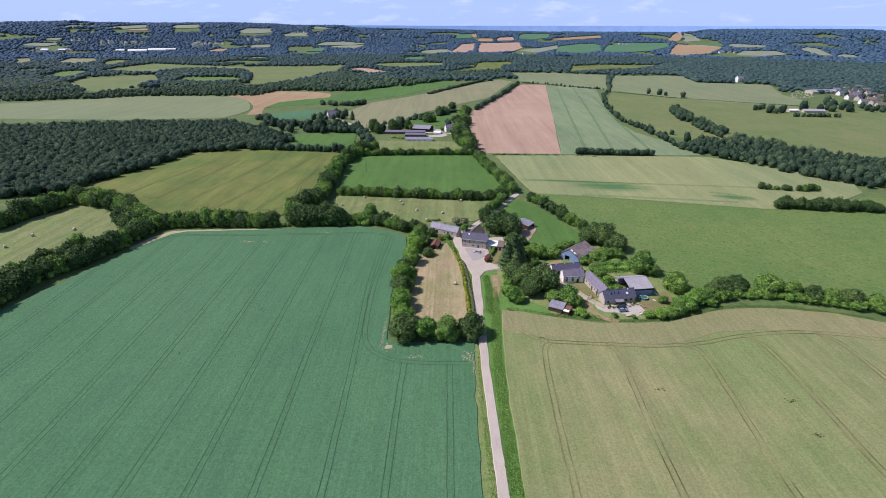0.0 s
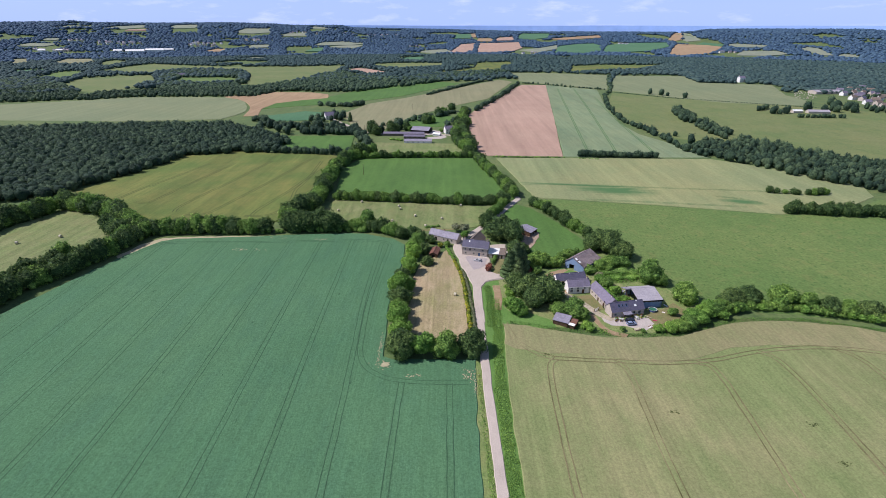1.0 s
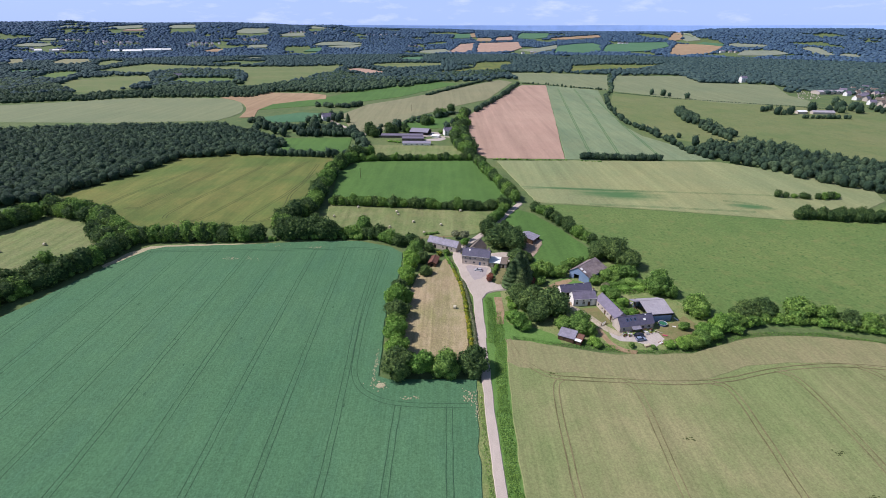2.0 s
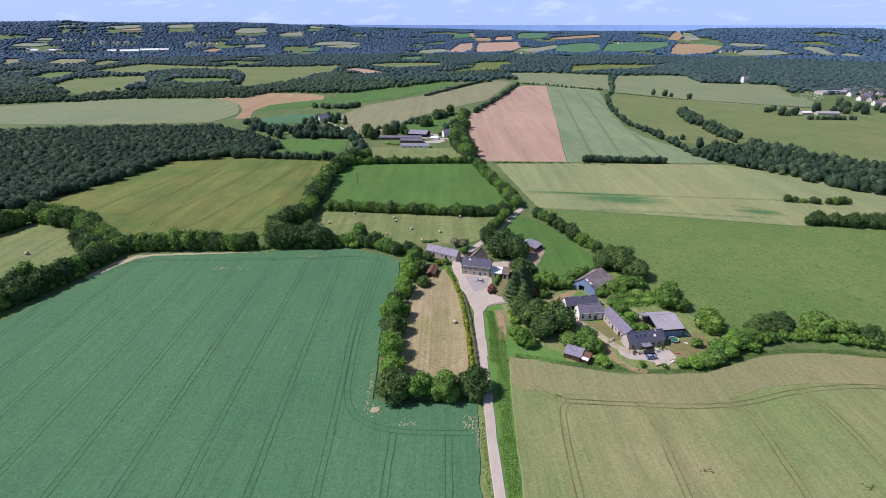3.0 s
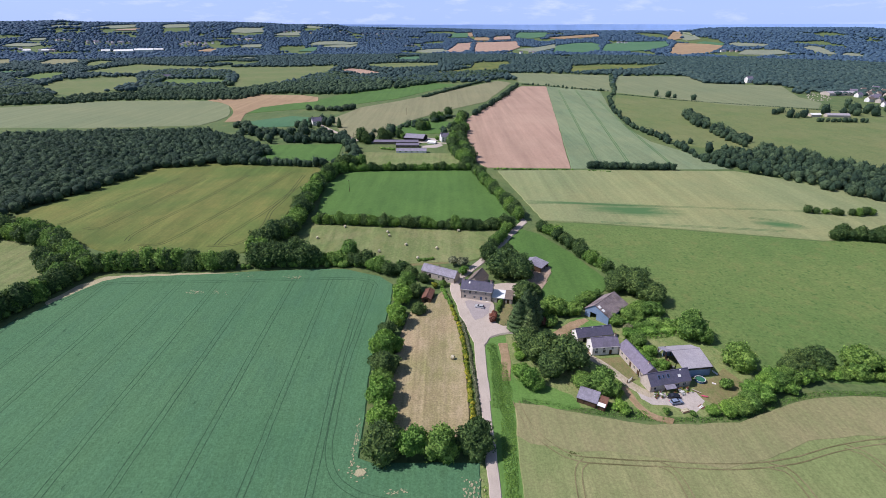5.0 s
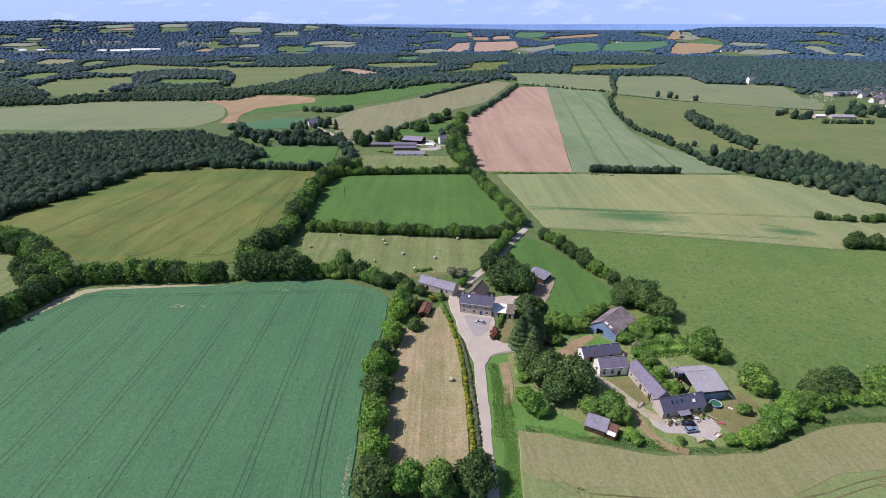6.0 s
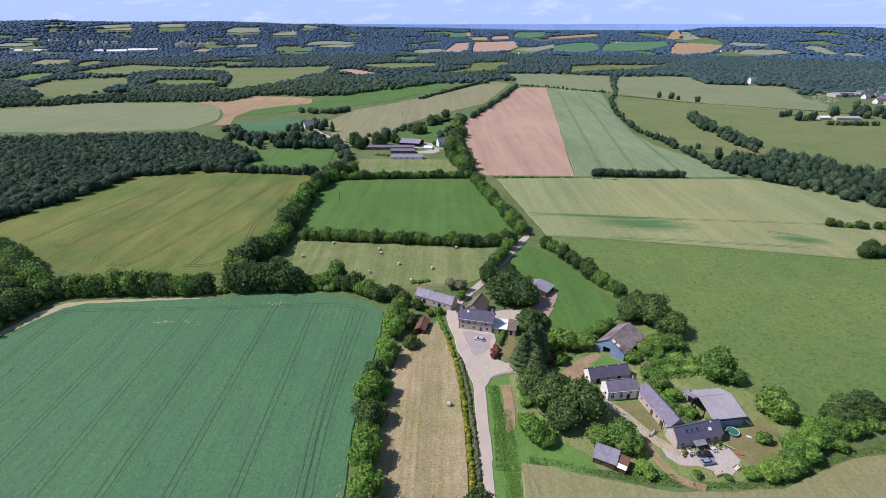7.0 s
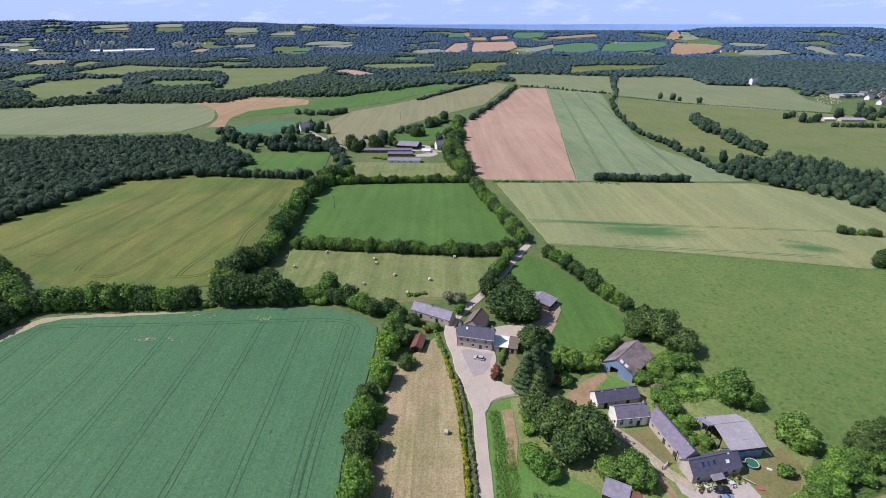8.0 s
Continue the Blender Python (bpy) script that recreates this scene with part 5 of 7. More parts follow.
def blobs(seed, lumps=2):
    """A small far crown: two uneven lumps."""
    rng = np.random.default_rng(seed)
    V, F = [], []
    for k, (c, r) in enumerate((((0, 0, 3.2), 4.2), ((rng.uniform(-3, 3), rng.uniform(-3, 3), 4.6), 3.0))[:lumps]):
        V.append(ICO1_V * (r * (1 + rng.uniform(-0.25, 0.2, len(ICO1_V))))[:, None] + np.array(c))
        F.append(ICO1_F + k * len(ICO1_V))
    return np.concatenate(V), np.concatenate(F)


TINY = [blobs(i) for i in range(6)]
SINGLE = [blobs(i + 20, 1) for i in range(6)]


def mass_tiny(name, places, mat, label, forms=None):
    rng = np.random.default_rng(len(places))
    V, F, n = [], [], 0
    for x, y, s, k in places:
        v, f = (forms if forms and (y < 1000 or forms is SINGLE) else TINY)[rng.integers(6)]
        V.append(v * s * np.array([1, 1, 0.75 * k]) + np.array([x, y, float(relief(x, y))]))
        F.append(f + n)
        n += len(v)
    return tagged(new(name, mesh_arrays(name, np.concatenate(V), np.concatenate(F), mat)), label, "wood", kind="stuff")


def far_cover(name, inner, outer, cell, size, mat, label, seed, gap=-0.35, lumps=1):
    """The tree cover of the far country, with clearings; none on fields, or where crowns would hide fields or houses
    from the camera.
    """
    rng = np.random.default_rng(seed)
    x, y = np.meshgrid(np.arange(-outer, outer, cell), np.arange(200, outer, cell))
    x, y = (x + rng.uniform(-.45, .45, x.shape) * cell).ravel(), (y + rng.uniform(-.45, .45, y.shape) * cell).ravel()
    d = np.hypot(x, y)
    ok = (d > inner) & (d < outer) & (np.abs(x) < y * 0.9 + 140)
    x, y = x[ok], y[ok]
    drop = np.clip(1.6 * size / np.maximum(111 - relief(x, y), 25), 0, 0.12)
    land = np.zeros(len(x), bool)
    for ob in bpy.data.objects:
        if ob.get("category") == "field":
            co = np.array([v.co[:2] for v in ob.data.vertices])[: len(ob.data.vertices) // 2]
            for k in (0.0, 0.5, 1.0):
                qx, qy = x * (1 + k * drop), y * (1 + k * drop)
                box_ = (qx > co[:, 0].min()) & (qx < co[:, 0].max()) & (qy > co[:, 1].min()) & (qy < co[:, 1].max()) & ~land
                if box_.any():
                    px, py, odd = qx[box_], qy[box_], np.zeros(box_.sum(), bool)
                    for a, b in zip(co, np.roll(co, -1, 0)):
                        if a[1] != b[1]:
                            odd ^= ((a[1] > py) != (b[1] > py)) & (px < (b[0] - a[0]) * (py - a[1]) / (b[1] - a[1]) + a[0])
                    land[box_] |= odd
    for ob in bpy.data.objects:
        if ob.name.startswith(("distant_house", "warehouse", "village_house", "manor_house", "factory_shed", "dark_farm")):
            hx, hy = ob.matrix_basis.translation[:2]
            wide = 40 if ob.name.startswith("warehouse") else 14
            land |= (np.abs(x - hx * y / hy) < wide) & (y > hy - 70) & (y < hy + 14)
    cover = np.array([noise.noise((a * 0.004, b * 0.0025, seed)) + 0.5 * noise.noise((a * 0.011, b * 0.007, seed + 5)) for a, b in zip(x, y)])
    ok = ~land & (cover > gap)
    x, y = x[ok], y[ok]
    n = len(x)
    V, F = [], []
    for k in range(lumps):
        a, w = rng.uniform(0, 6.28, n), size * rng.uniform(0.7, 1.3, n) * (1.0 if k == 0 else 0.72)
        iv = ICO1_V[None] * (4.9 * w[:, None, None]) * (1 + rng.uniform(-0.22, 0.2, (n, 12, 1)))
        c, q = np.cos(a)[:, None], np.sin(a)[:, None]
        off = rng.uniform(-3, 3, (n, 2)) * k * size
        up = relief(x, y) + (3.2 + 1.4 * k) * size
        V.append(np.stack([iv[..., 0] * c - iv[..., 1] * q + (x + off[:, 0])[:, None], iv[..., 0] * q + iv[..., 1] * c + (y + off[:, 1])[:, None], iv[..., 2] * rng.uniform(0.45, 0.8, n)[:, None] + up[:, None]], -1).reshape(-1, 3))
        F.append((ICO1_F[None] + (np.arange(n) * 12)[:, None, None]).reshape(-1, 3) + k * n * 12)
    return tagged(new(name, mesh_arrays(name, np.concatenate(V), np.concatenate(F), mat)), label, "wood", kind="stuff")


mass_tiny("wood_east", [(p[0], p[1], p[2] * 1.15, p[3] * 0.72) for p in area_places([(600, 1330), (562, 1172), (700, 1130), (640, 975), (770, 965), (1000, 1150), (1500, 1500), (1700, 2000), (900, 2150), (780, 1800), (480, 1420)], 9.5, (1.0, 1.5), 47) if not (636 < p[0] < 694 and p[1] < 1188)], leaf_far_hazy, "dense distant deciduous wood", SINGLE)
mass_tiny("belt_woods", area_places([(-604, 872), (-623, 958), (-543, 991), (-486, 1063), (-367, 1043), (-346, 1103), (-308, 1170), (-260, 1008), (-304, 985), (-324, 920), (-405, 915), (-519, 910), (-572, 870)], 8, (0.85, 1.3), 40)
     + area_places([(-249, 985), (-298, 1147), (-291, 1272), (-259, 1413), (-213, 1301), (-96, 1220), (-91, 1073), (-155, 990)], 8.5, (0.9, 1.4), 41)
     + area_places([(-557, 1043), (-631, 1193), (-568, 1125), (-505, 1103), (-430, 1124), (-381, 1025), (-417, 927), (-503, 958)], 9, (0.9, 1.3), 76)
     + area_places([(-651, 1219), (-709, 1395), (-723, 1465), (-704, 1504), (-641, 1394), (-611, 1245), (-585, 1147)], 10, (0.9, 1.3), 77) + area_places([(-598, 1286), (-661, 1429), (-558, 1430), (-527, 1412), (-410, 1124), (-418, 1103), (-480, 1245)], 11, (0.9, 1.3), 78)
     + area_places([(-974, 1217), (-904, 1192), (-768, 1082), (-658, 957), (-600, 880), (-650, 850), (-720, 835), (-900, 850)], 8.5, (0.9, 1.3), 79) + area_places([(-82, 1064), (-91, 1220), (-50, 1316), (-21, 1347), (139, 1466), (181, 1431), (97, 1246), (30, 1219), (-23, 1148)], 10, (0.8, 1.3), 80)
     + line_places([(-854, 1346), (-833, 1346)], 7, 2, (1.0, 1.4), 70) + line_places([(-780, 1347), (-738, 1346)], 8, 2, (1.0, 1.4), 73) + line_places([(-21, 946), (16, 1026), (91, 1188)], 8, 3, (0.6, 1.1), 74, 2)
     + line_places([(-240, 700), (-200, 640), (-130, 640), (-100, 620)], 8, 9, (0.8, 1.3), 42, 3) + line_places([(-190, 820), (-140, 800), (-120, 830)], 8, 5, (1.0, 1.6), 43, 2)
     + line_places([(-60, 650), (-20, 690), (20, 740), (50, 760)], 12, 8, (0.9, 1.5), 44, 2) + line_places([(420, 1345), (325, 1020), (300, 950)], 14, 3, (0.7, 1.2), 45)
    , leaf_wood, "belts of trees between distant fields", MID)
mass_tiny("pasture_boundary_hedge", line_places([(325, 990), (396, 912), (470, 862), (539, 822), (600, 778)], 3.0, 0.6, (0.2, 0.34), 94) + line_places([(175, 1150), (250, 1090), (320, 1030)], 6.0, 1.5, (0.3, 0.7), 95), leaf_wood, "thin dark hedge along the upper pasture", SINGLE)
mass_tiny("field_margin_hedge", line_places([(55, 489), (88, 486.6), (121, 484.6)], 1.8, 0.5, (0.18, 0.34), 92) + line_places([(134, 483), (152, 480)], 2.5, 0.6, (0.2, 0.3), 93), leaf_ash, "low scrubby hedge along the ploughed field", SINGLE)
# hedges along the edges of the farther fields
hedge_rng = random.Random(91)
edge_places = []
for ob in list(bpy.data.objects):
    if ob.get("category") == "field":
        co = [v.co for v in ob.data.vertices][: len(ob.data.vertices) // 2]
        reach = [c.xy.length for c in co]
        if min(reach) > 640 and max(reach) < 2300 and ob.name not in ("pink_field", "strip_mid", "soil_track", "green_mid", "left_pale", "pale_wedge", "broad_pale", "farm_paddock", "small_green", "pale_top", "pasture_far", "pale_top_b"):
            keep = True
            for i, (a, b) in enumerate(zip(co, co[1:] + co[:1])):
                if i % 5 == 0:
                    keep = hedge_rng.random() < 0.7
                if keep:
                    n = max(1, round((b - a).length / 9))
                    for k in range(n):
                        if hedge_rng.random() < 0.8:
                            p = a.lerp(b, (k + hedge_rng.random()) / n)
                            edge_places.append((p.x + hedge_rng.gauss(0, 1), p.y + hedge_rng.gauss(0, 1), hedge_rng.choice([0.45, 0.5, 0.6, 0.9]), hedge_rng.uniform(0.8, 1.3)))
mass_tiny("far_field_hedges", edge_places, leaf_far_hazy, "hedges along the edges of distant fields", SINGLE)

# backdrop ring for the last hills: haze blue painted on, and made to glow
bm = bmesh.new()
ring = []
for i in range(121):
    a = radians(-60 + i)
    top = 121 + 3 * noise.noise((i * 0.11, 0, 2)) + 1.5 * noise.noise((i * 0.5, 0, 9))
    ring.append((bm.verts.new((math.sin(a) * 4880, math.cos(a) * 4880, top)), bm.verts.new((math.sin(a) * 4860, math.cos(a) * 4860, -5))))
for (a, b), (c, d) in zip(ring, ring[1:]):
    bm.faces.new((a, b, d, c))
backdrop_haze_glow = ground_material("backdrop_haze_glow", rgb(134, 164, 216), rgb(146, 174, 222), rgb(124, 154, 206), 0.0015, 0.01, amount=0.15, bump=0.0)
blue_base = backdrop_haze_glow.node_tree.nodes["Principled BSDF"].inputs
backdrop_haze_glow.node_tree.links.new(blue_base["Base Color"].links[0].from_socket, blue_base["Emission Color"])
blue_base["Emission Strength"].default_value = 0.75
tagged(link_bm("backdrop", bm, backdrop_haze_glow), "glowing haze-blue backdrop for faraway hills", "hills", kind="structure")

# ---- buildings ----
def box(bm, x0, x1, y0, y1, z0, z1, m=None):
    """Adds a box to a bmesh."""
    mat = Matrix.Translation(((x0 + x1) / 2, (y0 + y1) / 2, (z0 + z1) / 2)) @ Matrix.Diagonal((x1 - x0, y1 - y0, z1 - z0, 1))
    bmesh.ops.create_cube(bm, size=1.0, matrix=(m @ mat) if m else mat)


def box_part(name, dims, mat, parent, label="", bevel=0.0):
    bm = bmesh.new()
    box(bm, *dims)
    if bevel:
        bmesh.ops.bevel(bm, geom=bm.edges[:], offset=bevel, segments=1, affect="EDGES")
    return part(name, bm, mat, parent, label)


def pierced(width, height, holes, thick):
    """A wall slab in x and z from the origin, y from 0 to thick, with rectangular holes (x, z, w, h)."""
    xs = sorted({0.0, width, *[h[0] for h in holes], *[h[0] + h[2] for h in holes]})
    zs = sorted({-0.3, height, *[h[1] for h in holes], *[h[1] + h[3] for h in holes]})
    bm = bmesh.new()
    pts = {(x, z): bm.verts.new((x, 0, z)) for x in xs for z in zs}
    for x0, x1 in zip(xs, xs[1:]):
        for z0, z1 in zip(zs, zs[1:]):
            cx, cz = (x0 + x1) / 2, (z0 + z1) / 2
            if not any(h[0] < cx < h[0] + h[2] and h[1] < cz < h[1] + h[3] for h in holes):
                bm.faces.new((pts[x0, z0], pts[x1, z0], pts[x1, z1], pts[x0, z1]))
    geo = bmesh.ops.extrude_face_region(bm, geom=bm.faces[:])
    for v in geo["geom"]:
        if isinstance(v, bmesh.types.BMVert):
            v.co.y += thick
    for v in [v for v in bm.verts if not v.link_faces]:
        bm.verts.remove(v)
    return bm


def window(x, z, w, h, parent, frame_mat, turn=None):
    """A framed window set back in its opening, with two panes."""
    bm = bmesh.new()
    t = 0.07
    for d in ((x, x + w, 0.12, 0.2, z, z + t), (x, x + w, 0.12, 0.2, z + h - t, z + h), (x, x + t, 0.12, 0.2, z + t, z + h - t), (x + w - t, x + w, 0.12, 0.2, z + t, z + h - t),
              (x + w / 2 - t / 2, x + w / 2 + t / 2, 0.125, 0.195, z + t, z + h - t)):
        box(bm, *d)
    win = part("window", bm, frame_mat, parent)
    box_part("pane", (x + t, x + w / 2 - t / 2, 0.15, 0.17, z + t, z + h - t), glass, win)
    box_part("pane", (x + w / 2 + t / 2, x + w - t, 0.15, 0.17, z + t, z + h - t), glass, win)
    box_part("sill", (x - 0.08, x + w + 0.08, -0.06, 0.1, z - 0.12, z - 0.004), stone, win)
    if turn:
        win.matrix_basis = turn
    return win


def door(x, w, h, parent, mat, label="wooden door"):
    d = box_part("door", (x + 0.05, x + w - 0.05, 0.14, 0.2, 0.02, h - 0.05), mat, parent, label)
    bm = bmesh.new()
    bmesh.ops.create_uvsphere(bm, u_segments=6, v_segments=5, radius=0.05, matrix=Matrix.Translation((x + w - 0.18, 0.11, 1.0)))
    part("door_handle", bm, rubber, d)
    return d


def slab(bm, quad, thick):
    """A four-cornered slab hanging `thick` under its upper face."""
    q = [Vector(p) for p in quad]
    nrm = (q[1] - q[0]).cross(q[2] - q[0]).normalized()
    if nrm.z < 0:
        nrm = -nrm
    a = [bm.verts.new(p) for p in q]
    b = [bm.verts.new(p - nrm * thick) for p in q]
    bm.faces.new(a)
    bm.faces.new(b[::-1])
    for i in range(4):
        j = (i + 1) % 4
        bm.faces.new((a[i], b[i], b[j], a[j]))


def sheets(parent, name, quad, rows, cols, mat, thick, rng):
    """A roof slope: a deck with overlapping courses of sheets or slates, each course a piece of its own.
    quad runs eave left, eave right, ridge right, ridge left."""
    e0, e1, r1, r0 = [Vector(p) for p in quad]
    nrm = (e1 - e0).cross(r0 - e0).normalized()
    if nrm.z < 0:
        nrm = -nrm
    bm = bmesh.new()
    slab(bm, (e0, e1, r1, r0), thick)
    deck = part(name, bm, mat, parent)
    for i in range(rows):
        v0, v1 = i / rows, min(1.0, (i + 1.06) / rows)
        bm = bmesh.new()
        n = cols * 2
        row = []
        for j in range(n + 1):
            u = j / n
            lo, hi = (e0.lerp(e1, u)).lerp(r0.lerp(r1, u), v0), (e0.lerp(e1, u)).lerp(r0.lerp(r1, u), v1)
            w = rng.uniform(-0.015, 0.015)
            row.append([bm.verts.new(q) for q in (lo + nrm * (0.045 + w), hi + nrm * (0.012 + w * 0.3), lo + nrm * 0.003)])
        for p, q in zip(row, row[1:]):
            bm.faces.new((p[0], q[0], q[1], p[1]))
            bm.faces.new((p[2], q[2], q[0], p[0]))
        part("roof_course", bm, mat, deck)
    return deck


def building(name, label, category, a, b, depth, eave, ridge, wall, roof, ridge_at=0.5, across=False, over=0.3, holes=(), doors=(), chimneys=(), skylights=(), gable_wall=None, open_left=False, open_front=False,
             frame_mat=None, cap=None, gutter=None, rows=4, cols=5, seed=1, door_mat=None, leaf=True):
    """A gabled building whose front base runs from a (on the left, seen from the front) to b and which goes `depth` back.
    across: the ridge runs from front to back, and the front is a gable. holes: windows (x, z, w, h) in the front; doors: (x, w, h)."""
    rng = random.Random(seed)
    a, b = Vector(a), Vector(b)
    d = b - a
    L, W = d.length, depth
    root = new(name)
    root.empty_display_size = 0.5
    root.matrix_basis = Matrix.Translation((a.x, a.y, 0.1)) @ Matrix.Rotation(math.atan2(d.y, d.x), 4, "Z")
    tagged(root, label, category)
    gable_wall = gable_wall or wall
    th = 0.4
    all_holes = [tuple(h) for h in holes] + [(x, -0.3, w, h + 0.3) for x, w, h in doors]
    ra = ridge_at * (L if across else W)

    def gable(name_, mat, place, span, top_at):
        bm = bmesh.new()
        v = [bm.verts.new(p) for p in ((0, 0, -0.3), (span, 0, -0.3), (span, 0, eave), (top_at, 0, ridge), (0, 0, eave))]
        bm.faces.new(v)
        geo = bmesh.ops.extrude_face_region(bm, geom=bm.faces[:])
        for q in geo["geom"]:
            if isinstance(q, bmesh.types.BMVert):
                q.co.y += th
        ob = part(name_, bm, mat, root)
        ob.matrix_basis = place
        return ob

    if across:
        bm = pierced(L, eave, all_holes, th)
        part("wall", bm, wall, root)
        bm = bmesh.new()
        v = [bm.verts.new(p) for p in ((0, 0, eave + 0.002), (L, 0, eave + 0.002), (ra, 0, ridge))]
        bm.faces.new(v)
        geo = bmesh.ops.extrude_face_region(bm, geom=bm.faces[:])
        for q in geo["geom"]:
            if isinstance(q, bmesh.types.BMVert):
                q.co.y += th
        part("gable", bm, gable_wall, root)
        gable("back_wall", wall, Matrix.Translation((L, W, 0)) @ Matrix.Rotation(math.pi, 4, "Z"), L, L - ra)
        for x in (0, L - th):
            box_part("side_wall", (x, x + th, th, W - th, -0.3, eave), wall, root)
        ov = over
        k = (ridge - eave) / ra
        k2 = (ridge - eave) / (L - ra)
        sheets(root, "roof_slope", ((-ov, W + ov, eave - ov * k + 0.08), (-ov, -ov, eave - ov * k + 0.08), (ra, -ov, ridge + 0.08), (ra, W + ov, ridge + 0.08)), rows, cols, roof, 0.06, rng)
        sheets(root, "roof_slope", ((L + ov, -ov, eave - ov * k2 + 0.08), (L + ov, W + ov, eave - ov * k2 + 0.08), (ra, W + ov, ridge + 0.08), (ra, -ov, ridge + 0.08)), rows, cols, roof, 0.06, rng)
        box_part("ridge_cap", (ra - 0.16, ra + 0.16, -ov, W + ov, ridge + 0.06, ridge + 0.2), cap or roof, root, bevel=0.04)
    else:
        if open_front:
            n = max(2, int(L / 4))
            for i in range(n + 1):
                box_part("post", (i * (L - 0.2) / n, i * (L - 0.2) / n + 0.2, 0, 0.2, -0.3, eave), timber, root)
        else:
            part("wall", pierced(L, eave, all_holes, th), wall, root)
        box_part("back_wall", (0, L, W - th, W, -0.3, eave), wall, root)
        turn = Matrix.Rotation(math.pi / 2, 4, "Z")
        if open_left:
            for y in (0.1, W * 0.33, W * 0.66, W - 0.5):
                box_part("post", (0, 0.22, y, y + 0.22, -0.3, eave + (ridge - eave) * (1 - abs(y - ra) / max(ra, W - ra)) * 0.8), rubber if wall is blue_sheet else timber, root)
        else:
            gable("gable_wall", gable_wall, Matrix.Translation((th, 0, 0)) @ turn, W, ra)
        gable("gable_wall", gable_wall, Matrix.Translation((L, 0, 0)) @ turn, W, ra)
        ov = over
        if ra > 0.1:
            k = (ridge - eave) / ra
            sheets(root, "roof_slope", ((-ov, -ov, eave - ov * k + 0.08), (L + ov, -ov, eave - ov * k + 0.08), (L + ov, ra, ridge + 0.08), (-ov, ra, ridge + 0.08)), rows, cols, roof, 0.06, rng)
            for i, (x, v, w, h, m) in enumerate(skylights):
                sl = math.atan2(ridge - eave, ra)
                mt = Matrix.Translation((x, ra * v, eave + (ridge - eave) * v + 0.16)) @ Matrix.Rotation(sl, 4, "X")
                bm = bmesh.new()
                for q in ((0, w, 0, 0.08, 0, 0.1), (0, w, h - 0.08, h, 0, 0.1), (0, 0.08, 0.08, h - 0.08, 0, 0.1), (w - 0.08, w, 0.08, h - 0.08, 0, 0.1)):
                    box(bm, *q)
                s = part("skylight", bm, m, root)
                s.matrix_basis = mt
                box_part("pane", (0.08, w - 0.08, 0.08, h - 0.08, 0.02, 0.06), m if m is white_sheet else glass, s)
        if W - ra > 0.1:
            k = (ridge - eave) / (W - ra)
            sheets(root, "roof_slope", ((L + ov, W + ov, eave - ov * k + 0.08), (-ov, W + ov, eave - ov * k + 0.08), (-ov, ra, ridge + 0.08), (L + ov, ra, ridge + 0.08)), rows, cols, roof, 0.06, rng)
        box_part("ridge_cap", (-ov, L + ov, ra - 0.16, ra + 0.16, ridge + 0.06, ridge + 0.2), cap or roof, root, bevel=0.04)
        if gutter:
            box_part("gutter", (-ov, L + ov, -ov - 0.14, -ov + 0.0, eave - 0.12, eave + 0.04), gutter, root, "pale gutter along the eave")
    for x, z, w, h in holes:
        window(x, z, w, h, root, frame_mat or paint_white)
    for x, w, h in (doors if leaf else ()):
        door(x, w, h, root, door_mat or timber)
    for x, size, tall in chimneys:
        c = box_part("chimney", (x, x + size * 1.3, ra - size / 2, ra + size / 2, ridge - 0.6, ridge + tall), stone, root, bevel=0.03)
        box_part("chimney_cap", (x - 0.06, x + size * 1.3 + 0.06, ra - size / 2 - 0.06, ra + size / 2 + 0.06, ridge + tall + 0.002, ridge + tall + 0.12), stone_dark, c)
        bm = bmesh.new()
        bmesh.ops.create_cone(bm, cap_ends=True, segments=10, radius1=0.14, radius2=0.11, depth=0.4, matrix=Matrix.Translation((x + size * 0.65, ra, ridge + tall + 0.32)))
        part("chimney_pot", bm, brick_red, c)
    box_part("floor", (th, L - th, th, W - th, -0.28, 0.0), dark_inside, root)
    return root


# main farmhouse and its yard
building("farmhouse", "long two-storey stone farmhouse with a slate roof", "house", (20, 271.2), (33.2, 267.8), 6.2, 5.0, 8.0, stone, slate_dark, gutter=paint_white,
         holes=[(1.2, 3.2, 0.8, 0.9), (3.6, 2.9, 1.0, 1.4), (6.2, 3.4, 0.8, 0.9), (10.6, 3.3, 0.8, 0.9), (1.4, 0.9, 0.9, 1.1), (5.6, 0.9, 1.0, 1.2), (10.9, 0.9, 1.0, 1.2)], doors=[(8.5, 1.1, 2.1)], chimneys=[(0.1, 0.7, 1.0), (12.4, 0.7, 1.0)], skylights=[(3.0, 0.62, 0.7, 0.9, white_sheet)], seed=2, door_mat=paint_blue)
building("flat_shed", "low shed with a bright white sheet roof", "shed", (33.5, 268.0), (38.7, 266.9), 6.8, 2.35, 2.7, stone, white_sheet, ridge_at=0.98, over=0.15, doors=[(2.2, 1.4, 2.0)], seed=3, rows=1, cols=1)
building("annex", "low stone annex with a weathered grey roof", "shed", (39.0, 266.9), (42.2, 266.2), 7.4, 2.2, 2.9, stone, slate_worn, ridge_at=0.9, over=0.15, doors=[(1.0, 1.0, 1.9)], seed=4)
building("stone_barn", "old stone barn with a weathered brown slate roof", "barn", (22.6, 280.6), (29.0, 277.5), 10.5, 3.5, 6.6, stone, slate_worn, across=True, over=0.2, holes=[(2.6, 2.0, 0.9, 1.0)], doors=[(4.4, 1.0, 2.0)], seed=5, rows=5)
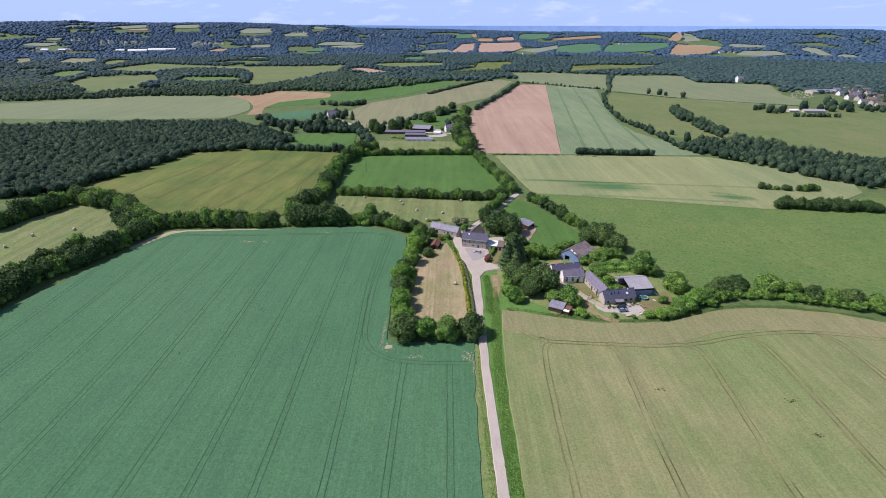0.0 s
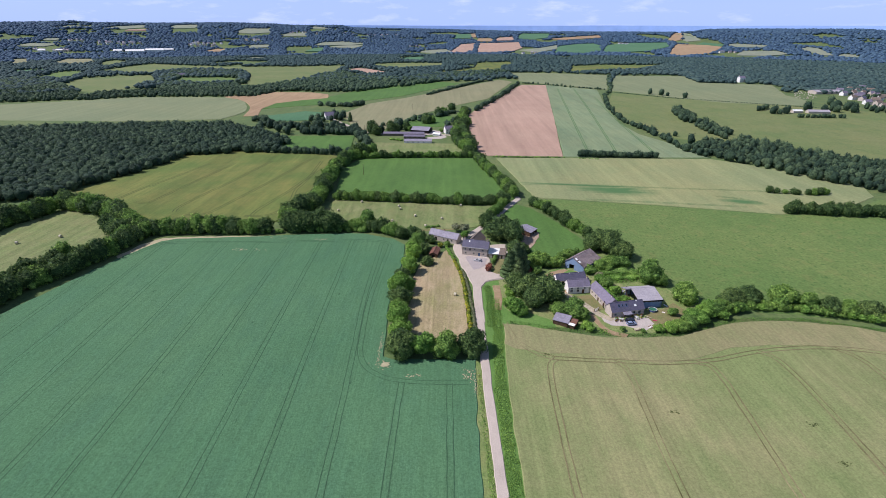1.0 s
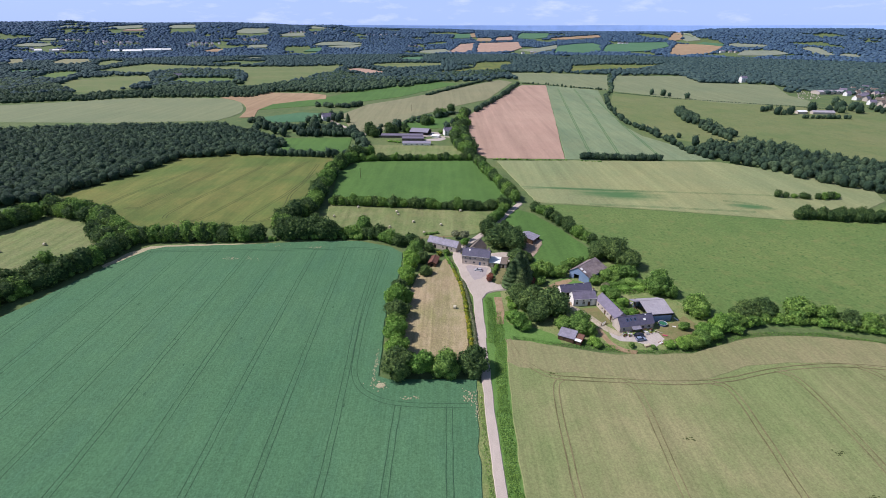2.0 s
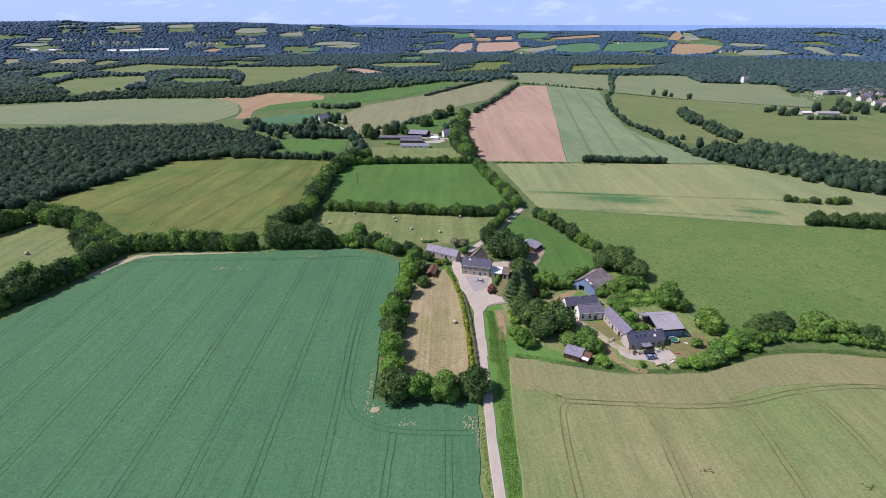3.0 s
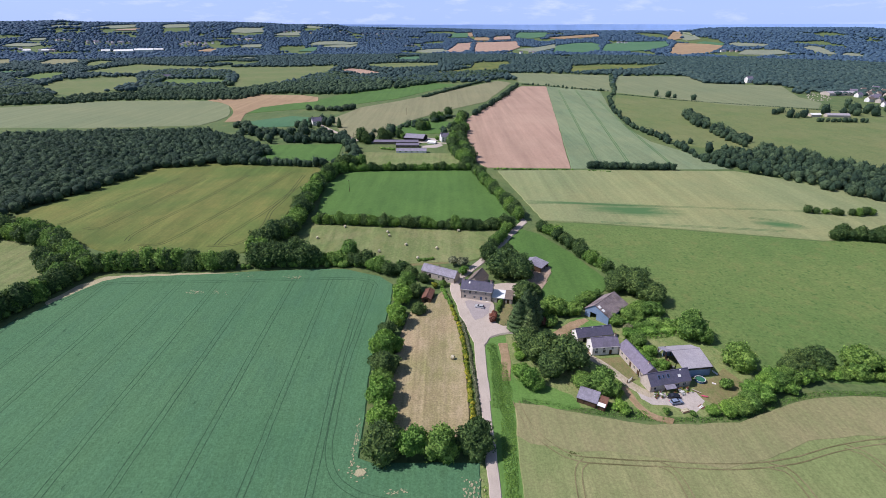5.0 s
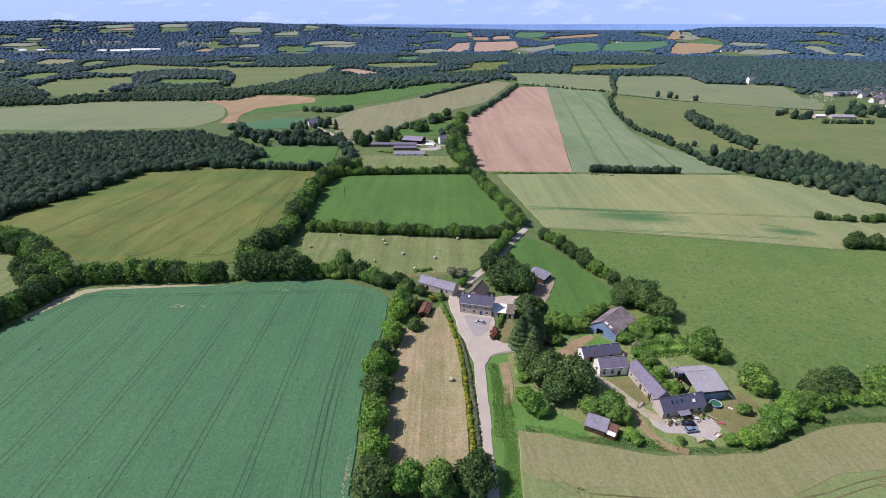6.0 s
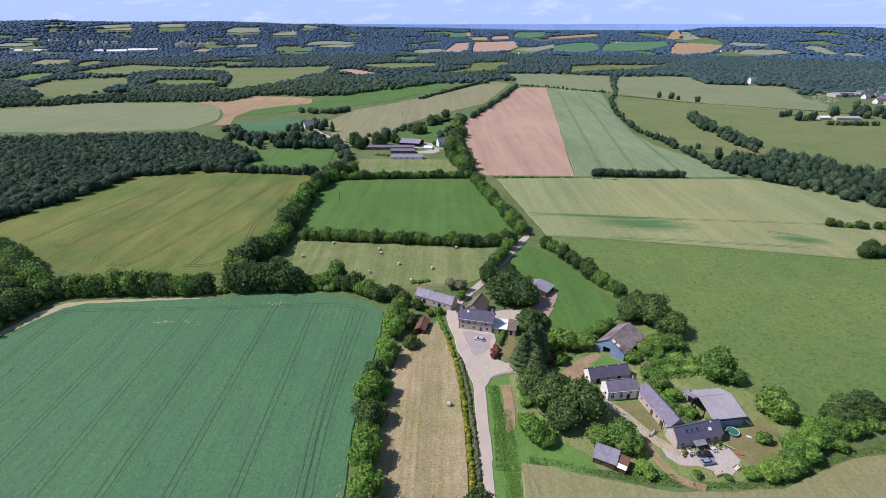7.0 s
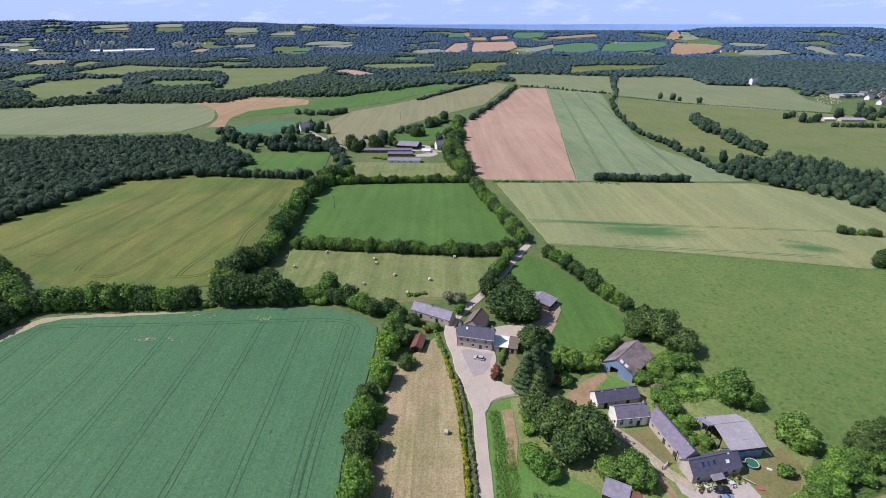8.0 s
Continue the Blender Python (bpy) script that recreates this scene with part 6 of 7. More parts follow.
building("long_barn", "long low stone outbuilding with a blue-grey roof", "barn", (1.5, 293.4), (17.3, 284.6), 5.5, 3.0, 5.5, stone, sheet_grey, over=0.2, holes=[(9.2, 1.0, 0.9, 1.0), (14.4, 1.0, 0.9, 1.1)], doors=[(4.0, 1.4, 2.1), (11.6, 1.3, 2.1)], chimneys=[(8.2, 0.6, 0.6)], seed=6, door_mat=dark_inside)
building("timber_shed", "small timber shed with a rusty brown roof", "shed", (2.6, 267.6), (6.6, 266.8), 8.2, 2.2, 3.2, timber, tin_rust, across=True, over=0.25, doors=[(1.2, 1.6, 1.9)], seed=7, rows=2, door_mat=dark_inside)
building("open_shed", "open-sided shed with a grey sheet roof", "shed", (60.0, 295.5), (64.8, 302.0), 10.0, 2.8, 3.9, timber, sheet_grey, ridge_at=0.7, over=0.3, open_front=True, seed=8)
terrace = new("terrace_slab")
terrace.matrix_basis = Matrix.Translation((20, 271.2, 0.1)) @ Matrix.Rotation(math.atan2(-3.4, 13.2), 4, "Z")
for i in range(9):
    box_part("paving_slab", (5.0 + i * 0.95, 5.93 + i * 0.95, -1.6, -0.1, 0.0, 0.32), render_white, terrace, bevel=0.02)
tagged(terrace, "pale paved terrace along the farmhouse front", "terrace")
# second farm
building("white_house", "white rendered farmhouse with a slate roof", "house", (67, 229.2), (77, 230.4), 5.8, 3.5, 5.9, render_white, slate, over=0.2, holes=[(1.0, 0.9, 1.1, 1.2), (4.0, 0.9, 1.1, 1.2), (1.2, 2.35, 0.8, 0.8), (4.0, 2.35, 0.8, 0.8), (7.2, 2.35, 0.8, 0.8)], doors=[(6.4, 1.2, 2.1)], chimneys=[(9.0, 0.6, 0.9)], seed=9, gutter=paint_white)
building("back_house", "low stone outbuilding with a dark slate roof", "outbuilding", (63.6, 237.2), (77.8, 239.8), 5.6, 2.4, 4.7, stone, slate_dark, over=0.2, holes=[(6.0, 1.0, 0.9, 0.9)], doors=[(2.2, 1.3, 2.0), (9.8, 1.3, 2.0)], skylights=[(2.0, 0.9, 0.4, 0.3, white_sheet), (6.5, 0.9, 0.4, 0.3, white_sheet), (11.0, 0.9, 0.4, 0.3, white_sheet)], seed=10, door_mat=dark_inside, gable_wall=render_white)
building("long_house", "long low farm range with a slate roof", "outbuilding", (76.9, 231.2), (80.4, 214.6), 5.6, 2.9, 5.4, stone, slate, over=0.2, holes=[(2.5, 1.0, 0.9, 1.1), (5.6, 1.0, 0.9, 1.1), (10.6, 1.0, 0.9, 1.1)], doors=[(8.0, 1.2, 2.1), (12.8, 1.2, 2.1)], chimneys=[(14.2, 0.5, 0.5)], seed=11, cols=7)
end_house = building("end_house", "stone cottage with dark slate roof and skylights", "house", (80.6, 208.9), (95.2, 212.2), 5.8, 2.8, 5.6, stone, slate_dark, over=0.2, holes=[(1.2, 0.9, 1.0, 1.2), (9.6, 0.9, 1.2, 1.2), (12.2, 0.9, 1.2, 1.2)], doors=[(5.6, 1.3, 2.1)],
                     skylights=[(3.2, 0.42, 0.9, 1.3, paint_blue), (4.9, 0.46, 0.7, 1.1, paint_blue), (6.6, 0.42, 0.9, 1.3, paint_blue), (10.6, 0.35, 1.0, 0.9, white_sheet), (11.8, 0.86, 0.5, 0.4, white_sheet)], seed=12, cols=7)
bm = bmesh.new()
slab(bm, ((4.6, -1.9, 2.1), (8.4, -1.9, 2.1), (8.4, -0.25, 2.6), (4.6, -0.25, 2.6)), 0.08)
porch = part("porch_roof", bm, sheet_grey, end_house, "grey sheet porch roof")
for x in (4.7, 8.2):
    box_part("porch_post", (x, x + 0.12, -1.85, -1.73, -0.1, 2.05), timber, porch)
bm = bmesh.new()
bmesh.ops.create_cone(bm, cap_ends=True, segments=8, radius1=0.16, radius2=0.14, depth=3.4, matrix=Matrix.Translation((79.4, 216.6, 3.4 - 1.2)))
tagged(part("flue_pipe", bm, rubber, None), "tall dark metal flue pipe beside the house", "pipe")
barn = building("cattle_barn", "steel barn with a pale sheet roof and blue cladding", "barn", (94.4, 216.7), (104.8, 218.1), 12.4, 3.9, 5.7, blue_sheet, sheet_pale, ridge_at=0.64, over=0.3, open_left=True, seed=13, rows=3, cols=6)
box_part("fascia", (-0.3, 10.8, -0.4, -0.3, 3.2, 3.82), car_dark, barn, "dark fascia under the eave")
bm = bmesh.new()
slab(bm, ((-1.7, 8.0, 5.5), (7.2, 8.0, 5.5), (7.2, 13.4, 3.55), (-1.7, 13.4, 3.55)), 0.35)
part("back_roof", bm, sheet_grey, barn, "darker grey sheet roof over the back bay")
for post_x, post_y in ((-1.5, 8.4), (-1.5, 13.0), (7.0, 13.0)):
    box_part("post", (post_x - 0.1, post_x + 0.1, post_y - 0.1, post_y + 0.1, 0.0, 5.3 - (post_y - 8.0) * 0.36), timber, barn)
hangar = building("hangar", "old farm hangar with blue front and brown roof", "barn", (71.6, 257.2), (79.0, 249.6), 15.5, 3.6, 6.6, blue_sheet, fibre_brown, across=True, ridge_at=0.38, over=0.4, doors=[(2.4, 2.8, 2.7)], seed=14, rows=4, cols=8, leaf=False)
for i, (u, v) in enumerate(((0.08, 0.05), (0.36, 0.05))):
    k, r = 4.03, 6.58
    x = k + 0.5 + u * r
    z = 6.6 - 3.0 * (x - k) / r + 0.2
    bm = bmesh.new()
    slab(bm, ((x, 0.1, z), (x + 1.2, 0.1, z - 0.547), (x + 1.2, 1.5, z - 0.547), (x, 1.5, z)), 0.03)
    part("roof_light", bm, white_sheet, hangar, "pale translucent roof sheet")
building("garden_shed", "small shed with a grey sheet roof", "shed", (55.2, 204.6), (60.6, 201.7), 5.2, 2.0, 2.9, timber, sheet_grey, ridge_at=0.9, over=0.25, doors=[(2.0, 1.2, 1.8)], seed=15, rows=2)
building("lean_to", "lean-to with rusty red and white sheets", "shed", (61.0, 201.4), (63.0, 200.2), 4.4, 1.7, 2.3, timber, tin_rust, ridge_at=0.95, over=0.15, seed=16, rows=2, cols=2)
bm = bmesh.new()
slab(bm, ((60.6, 201.2, 1.95), (62.7, 199.9, 1.95), (63.5, 201.2, 2.16), (61.4, 202.5, 2.16)), 0.05)
tagged(part("white_sheet", bm, white_sheet, None), "white metal sheet lying on the lean-to roof", "sheet")

# farm beyond the grass field
building("poultry_shed", "long low farm shed with a dark roof", "shed", (-59, 585.5), (-13.5, 585), 7, 2.4, 3.8, stone_dark, slate, over=0.3, seed=21, holes=[(5 + 8 * i, 1.0, 1.6, 0.9) for i in range(5)])
building("poultry_shed", "low farm shed with a dark slate roof", "shed", (-35, 570.5), (-12, 570), 6.5, 2.4, 3.8, stone_dark, slate, over=0.3, seed=22, holes=[(3 + 5.5 * i, 1.0, 1.6, 0.9) for i in range(4)])
building("poultry_shed", "long low farm shed with a grey roof", "shed", (-32.6, 546), (-4, 545.5), 7.5, 2.4, 4.0, render_white, sheet_grey, over=0.3, seed=23, holes=[(3 + 5.5 * i, 1.0, 1.6, 0.9) for i in range(4)])
building("farm_hangar", "wide farm hangar with a mauve-grey roof", "barn", (-29, 602.5), (-9, 597), 16, 3.4, 6.2, dark_inside, sheet_grey, over=0.4, seed=24)
building("white_house", "white two-storey farmhouse with slate roof", "house", (10.7, 597), (19, 600), 7, 5.0, 8.2, render_white, slate, seed=25, chimneys=[(0.2, 0.7, 1.0), (8.8, 0.7, 1.0)], holes=[(1.5, 3.0, 1, 1.2), (6.5, 3.0, 1, 1.2), (1.5, 0.9, 1, 1.2), (6.5, 0.9, 1, 1.2)], doors=[(4.4, 1.2, 2.1)])
building("polytunnel", "small pale garden tunnel", "greenhouse", (-4, 588), (4, 585), 5, 1.6, 3.0, white_sheet, white_sheet, seed=26)
building("white_house", "white country house with slate roof", "house", (-146, 688), (-134, 694), 8, 5.0, 9.0, render_white, slate, seed=27, chimneys=[(0.2, 0.7, 1.0), (10.6, 0.7, 1.0)], holes=[(1.8, 3.0, 1, 1.2), (8.5, 3.0, 1, 1.2), (1.8, 0.9, 1, 1.2), (8.5, 0.9, 1, 1.2)], doors=[(5.6, 1.2, 2.1)])
building("white_shed", "low white farm shed", "shed", (-150, 596), (-136, 597), 6, 2.4, 3.6, white_sheet, sheet_pale, seed=28)
# hamlet and village on the east side
building("white_barn", "barn with a bright white end roof", "barn", (503, 750), (516, 750), 8, 3, 4.6, stone, white_sheet, seed=31)
building("farm_range", "long low farm building with grey roof", "barn", (522, 747), (550, 744), 9, 3, 5, stone, sheet_pale, seed=32)
building("factory_shed", "long village factory shed with a pinkish roof", "factory", (684, 969), (734, 972), 22, 4, 6.5, stone, sheet_pale, seed=33, cols=12)
building("manor_house", "tall white house at the edge of a wood", "house", (657, 1176), (671, 1180), 9, 9.5, 13.0, render_white, slate, seed=34, chimneys=[(0.3, 0.8, 1.4)], holes=[(2 + 4.5 * i, 1.2 + 3.4 * j, 1.1, 1.6) for i in range(3) for j in range(2)])
building("dark_farm", "isolated farmhouse with dark slate roof among trees", "house", (-634, 1272), (-616, 1276), 9, 4.5, 9.0, render_white, slate_dark, seed=35, chimneys=[(0.3, 0.8, 1.2)], holes=[(3, 1.2, 1.1, 1.4), (12, 1.2, 1.1, 1.4)])
house_rng = random.Random(77)
VILLAGE = [(717, 947), (746, 962), (764, 962), (766, 947), (692, 892), (699, 878), (703, 866), (672, 838), (680, 824), (780, 1019), (819, 1045), (730, 930), (712, 915), (748, 905), (728, 880), (755, 925), (775, 990), (742, 1000), (800, 1000), (668, 800), (690, 806)]
for i, (x, y) in enumerate(VILLAGE):
    t, w = house_rng.uniform(-0.5, 0.5), house_rng.uniform(9, 14)
    wall_ = house_rng.choice([render_white, stone, stone])
    building("village_house", "white village house with grey slate roof" if wall_ is render_white else "stone village house with grey slate roof", "house", (x, y), (x + w * math.cos(t), y + w * math.sin(t)), 8, 4.2, 7.6, wall_, house_rng.choice([slate, slate_dark, slate_worn]), seed=40 + i, chimneys=[(0.3, 0.7, 1.0)], holes=[(2, 2.4, 1, 1.2), (w - 4, 2.4, 1, 1.2)], rows=2, cols=2)
# allotment frames west of the village
bm = bmesh.new()
for r in range(11):
    for k in range(7):
        if house_rng.random() < 0.6:
            x, y = 604 + r * 4.0 + k * 11 + house_rng.uniform(-1, 1), 912 + k * 15 + house_rng.uniform(-2, 2)
            box(bm, x - 0.3, x + 0.3, y - house_rng.uniform(0.5, 2), y + 1, 0.0, house_rng.uniform(0.8, 1.5))
tagged(link_bm("allotment_rows", bm, stone), "pale netted rows of an allotment", "garden", kind="stuff")


def far_house(x, y, w, d, h, mat, roof, turn, label, name="distant_house"):
    """A house far off: walls and gabled roof only."""
    root = new(name)
    root.matrix_basis = Matrix.Translation((x, y, float(relief(x, y)) + 2.0)) @ Matrix.Rotation(turn, 4, "Z")
    box_part("wall", (-w / 2, w / 2, -d / 2, d / 2, -6, h), mat, root)
    bm = bmesh.new()
    v = [bm.verts.new(p) for p in ((-w / 2 - .4, -d / 2 - .4, h), (w / 2 + .4, -d / 2 - .4, h), (w / 2 + .4, d / 2 + .4, h), (-w / 2 - .4, d / 2 + .4, h), (-w / 2, 0, h + min(d * 0.36, 5)), (w / 2, 0, h + min(d * 0.36, 5)))]
    for q in ((0, 1, 5, 4), (2, 3, 4, 5), (1, 2, 5), (3, 0, 4), (3, 2, 1, 0)):
        bm.faces.new([v[k] for k in q])
    part("roof", bm, roof, root)
    return tagged(root, label, "house", "scattered distant houses")


hr = random.Random(5)
for cx, cy, n, sx, sy in ((-1589, 2578, 12, 80, 40), (-1204, 2664, 16, 75, 70), (-1638, 2241, 10, 70, 25), (-1035, 2930, 5, 60, 20), (-1506, 2618, 4, 30, 20), (1010, 2970, 7, 70, 20), (384, 2400, 5, 35, 20), (1245, 2361, 6, 30, 20), (-1739, 2587, 4, 60, 20), (-180, 2822, 3, 60, 30), (-880, 3400, 6, 120, 120), (-300, 3500, 5, 160, 60), (-560, 3500, 5, 120, 60)):
    for i in range(n):
        far_house(cx + hr.uniform(-1, 1) * sx, cy + hr.uniform(-1, 1) * sy, hr.uniform(8, 13), hr.uniform(7, 9), hr.uniform(4, 6), hr.choice([render_white, stone]), hr.choice([slate, slate, sheet_pale]), hr.uniform(-0.6, 0.6), "small pale house among distant trees")
for x, y, w, d, h, mat in ((-1325, 2300, 70, 60, 5, white_sheet), (-1268, 2352, 70, 60, 6, white_sheet), (-1400, 2300, 32, 24, 3, white_sheet), (-1236, 2400, 46, 20, 3, sheet_pale), (-1660, 2212, 26, 20, 3, white_sheet), (-1600, 2235, 30, 20, 3, sheet_pale)):
    far_house(x, y, w, d, h, mat, white_sheet, 0.45, "large white warehouse in the far valley", "warehouse")

# ---- tree cover of the far country, thinned so that the camera sees its houses ----
far_cover("far_woods", 1180, 2300, 13.0, 1.22, leaf_far_hazy, "far patchwork of woods and thick hedges", 51, -0.42)
far_cover("distant_woods", 2260, 3400, 17.0, 1.6, leaf_distant_hazy, "distant woods on low hills, tinted with painted blue haze", 52, -0.34)
far_cover("hill_woods", 3380, 4800, 23.0, 2.15, leaf_distant_hazy, "woods on the far hills, tinted with painted blue haze", 53, -0.3)


# ---- vehicles and yard things ----
def car(x, y, turn, paint, label):
    """A hatchback: body, glasshouse, roof, wheels with rims, lamps."""
    root = new("car")
    root.matrix_basis = Matrix.Translation((x, y, 0.24)) @ Matrix.Rotation(radians(turn), 4, "Z")
    tagged(root, label, "car", "parked cars")

    def hull(name, prof, half, mat, parent, taper=0.0):
        bm = bmesh.new()
        lo = min(p[1] for p in prof)
        hi = max(p[1] for p in prof)
        w = lambda z: half - taper * (z - lo) / max(hi - lo, 0.01)
        l = [bm.verts.new((px, w(pz), pz)) for px, pz in prof]
        r = [bm.verts.new((px, -w(pz), pz)) for px, pz in prof]
        bm.faces.new(l)
        bm.faces.new(r[::-1])
        for i in range(len(prof)):
            j = (i + 1) % len(prof)
            bm.faces.new((l[i], r[i], r[j], l[j]))
        bmesh.ops.bevel(bm, geom=bm.edges[:], offset=0.05, segments=1, affect="EDGES")
        return part(name, bm, mat, parent)
    body = hull("body", [(-2.05, 0.3), (-2.1, 0.65), (-2.0, 0.92), (-1.0, 0.96), (0.95, 0.95), (1.85, 0.82), (2.08, 0.6), (2.05, 0.3)], 0.86, paint, root)
    hull("windows", [(-1.85, 0.93), (-1.55, 1.36), (0.2, 1.38), (1.0, 0.93)], 0.8, glass, root, 0.16)
    hull("roof", [(-1.6, 1.33), (-1.4, 1.46), (0.05, 1.46), (0.28, 1.34)], 0.68, paint, root)
    for wx in (-1.3, 1.3):
        for wy in (-0.8, 0.8):
            bm = bmesh.new()
            m = Matrix.Translation((wx, wy, 0.31)) @ Matrix.Rotation(math.pi / 2, 4, "X")
            bmesh.ops.create_cone(bm, cap_ends=True, segments=14, radius1=0.31, radius2=0.31, depth=0.2, matrix=m)
            wheel = part("wheel", bm, rubber, root)
            bm = bmesh.new()
            bmesh.ops.create_cone(bm, cap_ends=True, segments=10, radius1=0.19, radius2=0.17, depth=0.23, matrix=m)
            part("rim", bm, car_silver, wheel)
    for wy in (-0.62, 0.62):
        box_part("headlight", (1.98, 2.1, wy - 0.16, wy + 0.16, 0.6, 0.74), paint_white, body)
        box_part("tail_light", (-2.12, -2.02, wy - 0.14, wy + 0.14, 0.66, 0.82), pink_plastic, body)


car(87.3, 206.6, 172, car_dark, "dark estate car parked on the gravel yard")
car(87.2, 204.0, 10, car_silver, "silver-blue hatchback parked on the gravel yard")
car(27.8, 263.0, 160, car_white, "white car parked in front of the farmhouse")


def bale(x, y, turn, group, size=0.75, label="round straw bale lying on mown grass"):
    root = new("hay_bale")
    root.matrix_basis = Matrix.Translation((x, y, 0.36 + size)) @ Matrix.Rotation(radians(turn), 4, "Z")
    bm = bmesh.new()
    bmesh.ops.create_cone(bm, cap_ends=True, segments=22, radius1=size, radius2=size, depth=1.25, matrix=Matrix.Rotation(math.pi / 2, 4, "X"))
    for v in bm.verts:
        v.co *= 1 + 0.05 * noise.noise(v.co * 3 + Vector((x, y, 0)))
    bmesh.ops.bevel(bm, geom=[e for e in bm.edges if abs(e.verts[0].co.y - e.verts[1].co.y) < 0.2], offset=0.08, segments=2, affect="EDGES")
    part("straw_roll", bm, straw, root)
    for y_ in (-0.3, 0.0, 0.3):
        bm = bmesh.new()
        bmesh.ops.create_cone(bm, cap_ends=False, segments=22, radius1=size + 0.02, radius2=size + 0.02, depth=0.05, matrix=Matrix.Translation((0, y_, 0)) @ Matrix.Rotation(math.pi / 2, 4, "X"))
        part("netting", bm, paint_white, root)
    return tagged(root, label, "bale", group)


bale(15.5, 227, 70, "")
for i, (x, y) in enumerate(((-59.5, 338), (-20.5, 347), (-19, 342), (-8.5, 328.8), (-22.3, 319.8), (8.7, 324), (-1.2, 311.4), (21.2, 349), (-47, 355.5))):
    bale(x, y, 20 + i * 37, "bales on the hay meadow", 0.72)
for i, (x, y) in enumerate(((-196.4, 312.1), (-210.4, 292.3), (-228.2, 282.8), (-230.6, 266.3), (-195.3, 272.2))):
    bale(x, y, 50 + i * 31, "bales on the western meadow", 0.85)

# round pool
pool = new("paddling_pool")
pool.matrix_basis = pose(100, 215, 0.24)
tagged(pool, "round above-ground pool with green water", "pool")
bm = bmesh.new()
bmesh.ops.create_cone(bm, cap_ends=False, segments=28, radius1=1.65, radius2=1.6, depth=0.8, matrix=Matrix.Translation((0, 0, 0.4)))
part("liner", bm, paint_blue, pool)
bm = bmesh.new()
bmesh.ops.create_cone(bm, cap_ends=True, segments=28, radius1=1.6, radius2=1.6, depth=0.55, matrix=Matrix.Translation((0, 0, 0.29)))
part("water", bm, water_green, pool)
bm = bmesh.new()
for i in range(28):
    a0, a1 = i * 2 * math.pi / 28, (i + 1) * 2 * math.pi / 28
    v = [bm.verts.new((math.cos(a) * r, math.sin(a) * r, z)) for a, r, z in ((a0, 1.58, 0.8), (a1, 1.58, 0.8), (a1, 1.8, 0.84), (a0, 1.8, 0.84))]
    bm.faces.new(v)
bmesh.ops.remove_doubles(bm, verts=bm.verts, dist=0.001)
part("rim", bm, paint_white, pool, "pale rim of the pool")


def kayak(x, y, turn, size, mat, label, name="kayak"):
    bm = bmesh.new()
    bmesh.ops.create_uvsphere(bm, u_segments=12, v_segments=8, radius=1.0, matrix=Matrix.Diagonal((size, size * 0.24, 0.24, 1)))
    ob = part(name, bm, mat, None)
    ob.matrix_basis = pose(x, y, 0.45, 0, 0, turn)
    return tagged(ob, label, "boat")


kayak(97.8, 207.0, -20, 1.1, pink_plastic, "pink plastic tub lying on the gravel", "plastic_tub")
clutter = random.Random(9)
# pots, crates and garden furniture along the cottage front and in the barn
for i in range(58):
    u = clutter.uniform(0.5, 14.5)
    if 4.2 < u < 8.8 and clutter.random() < 0.7:
        continue
    x, y = 80.6 + u * 0.975 + clutter.uniform(0, 0.3), 208.9 + u * 0.22 - clutter.uniform(0.6, 3.3)
    s = clutter.uniform(0.25, 0.5)
    root = new("flower_pot")
    root.matrix_basis = pose(x, y, 0.26, 0, 0, clutter.uniform(0, 90))
    bm = bmesh.new()
    bmesh.ops.create_cone(bm, cap_ends=True, segments=10, radius1=s * 0.6, radius2=s * 0.85, depth=s, matrix=Matrix.Translation((0, 0, s / 2)))
    part("pot", bm, clutter.choice([brick_red, paint_white, stone, render_white]), root)
    v, f = crown_arrays(i + 500, s * 1.1, s, s * 2.2, 3, 30, 0.22, 1)
    o = new("plant", mesh_arrays("plant", v, f, clutter.choice([leaf_lime, leaf_red, leaf_yellow, leaf_ash])))
    o.parent = root
    tagged(root, "potted plant beside the cottage wall", "pot", "pots along the cottage")


def table_set(x, y, turn, mat):
    t = new("garden_table")
    t.matrix_basis = pose(x, y, 0.26, 0, 0, turn)
    box_part("tabletop", (-0.8, 0.8, -0.45, 0.45, 0.7, 0.75), mat, t, bevel=0.02)
    for lx in (-0.7, 0.65):
        for ly in (-0.38, 0.33):
            box_part("leg", (lx, lx + 0.06, ly, ly + 0.06, 0, 0.7), mat, t)
    tagged(t, "pale garden table standing on gravel", "table")
    for k, (cx, cy, ct) in enumerate(((-0.4, -0.8, 180), (0.4, -0.8, 180), (-0.4, 0.8, 0), (0.4, 0.8, 0))):
        c = new("garden_chair")
        c.matrix_basis = pose(x, y, 0.26, 0, 0, turn) @ pose(cx, cy, 0, 0, 0, ct)
        box_part("seat", (-0.24, 0.24, -0.24, 0.24, 0.4, 0.45), mat, c)
        box_part("backrest", (-0.24, 0.24, 0.2, 0.25, 0.452, 0.9), mat, c)
        for lx in (-0.22, 0.17):
            for ly in (-0.22, 0.17):
                box_part("leg", (lx, lx + 0.05, ly, ly + 0.05, 0, 0.398), mat, c)
        tagged(c, "white plastic garden chair on gravel", "chair", "garden chairs")


table_set(91.0, 208.6, 12, paint_white)
table_set(84.0, 207.6, 12, paint_white)


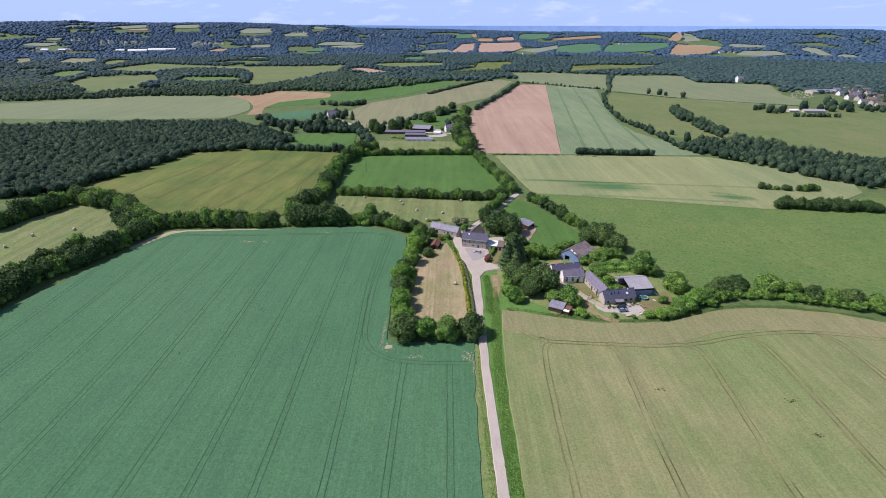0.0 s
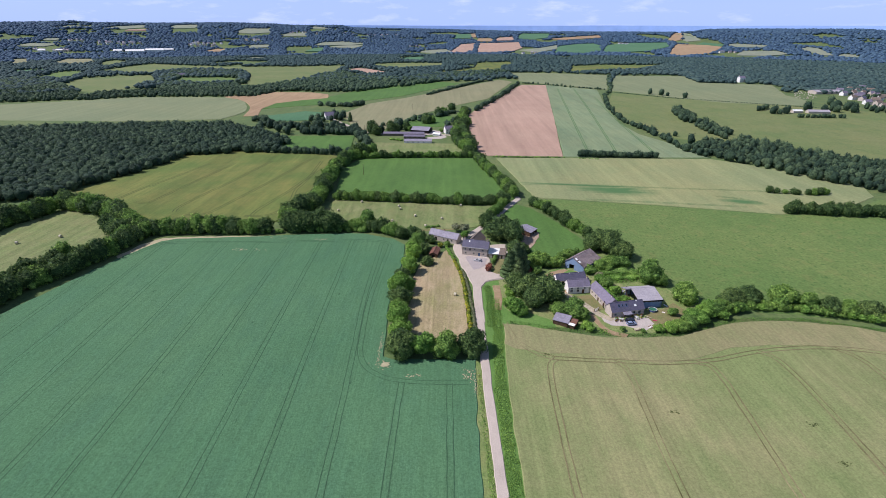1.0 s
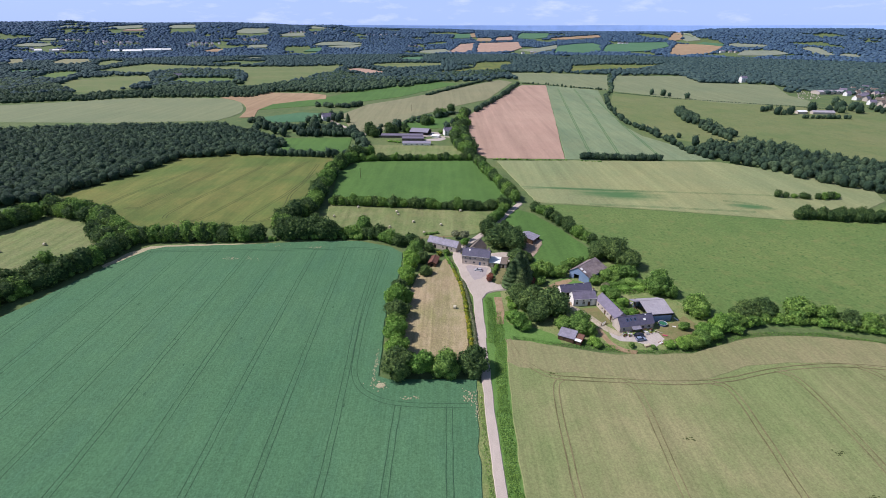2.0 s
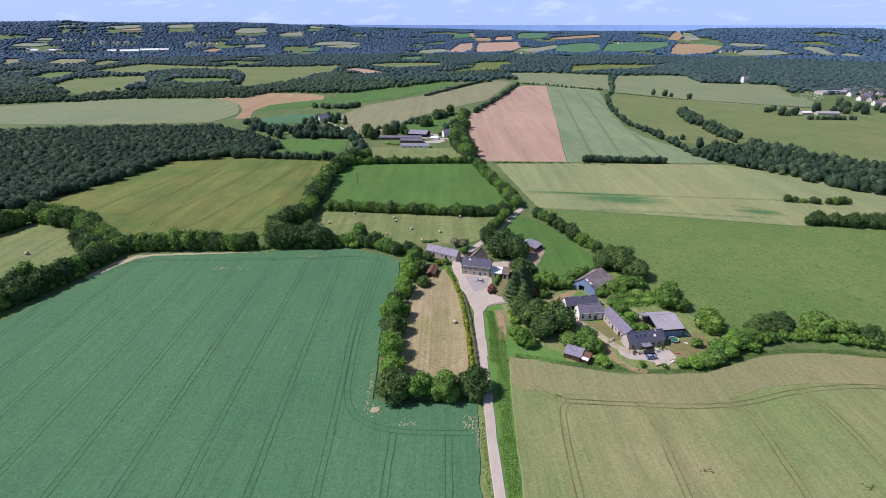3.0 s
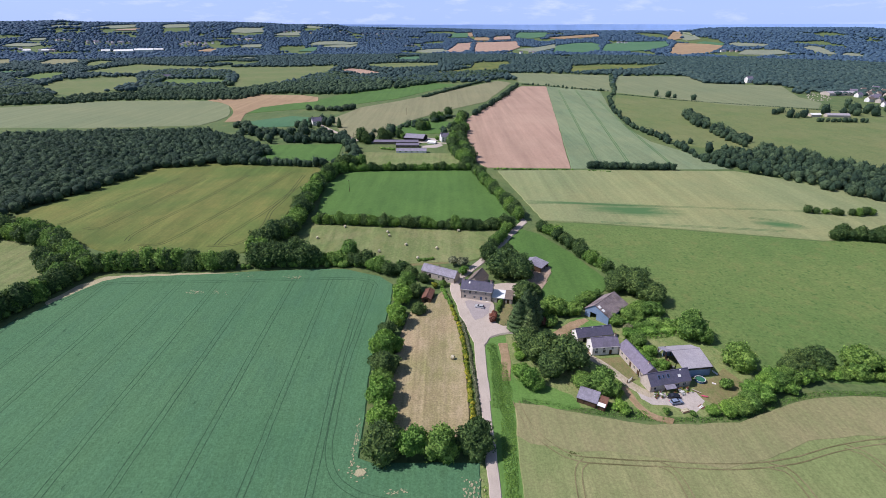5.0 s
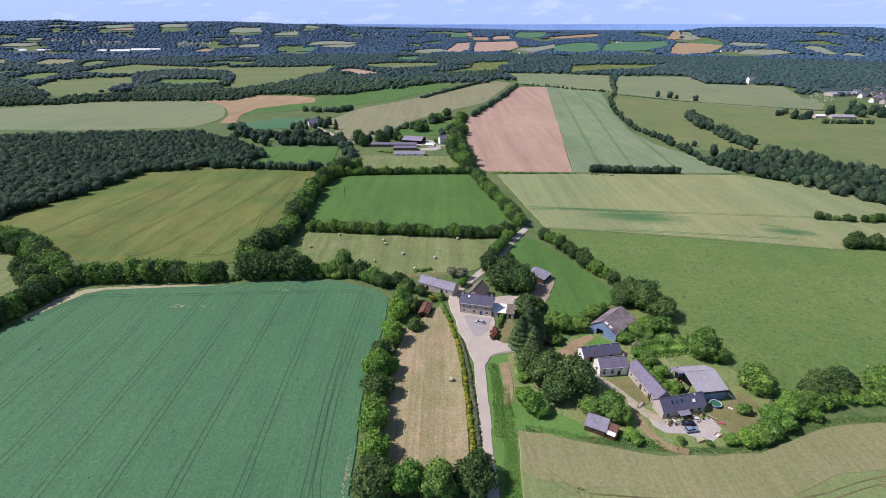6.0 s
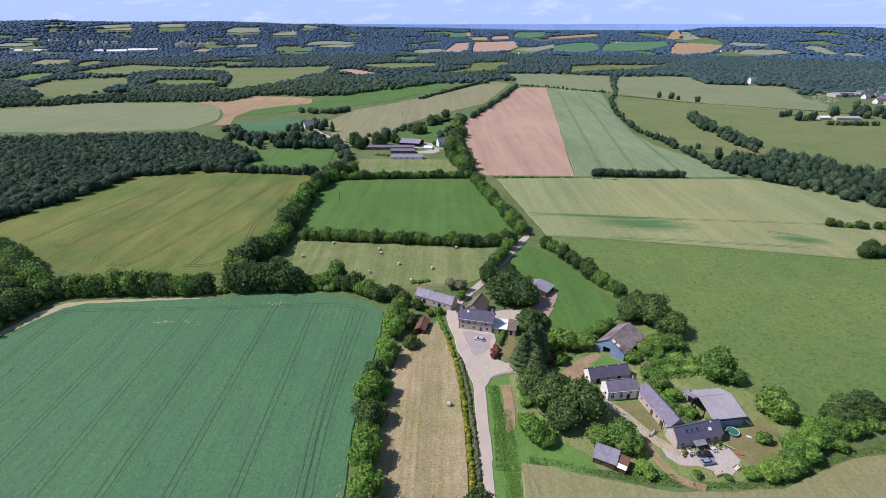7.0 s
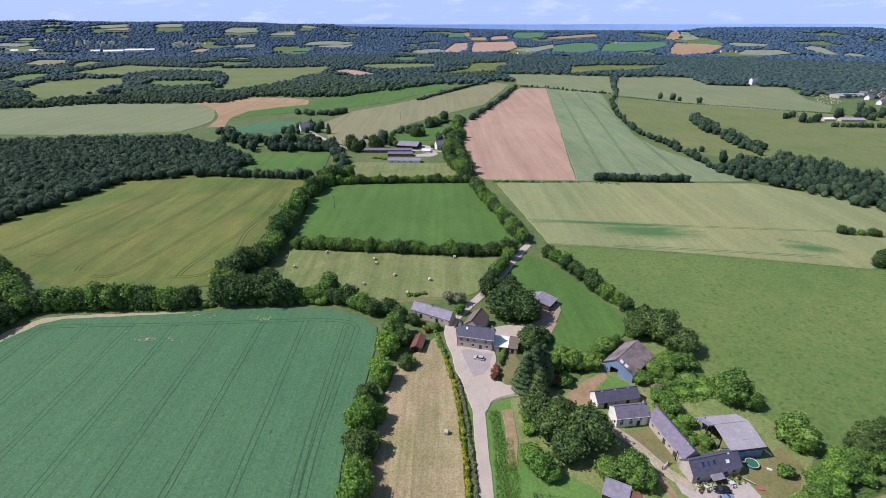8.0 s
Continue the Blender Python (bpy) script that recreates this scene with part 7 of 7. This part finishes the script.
def plank_pile(x, y, turn, n, length, mats, label, name="plank_pile"):
    root = new(name)
    root.matrix_basis = pose(x, y, 0.22, 0, 0, turn)
    for i in range(n):
        w = clutter.uniform(0.2, 0.5)
        px, py = clutter.uniform(-0.3, 0.3), (i % 4) * 0.45 - 0.7
        box_part("plank", (px - length / 2, px + length / 2, py, py + w * 0.8, 0.1 * (i // 4), 0.1 * (i // 4) + 0.08), clutter.choice(mats), root)
    return tagged(root, label, "timber")


plank_pile(96.4, 210.0, -42, 2, 3.0, [timber, stone], "old beams lying along the yard edge")
plank_pile(104.5, 213.6, -25, 2, 1.3, [render_white, stone], "pale boards lying on dry grass")
plank_pile(107.6, 219.5, -65, 2, 2.2, [render_white], "pale boards lying on dry grass")
plank_pile(88.5, 200.3, 20, 10, 2.6, [straw, timber], "stacked firewood and timber")
plank_pile(94.5, 202.2, 35, 6, 2.0, [render_white, brick_red], "rubble and boards at the yard edge")
plank_pile(92.6, 232.0, 40, 6, 2.6, [paint_white, sheet_grey], "scrap sheets behind the barn")
plank_pile(97.0, 232.4, 10, 6, 2.4, [paint_white, sheet_grey], "scrap sheets behind the barn")
plank_pile(82.3, 221.5, 80, 3, 1.6, [leaf_lime, timber], "garden boards on the grass")
plank_pile(60.0, 285.0, 60, 8, 6.0, [timber, soil_bare], "heap of timber on bare earth")
plank_pile(61.5, 291.0, 60, 8, 5.0, [timber, soil_bare], "heap of timber on bare earth")
plank_pile(59.5, 297.5, 62, 8, 5.0, [timber, stone_dark], "heap of timber on bare earth")
# stored things inside the open side of the steel barn
for i in range(12):
    y = 217.5 + i * 1.0
    s = clutter.uniform(0.4, 0.9)
    ob = box_part("crate", (0, s, 0, s, 0, s * clutter.uniform(0.6, 1.2)), clutter.choice([timber, paint_white, dark_inside, straw, tin_rust]), None, bevel=0.04)
    ob.matrix_basis = pose(93.0 + clutter.uniform(-0.6, 0.8), y, 0.2, 0, 0, clutter.uniform(0, 90))
    tagged(ob, "stored crate at the open barn side", "crate", "crates in the barn")
# red kiln-like roof among the shrubs, low wall of the drive, gate posts
bm = bmesh.new()
slab(bm, ((51, 248, 1.6), (54, 247.3, 1.6), (54.6, 249.6, 2.2), (51.6, 250.3, 2.2)), 0.08)
for x, y in ((51.1, 248.1), (53.8, 247.5), (54.3, 249.4), (51.7, 250)):
    box(bm, x, x + 0.1, y, y + 0.1, 0, 1.7)
tagged(part("shelter", bm, tin_rust, None), "small rusty tin shelter among shrubs", "shelter")


def gate(x, y, turn, width, label):
    root = new("field_gate")
    root.matrix_basis = pose(x, y, 0.2, 0, 0, turn)
    for px in (0, width):
        box_part("gate_post", (px - 0.1, px + 0.1, -0.1, 0.1, -0.2, 1.4), timber, root)
    for z in (0.3, 0.55, 0.8, 1.05, 1.25):
        box_part("bar", (0.1, width - 0.1, -0.03, 0.03, z, z + 0.07), paint_white, root)
    tagged(root, label, "gate")


gate(74.6, 213.6, 40, 3.2, "white barred farm gate across the drive")


def fence(pts, label, step=3.0):
    root = new("fence")
    root.matrix_basis = Matrix.Translation((pts[0][0], pts[0][1], 0))
    o = Vector(pts[0])
    last = None
    for a, b in zip(pts, pts[1:]):
        a, b = Vector(a), Vector(b)
        k = max(1, round((b - a).length / step))
        for j in range(k):
            p = a.lerp(b, j / k) - o
            box_part("post", (p.x - 0.06, p.x + 0.06, p.y - 0.06, p.y + 0.06, -0.1, 1.25), timber, root)
            if last is not None:
                d = p - last
                bm = bmesh.new()
                for z in (0.5, 0.85, 1.15):
                    m = Matrix.Translation(((p.x + last.x) / 2, (p.y + last.y) / 2, z)) @ Matrix.Rotation(math.atan2(d.y, d.x), 4, "Z") @ Matrix.Diagonal((d.length, 0.03, 0.03, 1))
                    bmesh.ops.create_cube(bm, size=1.0, matrix=m)
                part("wire", bm, car_silver, root)
            last = p
    return tagged(root, label, "fence")




# ---- hedge banks and rough growth ----
def leafy_bank(name, pts, width, high, mat, label, density, size=0.45, seed=1):
    """A clipped or wild hedge: leaf sprays over a lumpy bank along a line."""
    rng = np.random.default_rng(seed)
    V, F, n = [], [], 0
    for x, y in along(pts, width * 0.55, width * 0.15, seed):
        v, f = crown_arrays(int(rng.integers(1e6)), width * 0.62 * rng.uniform(0.85, 1.15), -0.3, high * rng.uniform(0.8, 1.15), 5, density, size, 2)
        V.append(v + np.array([x, y, 0.1]))
        F.append(f + n)
        n += len(v)
    return tagged(new(name, mesh_arrays(name, np.concatenate(V), np.concatenate(F), mat)), label, "hedge", kind="stuff")


def rough_growth(name, pts, width, high, mat, label, per_metre, size=0.4, seed=1):
    """Weeds or brambles without stems: leaf sprays over an uneven heaped surface along a line."""
    rng = np.random.default_rng(seed)
    V = []
    line = [Vector(p) for p in pts]
    for a, b in zip(line, line[1:]):
        d = b - a
        side = Vector((-d.y, d.x)).normalized()
        for k in range(int(d.length * width * per_metre)):
            u, w = rng.uniform(-0.03, 1.03), rng.uniform(-1, 1)
            p = a + d * u
            half = width / 2 * (1 + 0.35 * noise.noise((p.x * 0.25, p.y * 0.25, seed)))
            x, y = p.x + side.x * w * half, p.y + side.y * w * half
            heap = 0.55 + 0.5 * noise.noise((x * 0.35, y * 0.35, seed + 3.0)) + 0.35 * noise.noise((x * 1.1, y * 1.1, seed + 7.0))
            z = 0.15 + high * max(0.05, heap) * (1 - abs(w) ** 3) * rng.uniform(0.55, 1.0)
            n = Vector(rng.normal(size=3) * 0.38) + Vector((0, 0, 1))
            n.normalize()
            t = n.orthogonal().normalized()
            t.rotate(Matrix.Rotation(rng.uniform(0, 6.28), 3, n))
            q = n.cross(t)
            s = size * rng.uniform(0.5, 1.3)
            c = Vector((x, y, z))
            V += [c + t * s * 0.6, c + q * s * 0.42 - n * s * 0.2, c - t * s * 0.5, c - q * s * 0.42 - n * s * 0.2]
    k = np.arange(len(V) // 4)[:, None] * 4
    return tagged(new(name, mesh_arrays(name, np.array([v[:] for v in V]), np.concatenate([k + [0, 1, 2], k + [0, 2, 3]], 1).reshape(-1, 3), mat)), label, "undergrowth", kind="stuff")


LANE_HEDGE = [(12.3, 277), (15.2, 265), (17.8, 252), (19.4, 240), (20.4, 226), (21.0, 212), (21.3, 198), (21.2, 192)]
leafy_bank("flowering_hedge", LANE_HEDGE[1:], 2.1, 1.5, leaf_yellow, "yellow-flowering hedge along the hay strip", 80, 0.3, 2)
leafy_bank("green_hedge", [(11.5, 280), (13.0, 273), (15.6, 264)], 2.2, 1.9, leaf_lime, "fresh green hedge beside the lane", 70, 0.4, 3)
leafy_bank("grey_hedge", [(x + 1.9, y) for x, y in LANE_HEDGE[2:]], 1.5, 1.3, leaf_grey, "grey-green low hedge beside the lane", 55, 0.35, 4)
leafy_bank("garden_hedge", [(35.0, 259.2), (36.2, 263), (37.6, 267.4)], 2.2, 2.8, leaf_ash, "clipped dark green garden hedge", 80, 0.3, 5)
rough_growth("verge_growth", [(33.4, 225), (33.0, 214), (32.4, 200), (31.0, 185), (30.0, 165), (29.7, 140), (29.9, 110), (30.6, 60)], 4.4, 0.7, leaf_weed, "tall bright green weeds along the verge", 16, 0.34, 6)
rough_growth("garden_weeds", [(30.6, 236), (30.9, 226), (30.4, 215), (29.6, 202)], 3.6, 1.0, leaf_weed, "tall bright green weeds beside the garden bed", 13, 0.4, 17)
rough_growth("verge_growth_west", [(23.0, 172), (23.2, 150), (23.6, 130), (24.2, 100)], 1.6, 0.4, leaf_ash, "low green growth along the lane edge", 9, 0.35, 7)
leafy_bank("bramble_bank", [(85, 243), (91, 244.5), (97, 245), (103, 244.5)], 8.0, 2.2, leaf_lime, "bright green bramble thicket", 420, 0.42, 8)
leafy_bank("bramble_bank_north", [(89, 249.5), (96, 250.5), (105, 249.5)], 8.0, 2.6, leaf_ash, "green bramble thicket behind the hangar", 420, 0.42, 9)
rough_growth("bramble_dome", [(86, 246.5), (96, 247), (106, 248)], 13.0, 3.4, leaf_lime, "bright green bramble thicket over a bank", 7, 0.62, 61)
leafy_bank("shrubs_house", [(84, 238), (86, 230), (88, 222)], 3.0, 1.8, leaf_lime, "bright green shrubs behind the farm range", 110, 0.4, 10)
rough_growth("bramble_bank_house", [(84, 240), (87, 230), (90, 219)], 5.0, 1.2, leaf_weed, "bright green brambles behind the farm range", 10, 0.42, 18)
leafy_bank("paddock_hedge", [(59, 256), (66, 262), (74, 268), (82, 274)], 5.0, 3.4, leaf_ash, "thick green hedge at the paddock edge", 160, 0.45, 11)
leafy_bank("hangar_hedge", [(84, 250), (88, 256), (93, 262)], 4.0, 2.6, leaf_ash, "green hedge beside the hangar", 130, 0.45, 12)
rough_growth("wheat_edge_growth", [(38, 205.5), (46, 204), (56, 201), (66, 199), (80, 196.8), (94, 196.8), (105, 198), (116, 202.5), (126, 206.5), (140, 209), (160, 208.5), (190, 200)], 2.4, 0.4, leaf_weed, "rough green growth along the wheat edge", 8, 0.4, 13)
rough_growth("garden_growth", [(64, 202.5), (70, 200.5), (76, 199)], 3.4, 0.9, leaf_weed, "rough growth below the garden shed", 10, 0.4, 14)
leafy_bank("orchard_growth", [(-50, 565), (-36, 560)], 5, 2.0, leaf_lime, "scrub between the far sheds", 50, 0.9, 15)
leafy_bank("meadow_bushes", [(-1, 309), (7, 311)], 2.6, 1.8, leaf_ash, "small bushes by the barn track", 90, 0.4, 16)


def utility_pole(x, y, high, turn):
    root = new("utility_pole")
    root.matrix_basis = pose(x, y, 0.3, 0, 0, turn)
    bm = bmesh.new()
    bmesh.ops.create_cone(bm, cap_ends=True, segments=10, radius1=0.17, radius2=0.11, depth=high, matrix=Matrix.Translation((0, 0, high / 2)))
    part("pole", bm, timber, root)
    box_part("crossarm", (-0.7, 0.7, -0.06, 0.06, high - 0.6, high - 0.48), timber, root)
    for px in (-0.6, 0.0, 0.6):
        bm = bmesh.new()
        bmesh.ops.create_cone(bm, cap_ends=True, segments=8, radius1=0.07, radius2=0.04, depth=0.22, matrix=Matrix.Translation((px, 0, high - 0.37)))
        part("insulator", bm, paint_white, root)
    tagged(root, "weathered wooden utility pole standing in grass", "pole", "utility poles")


for x, y, turn in ((-56.3, 425.2, 20), (-37.4, 766.5, 40), (-82, 600, 10)):
    utility_pole(x, y, 9.0, turn)
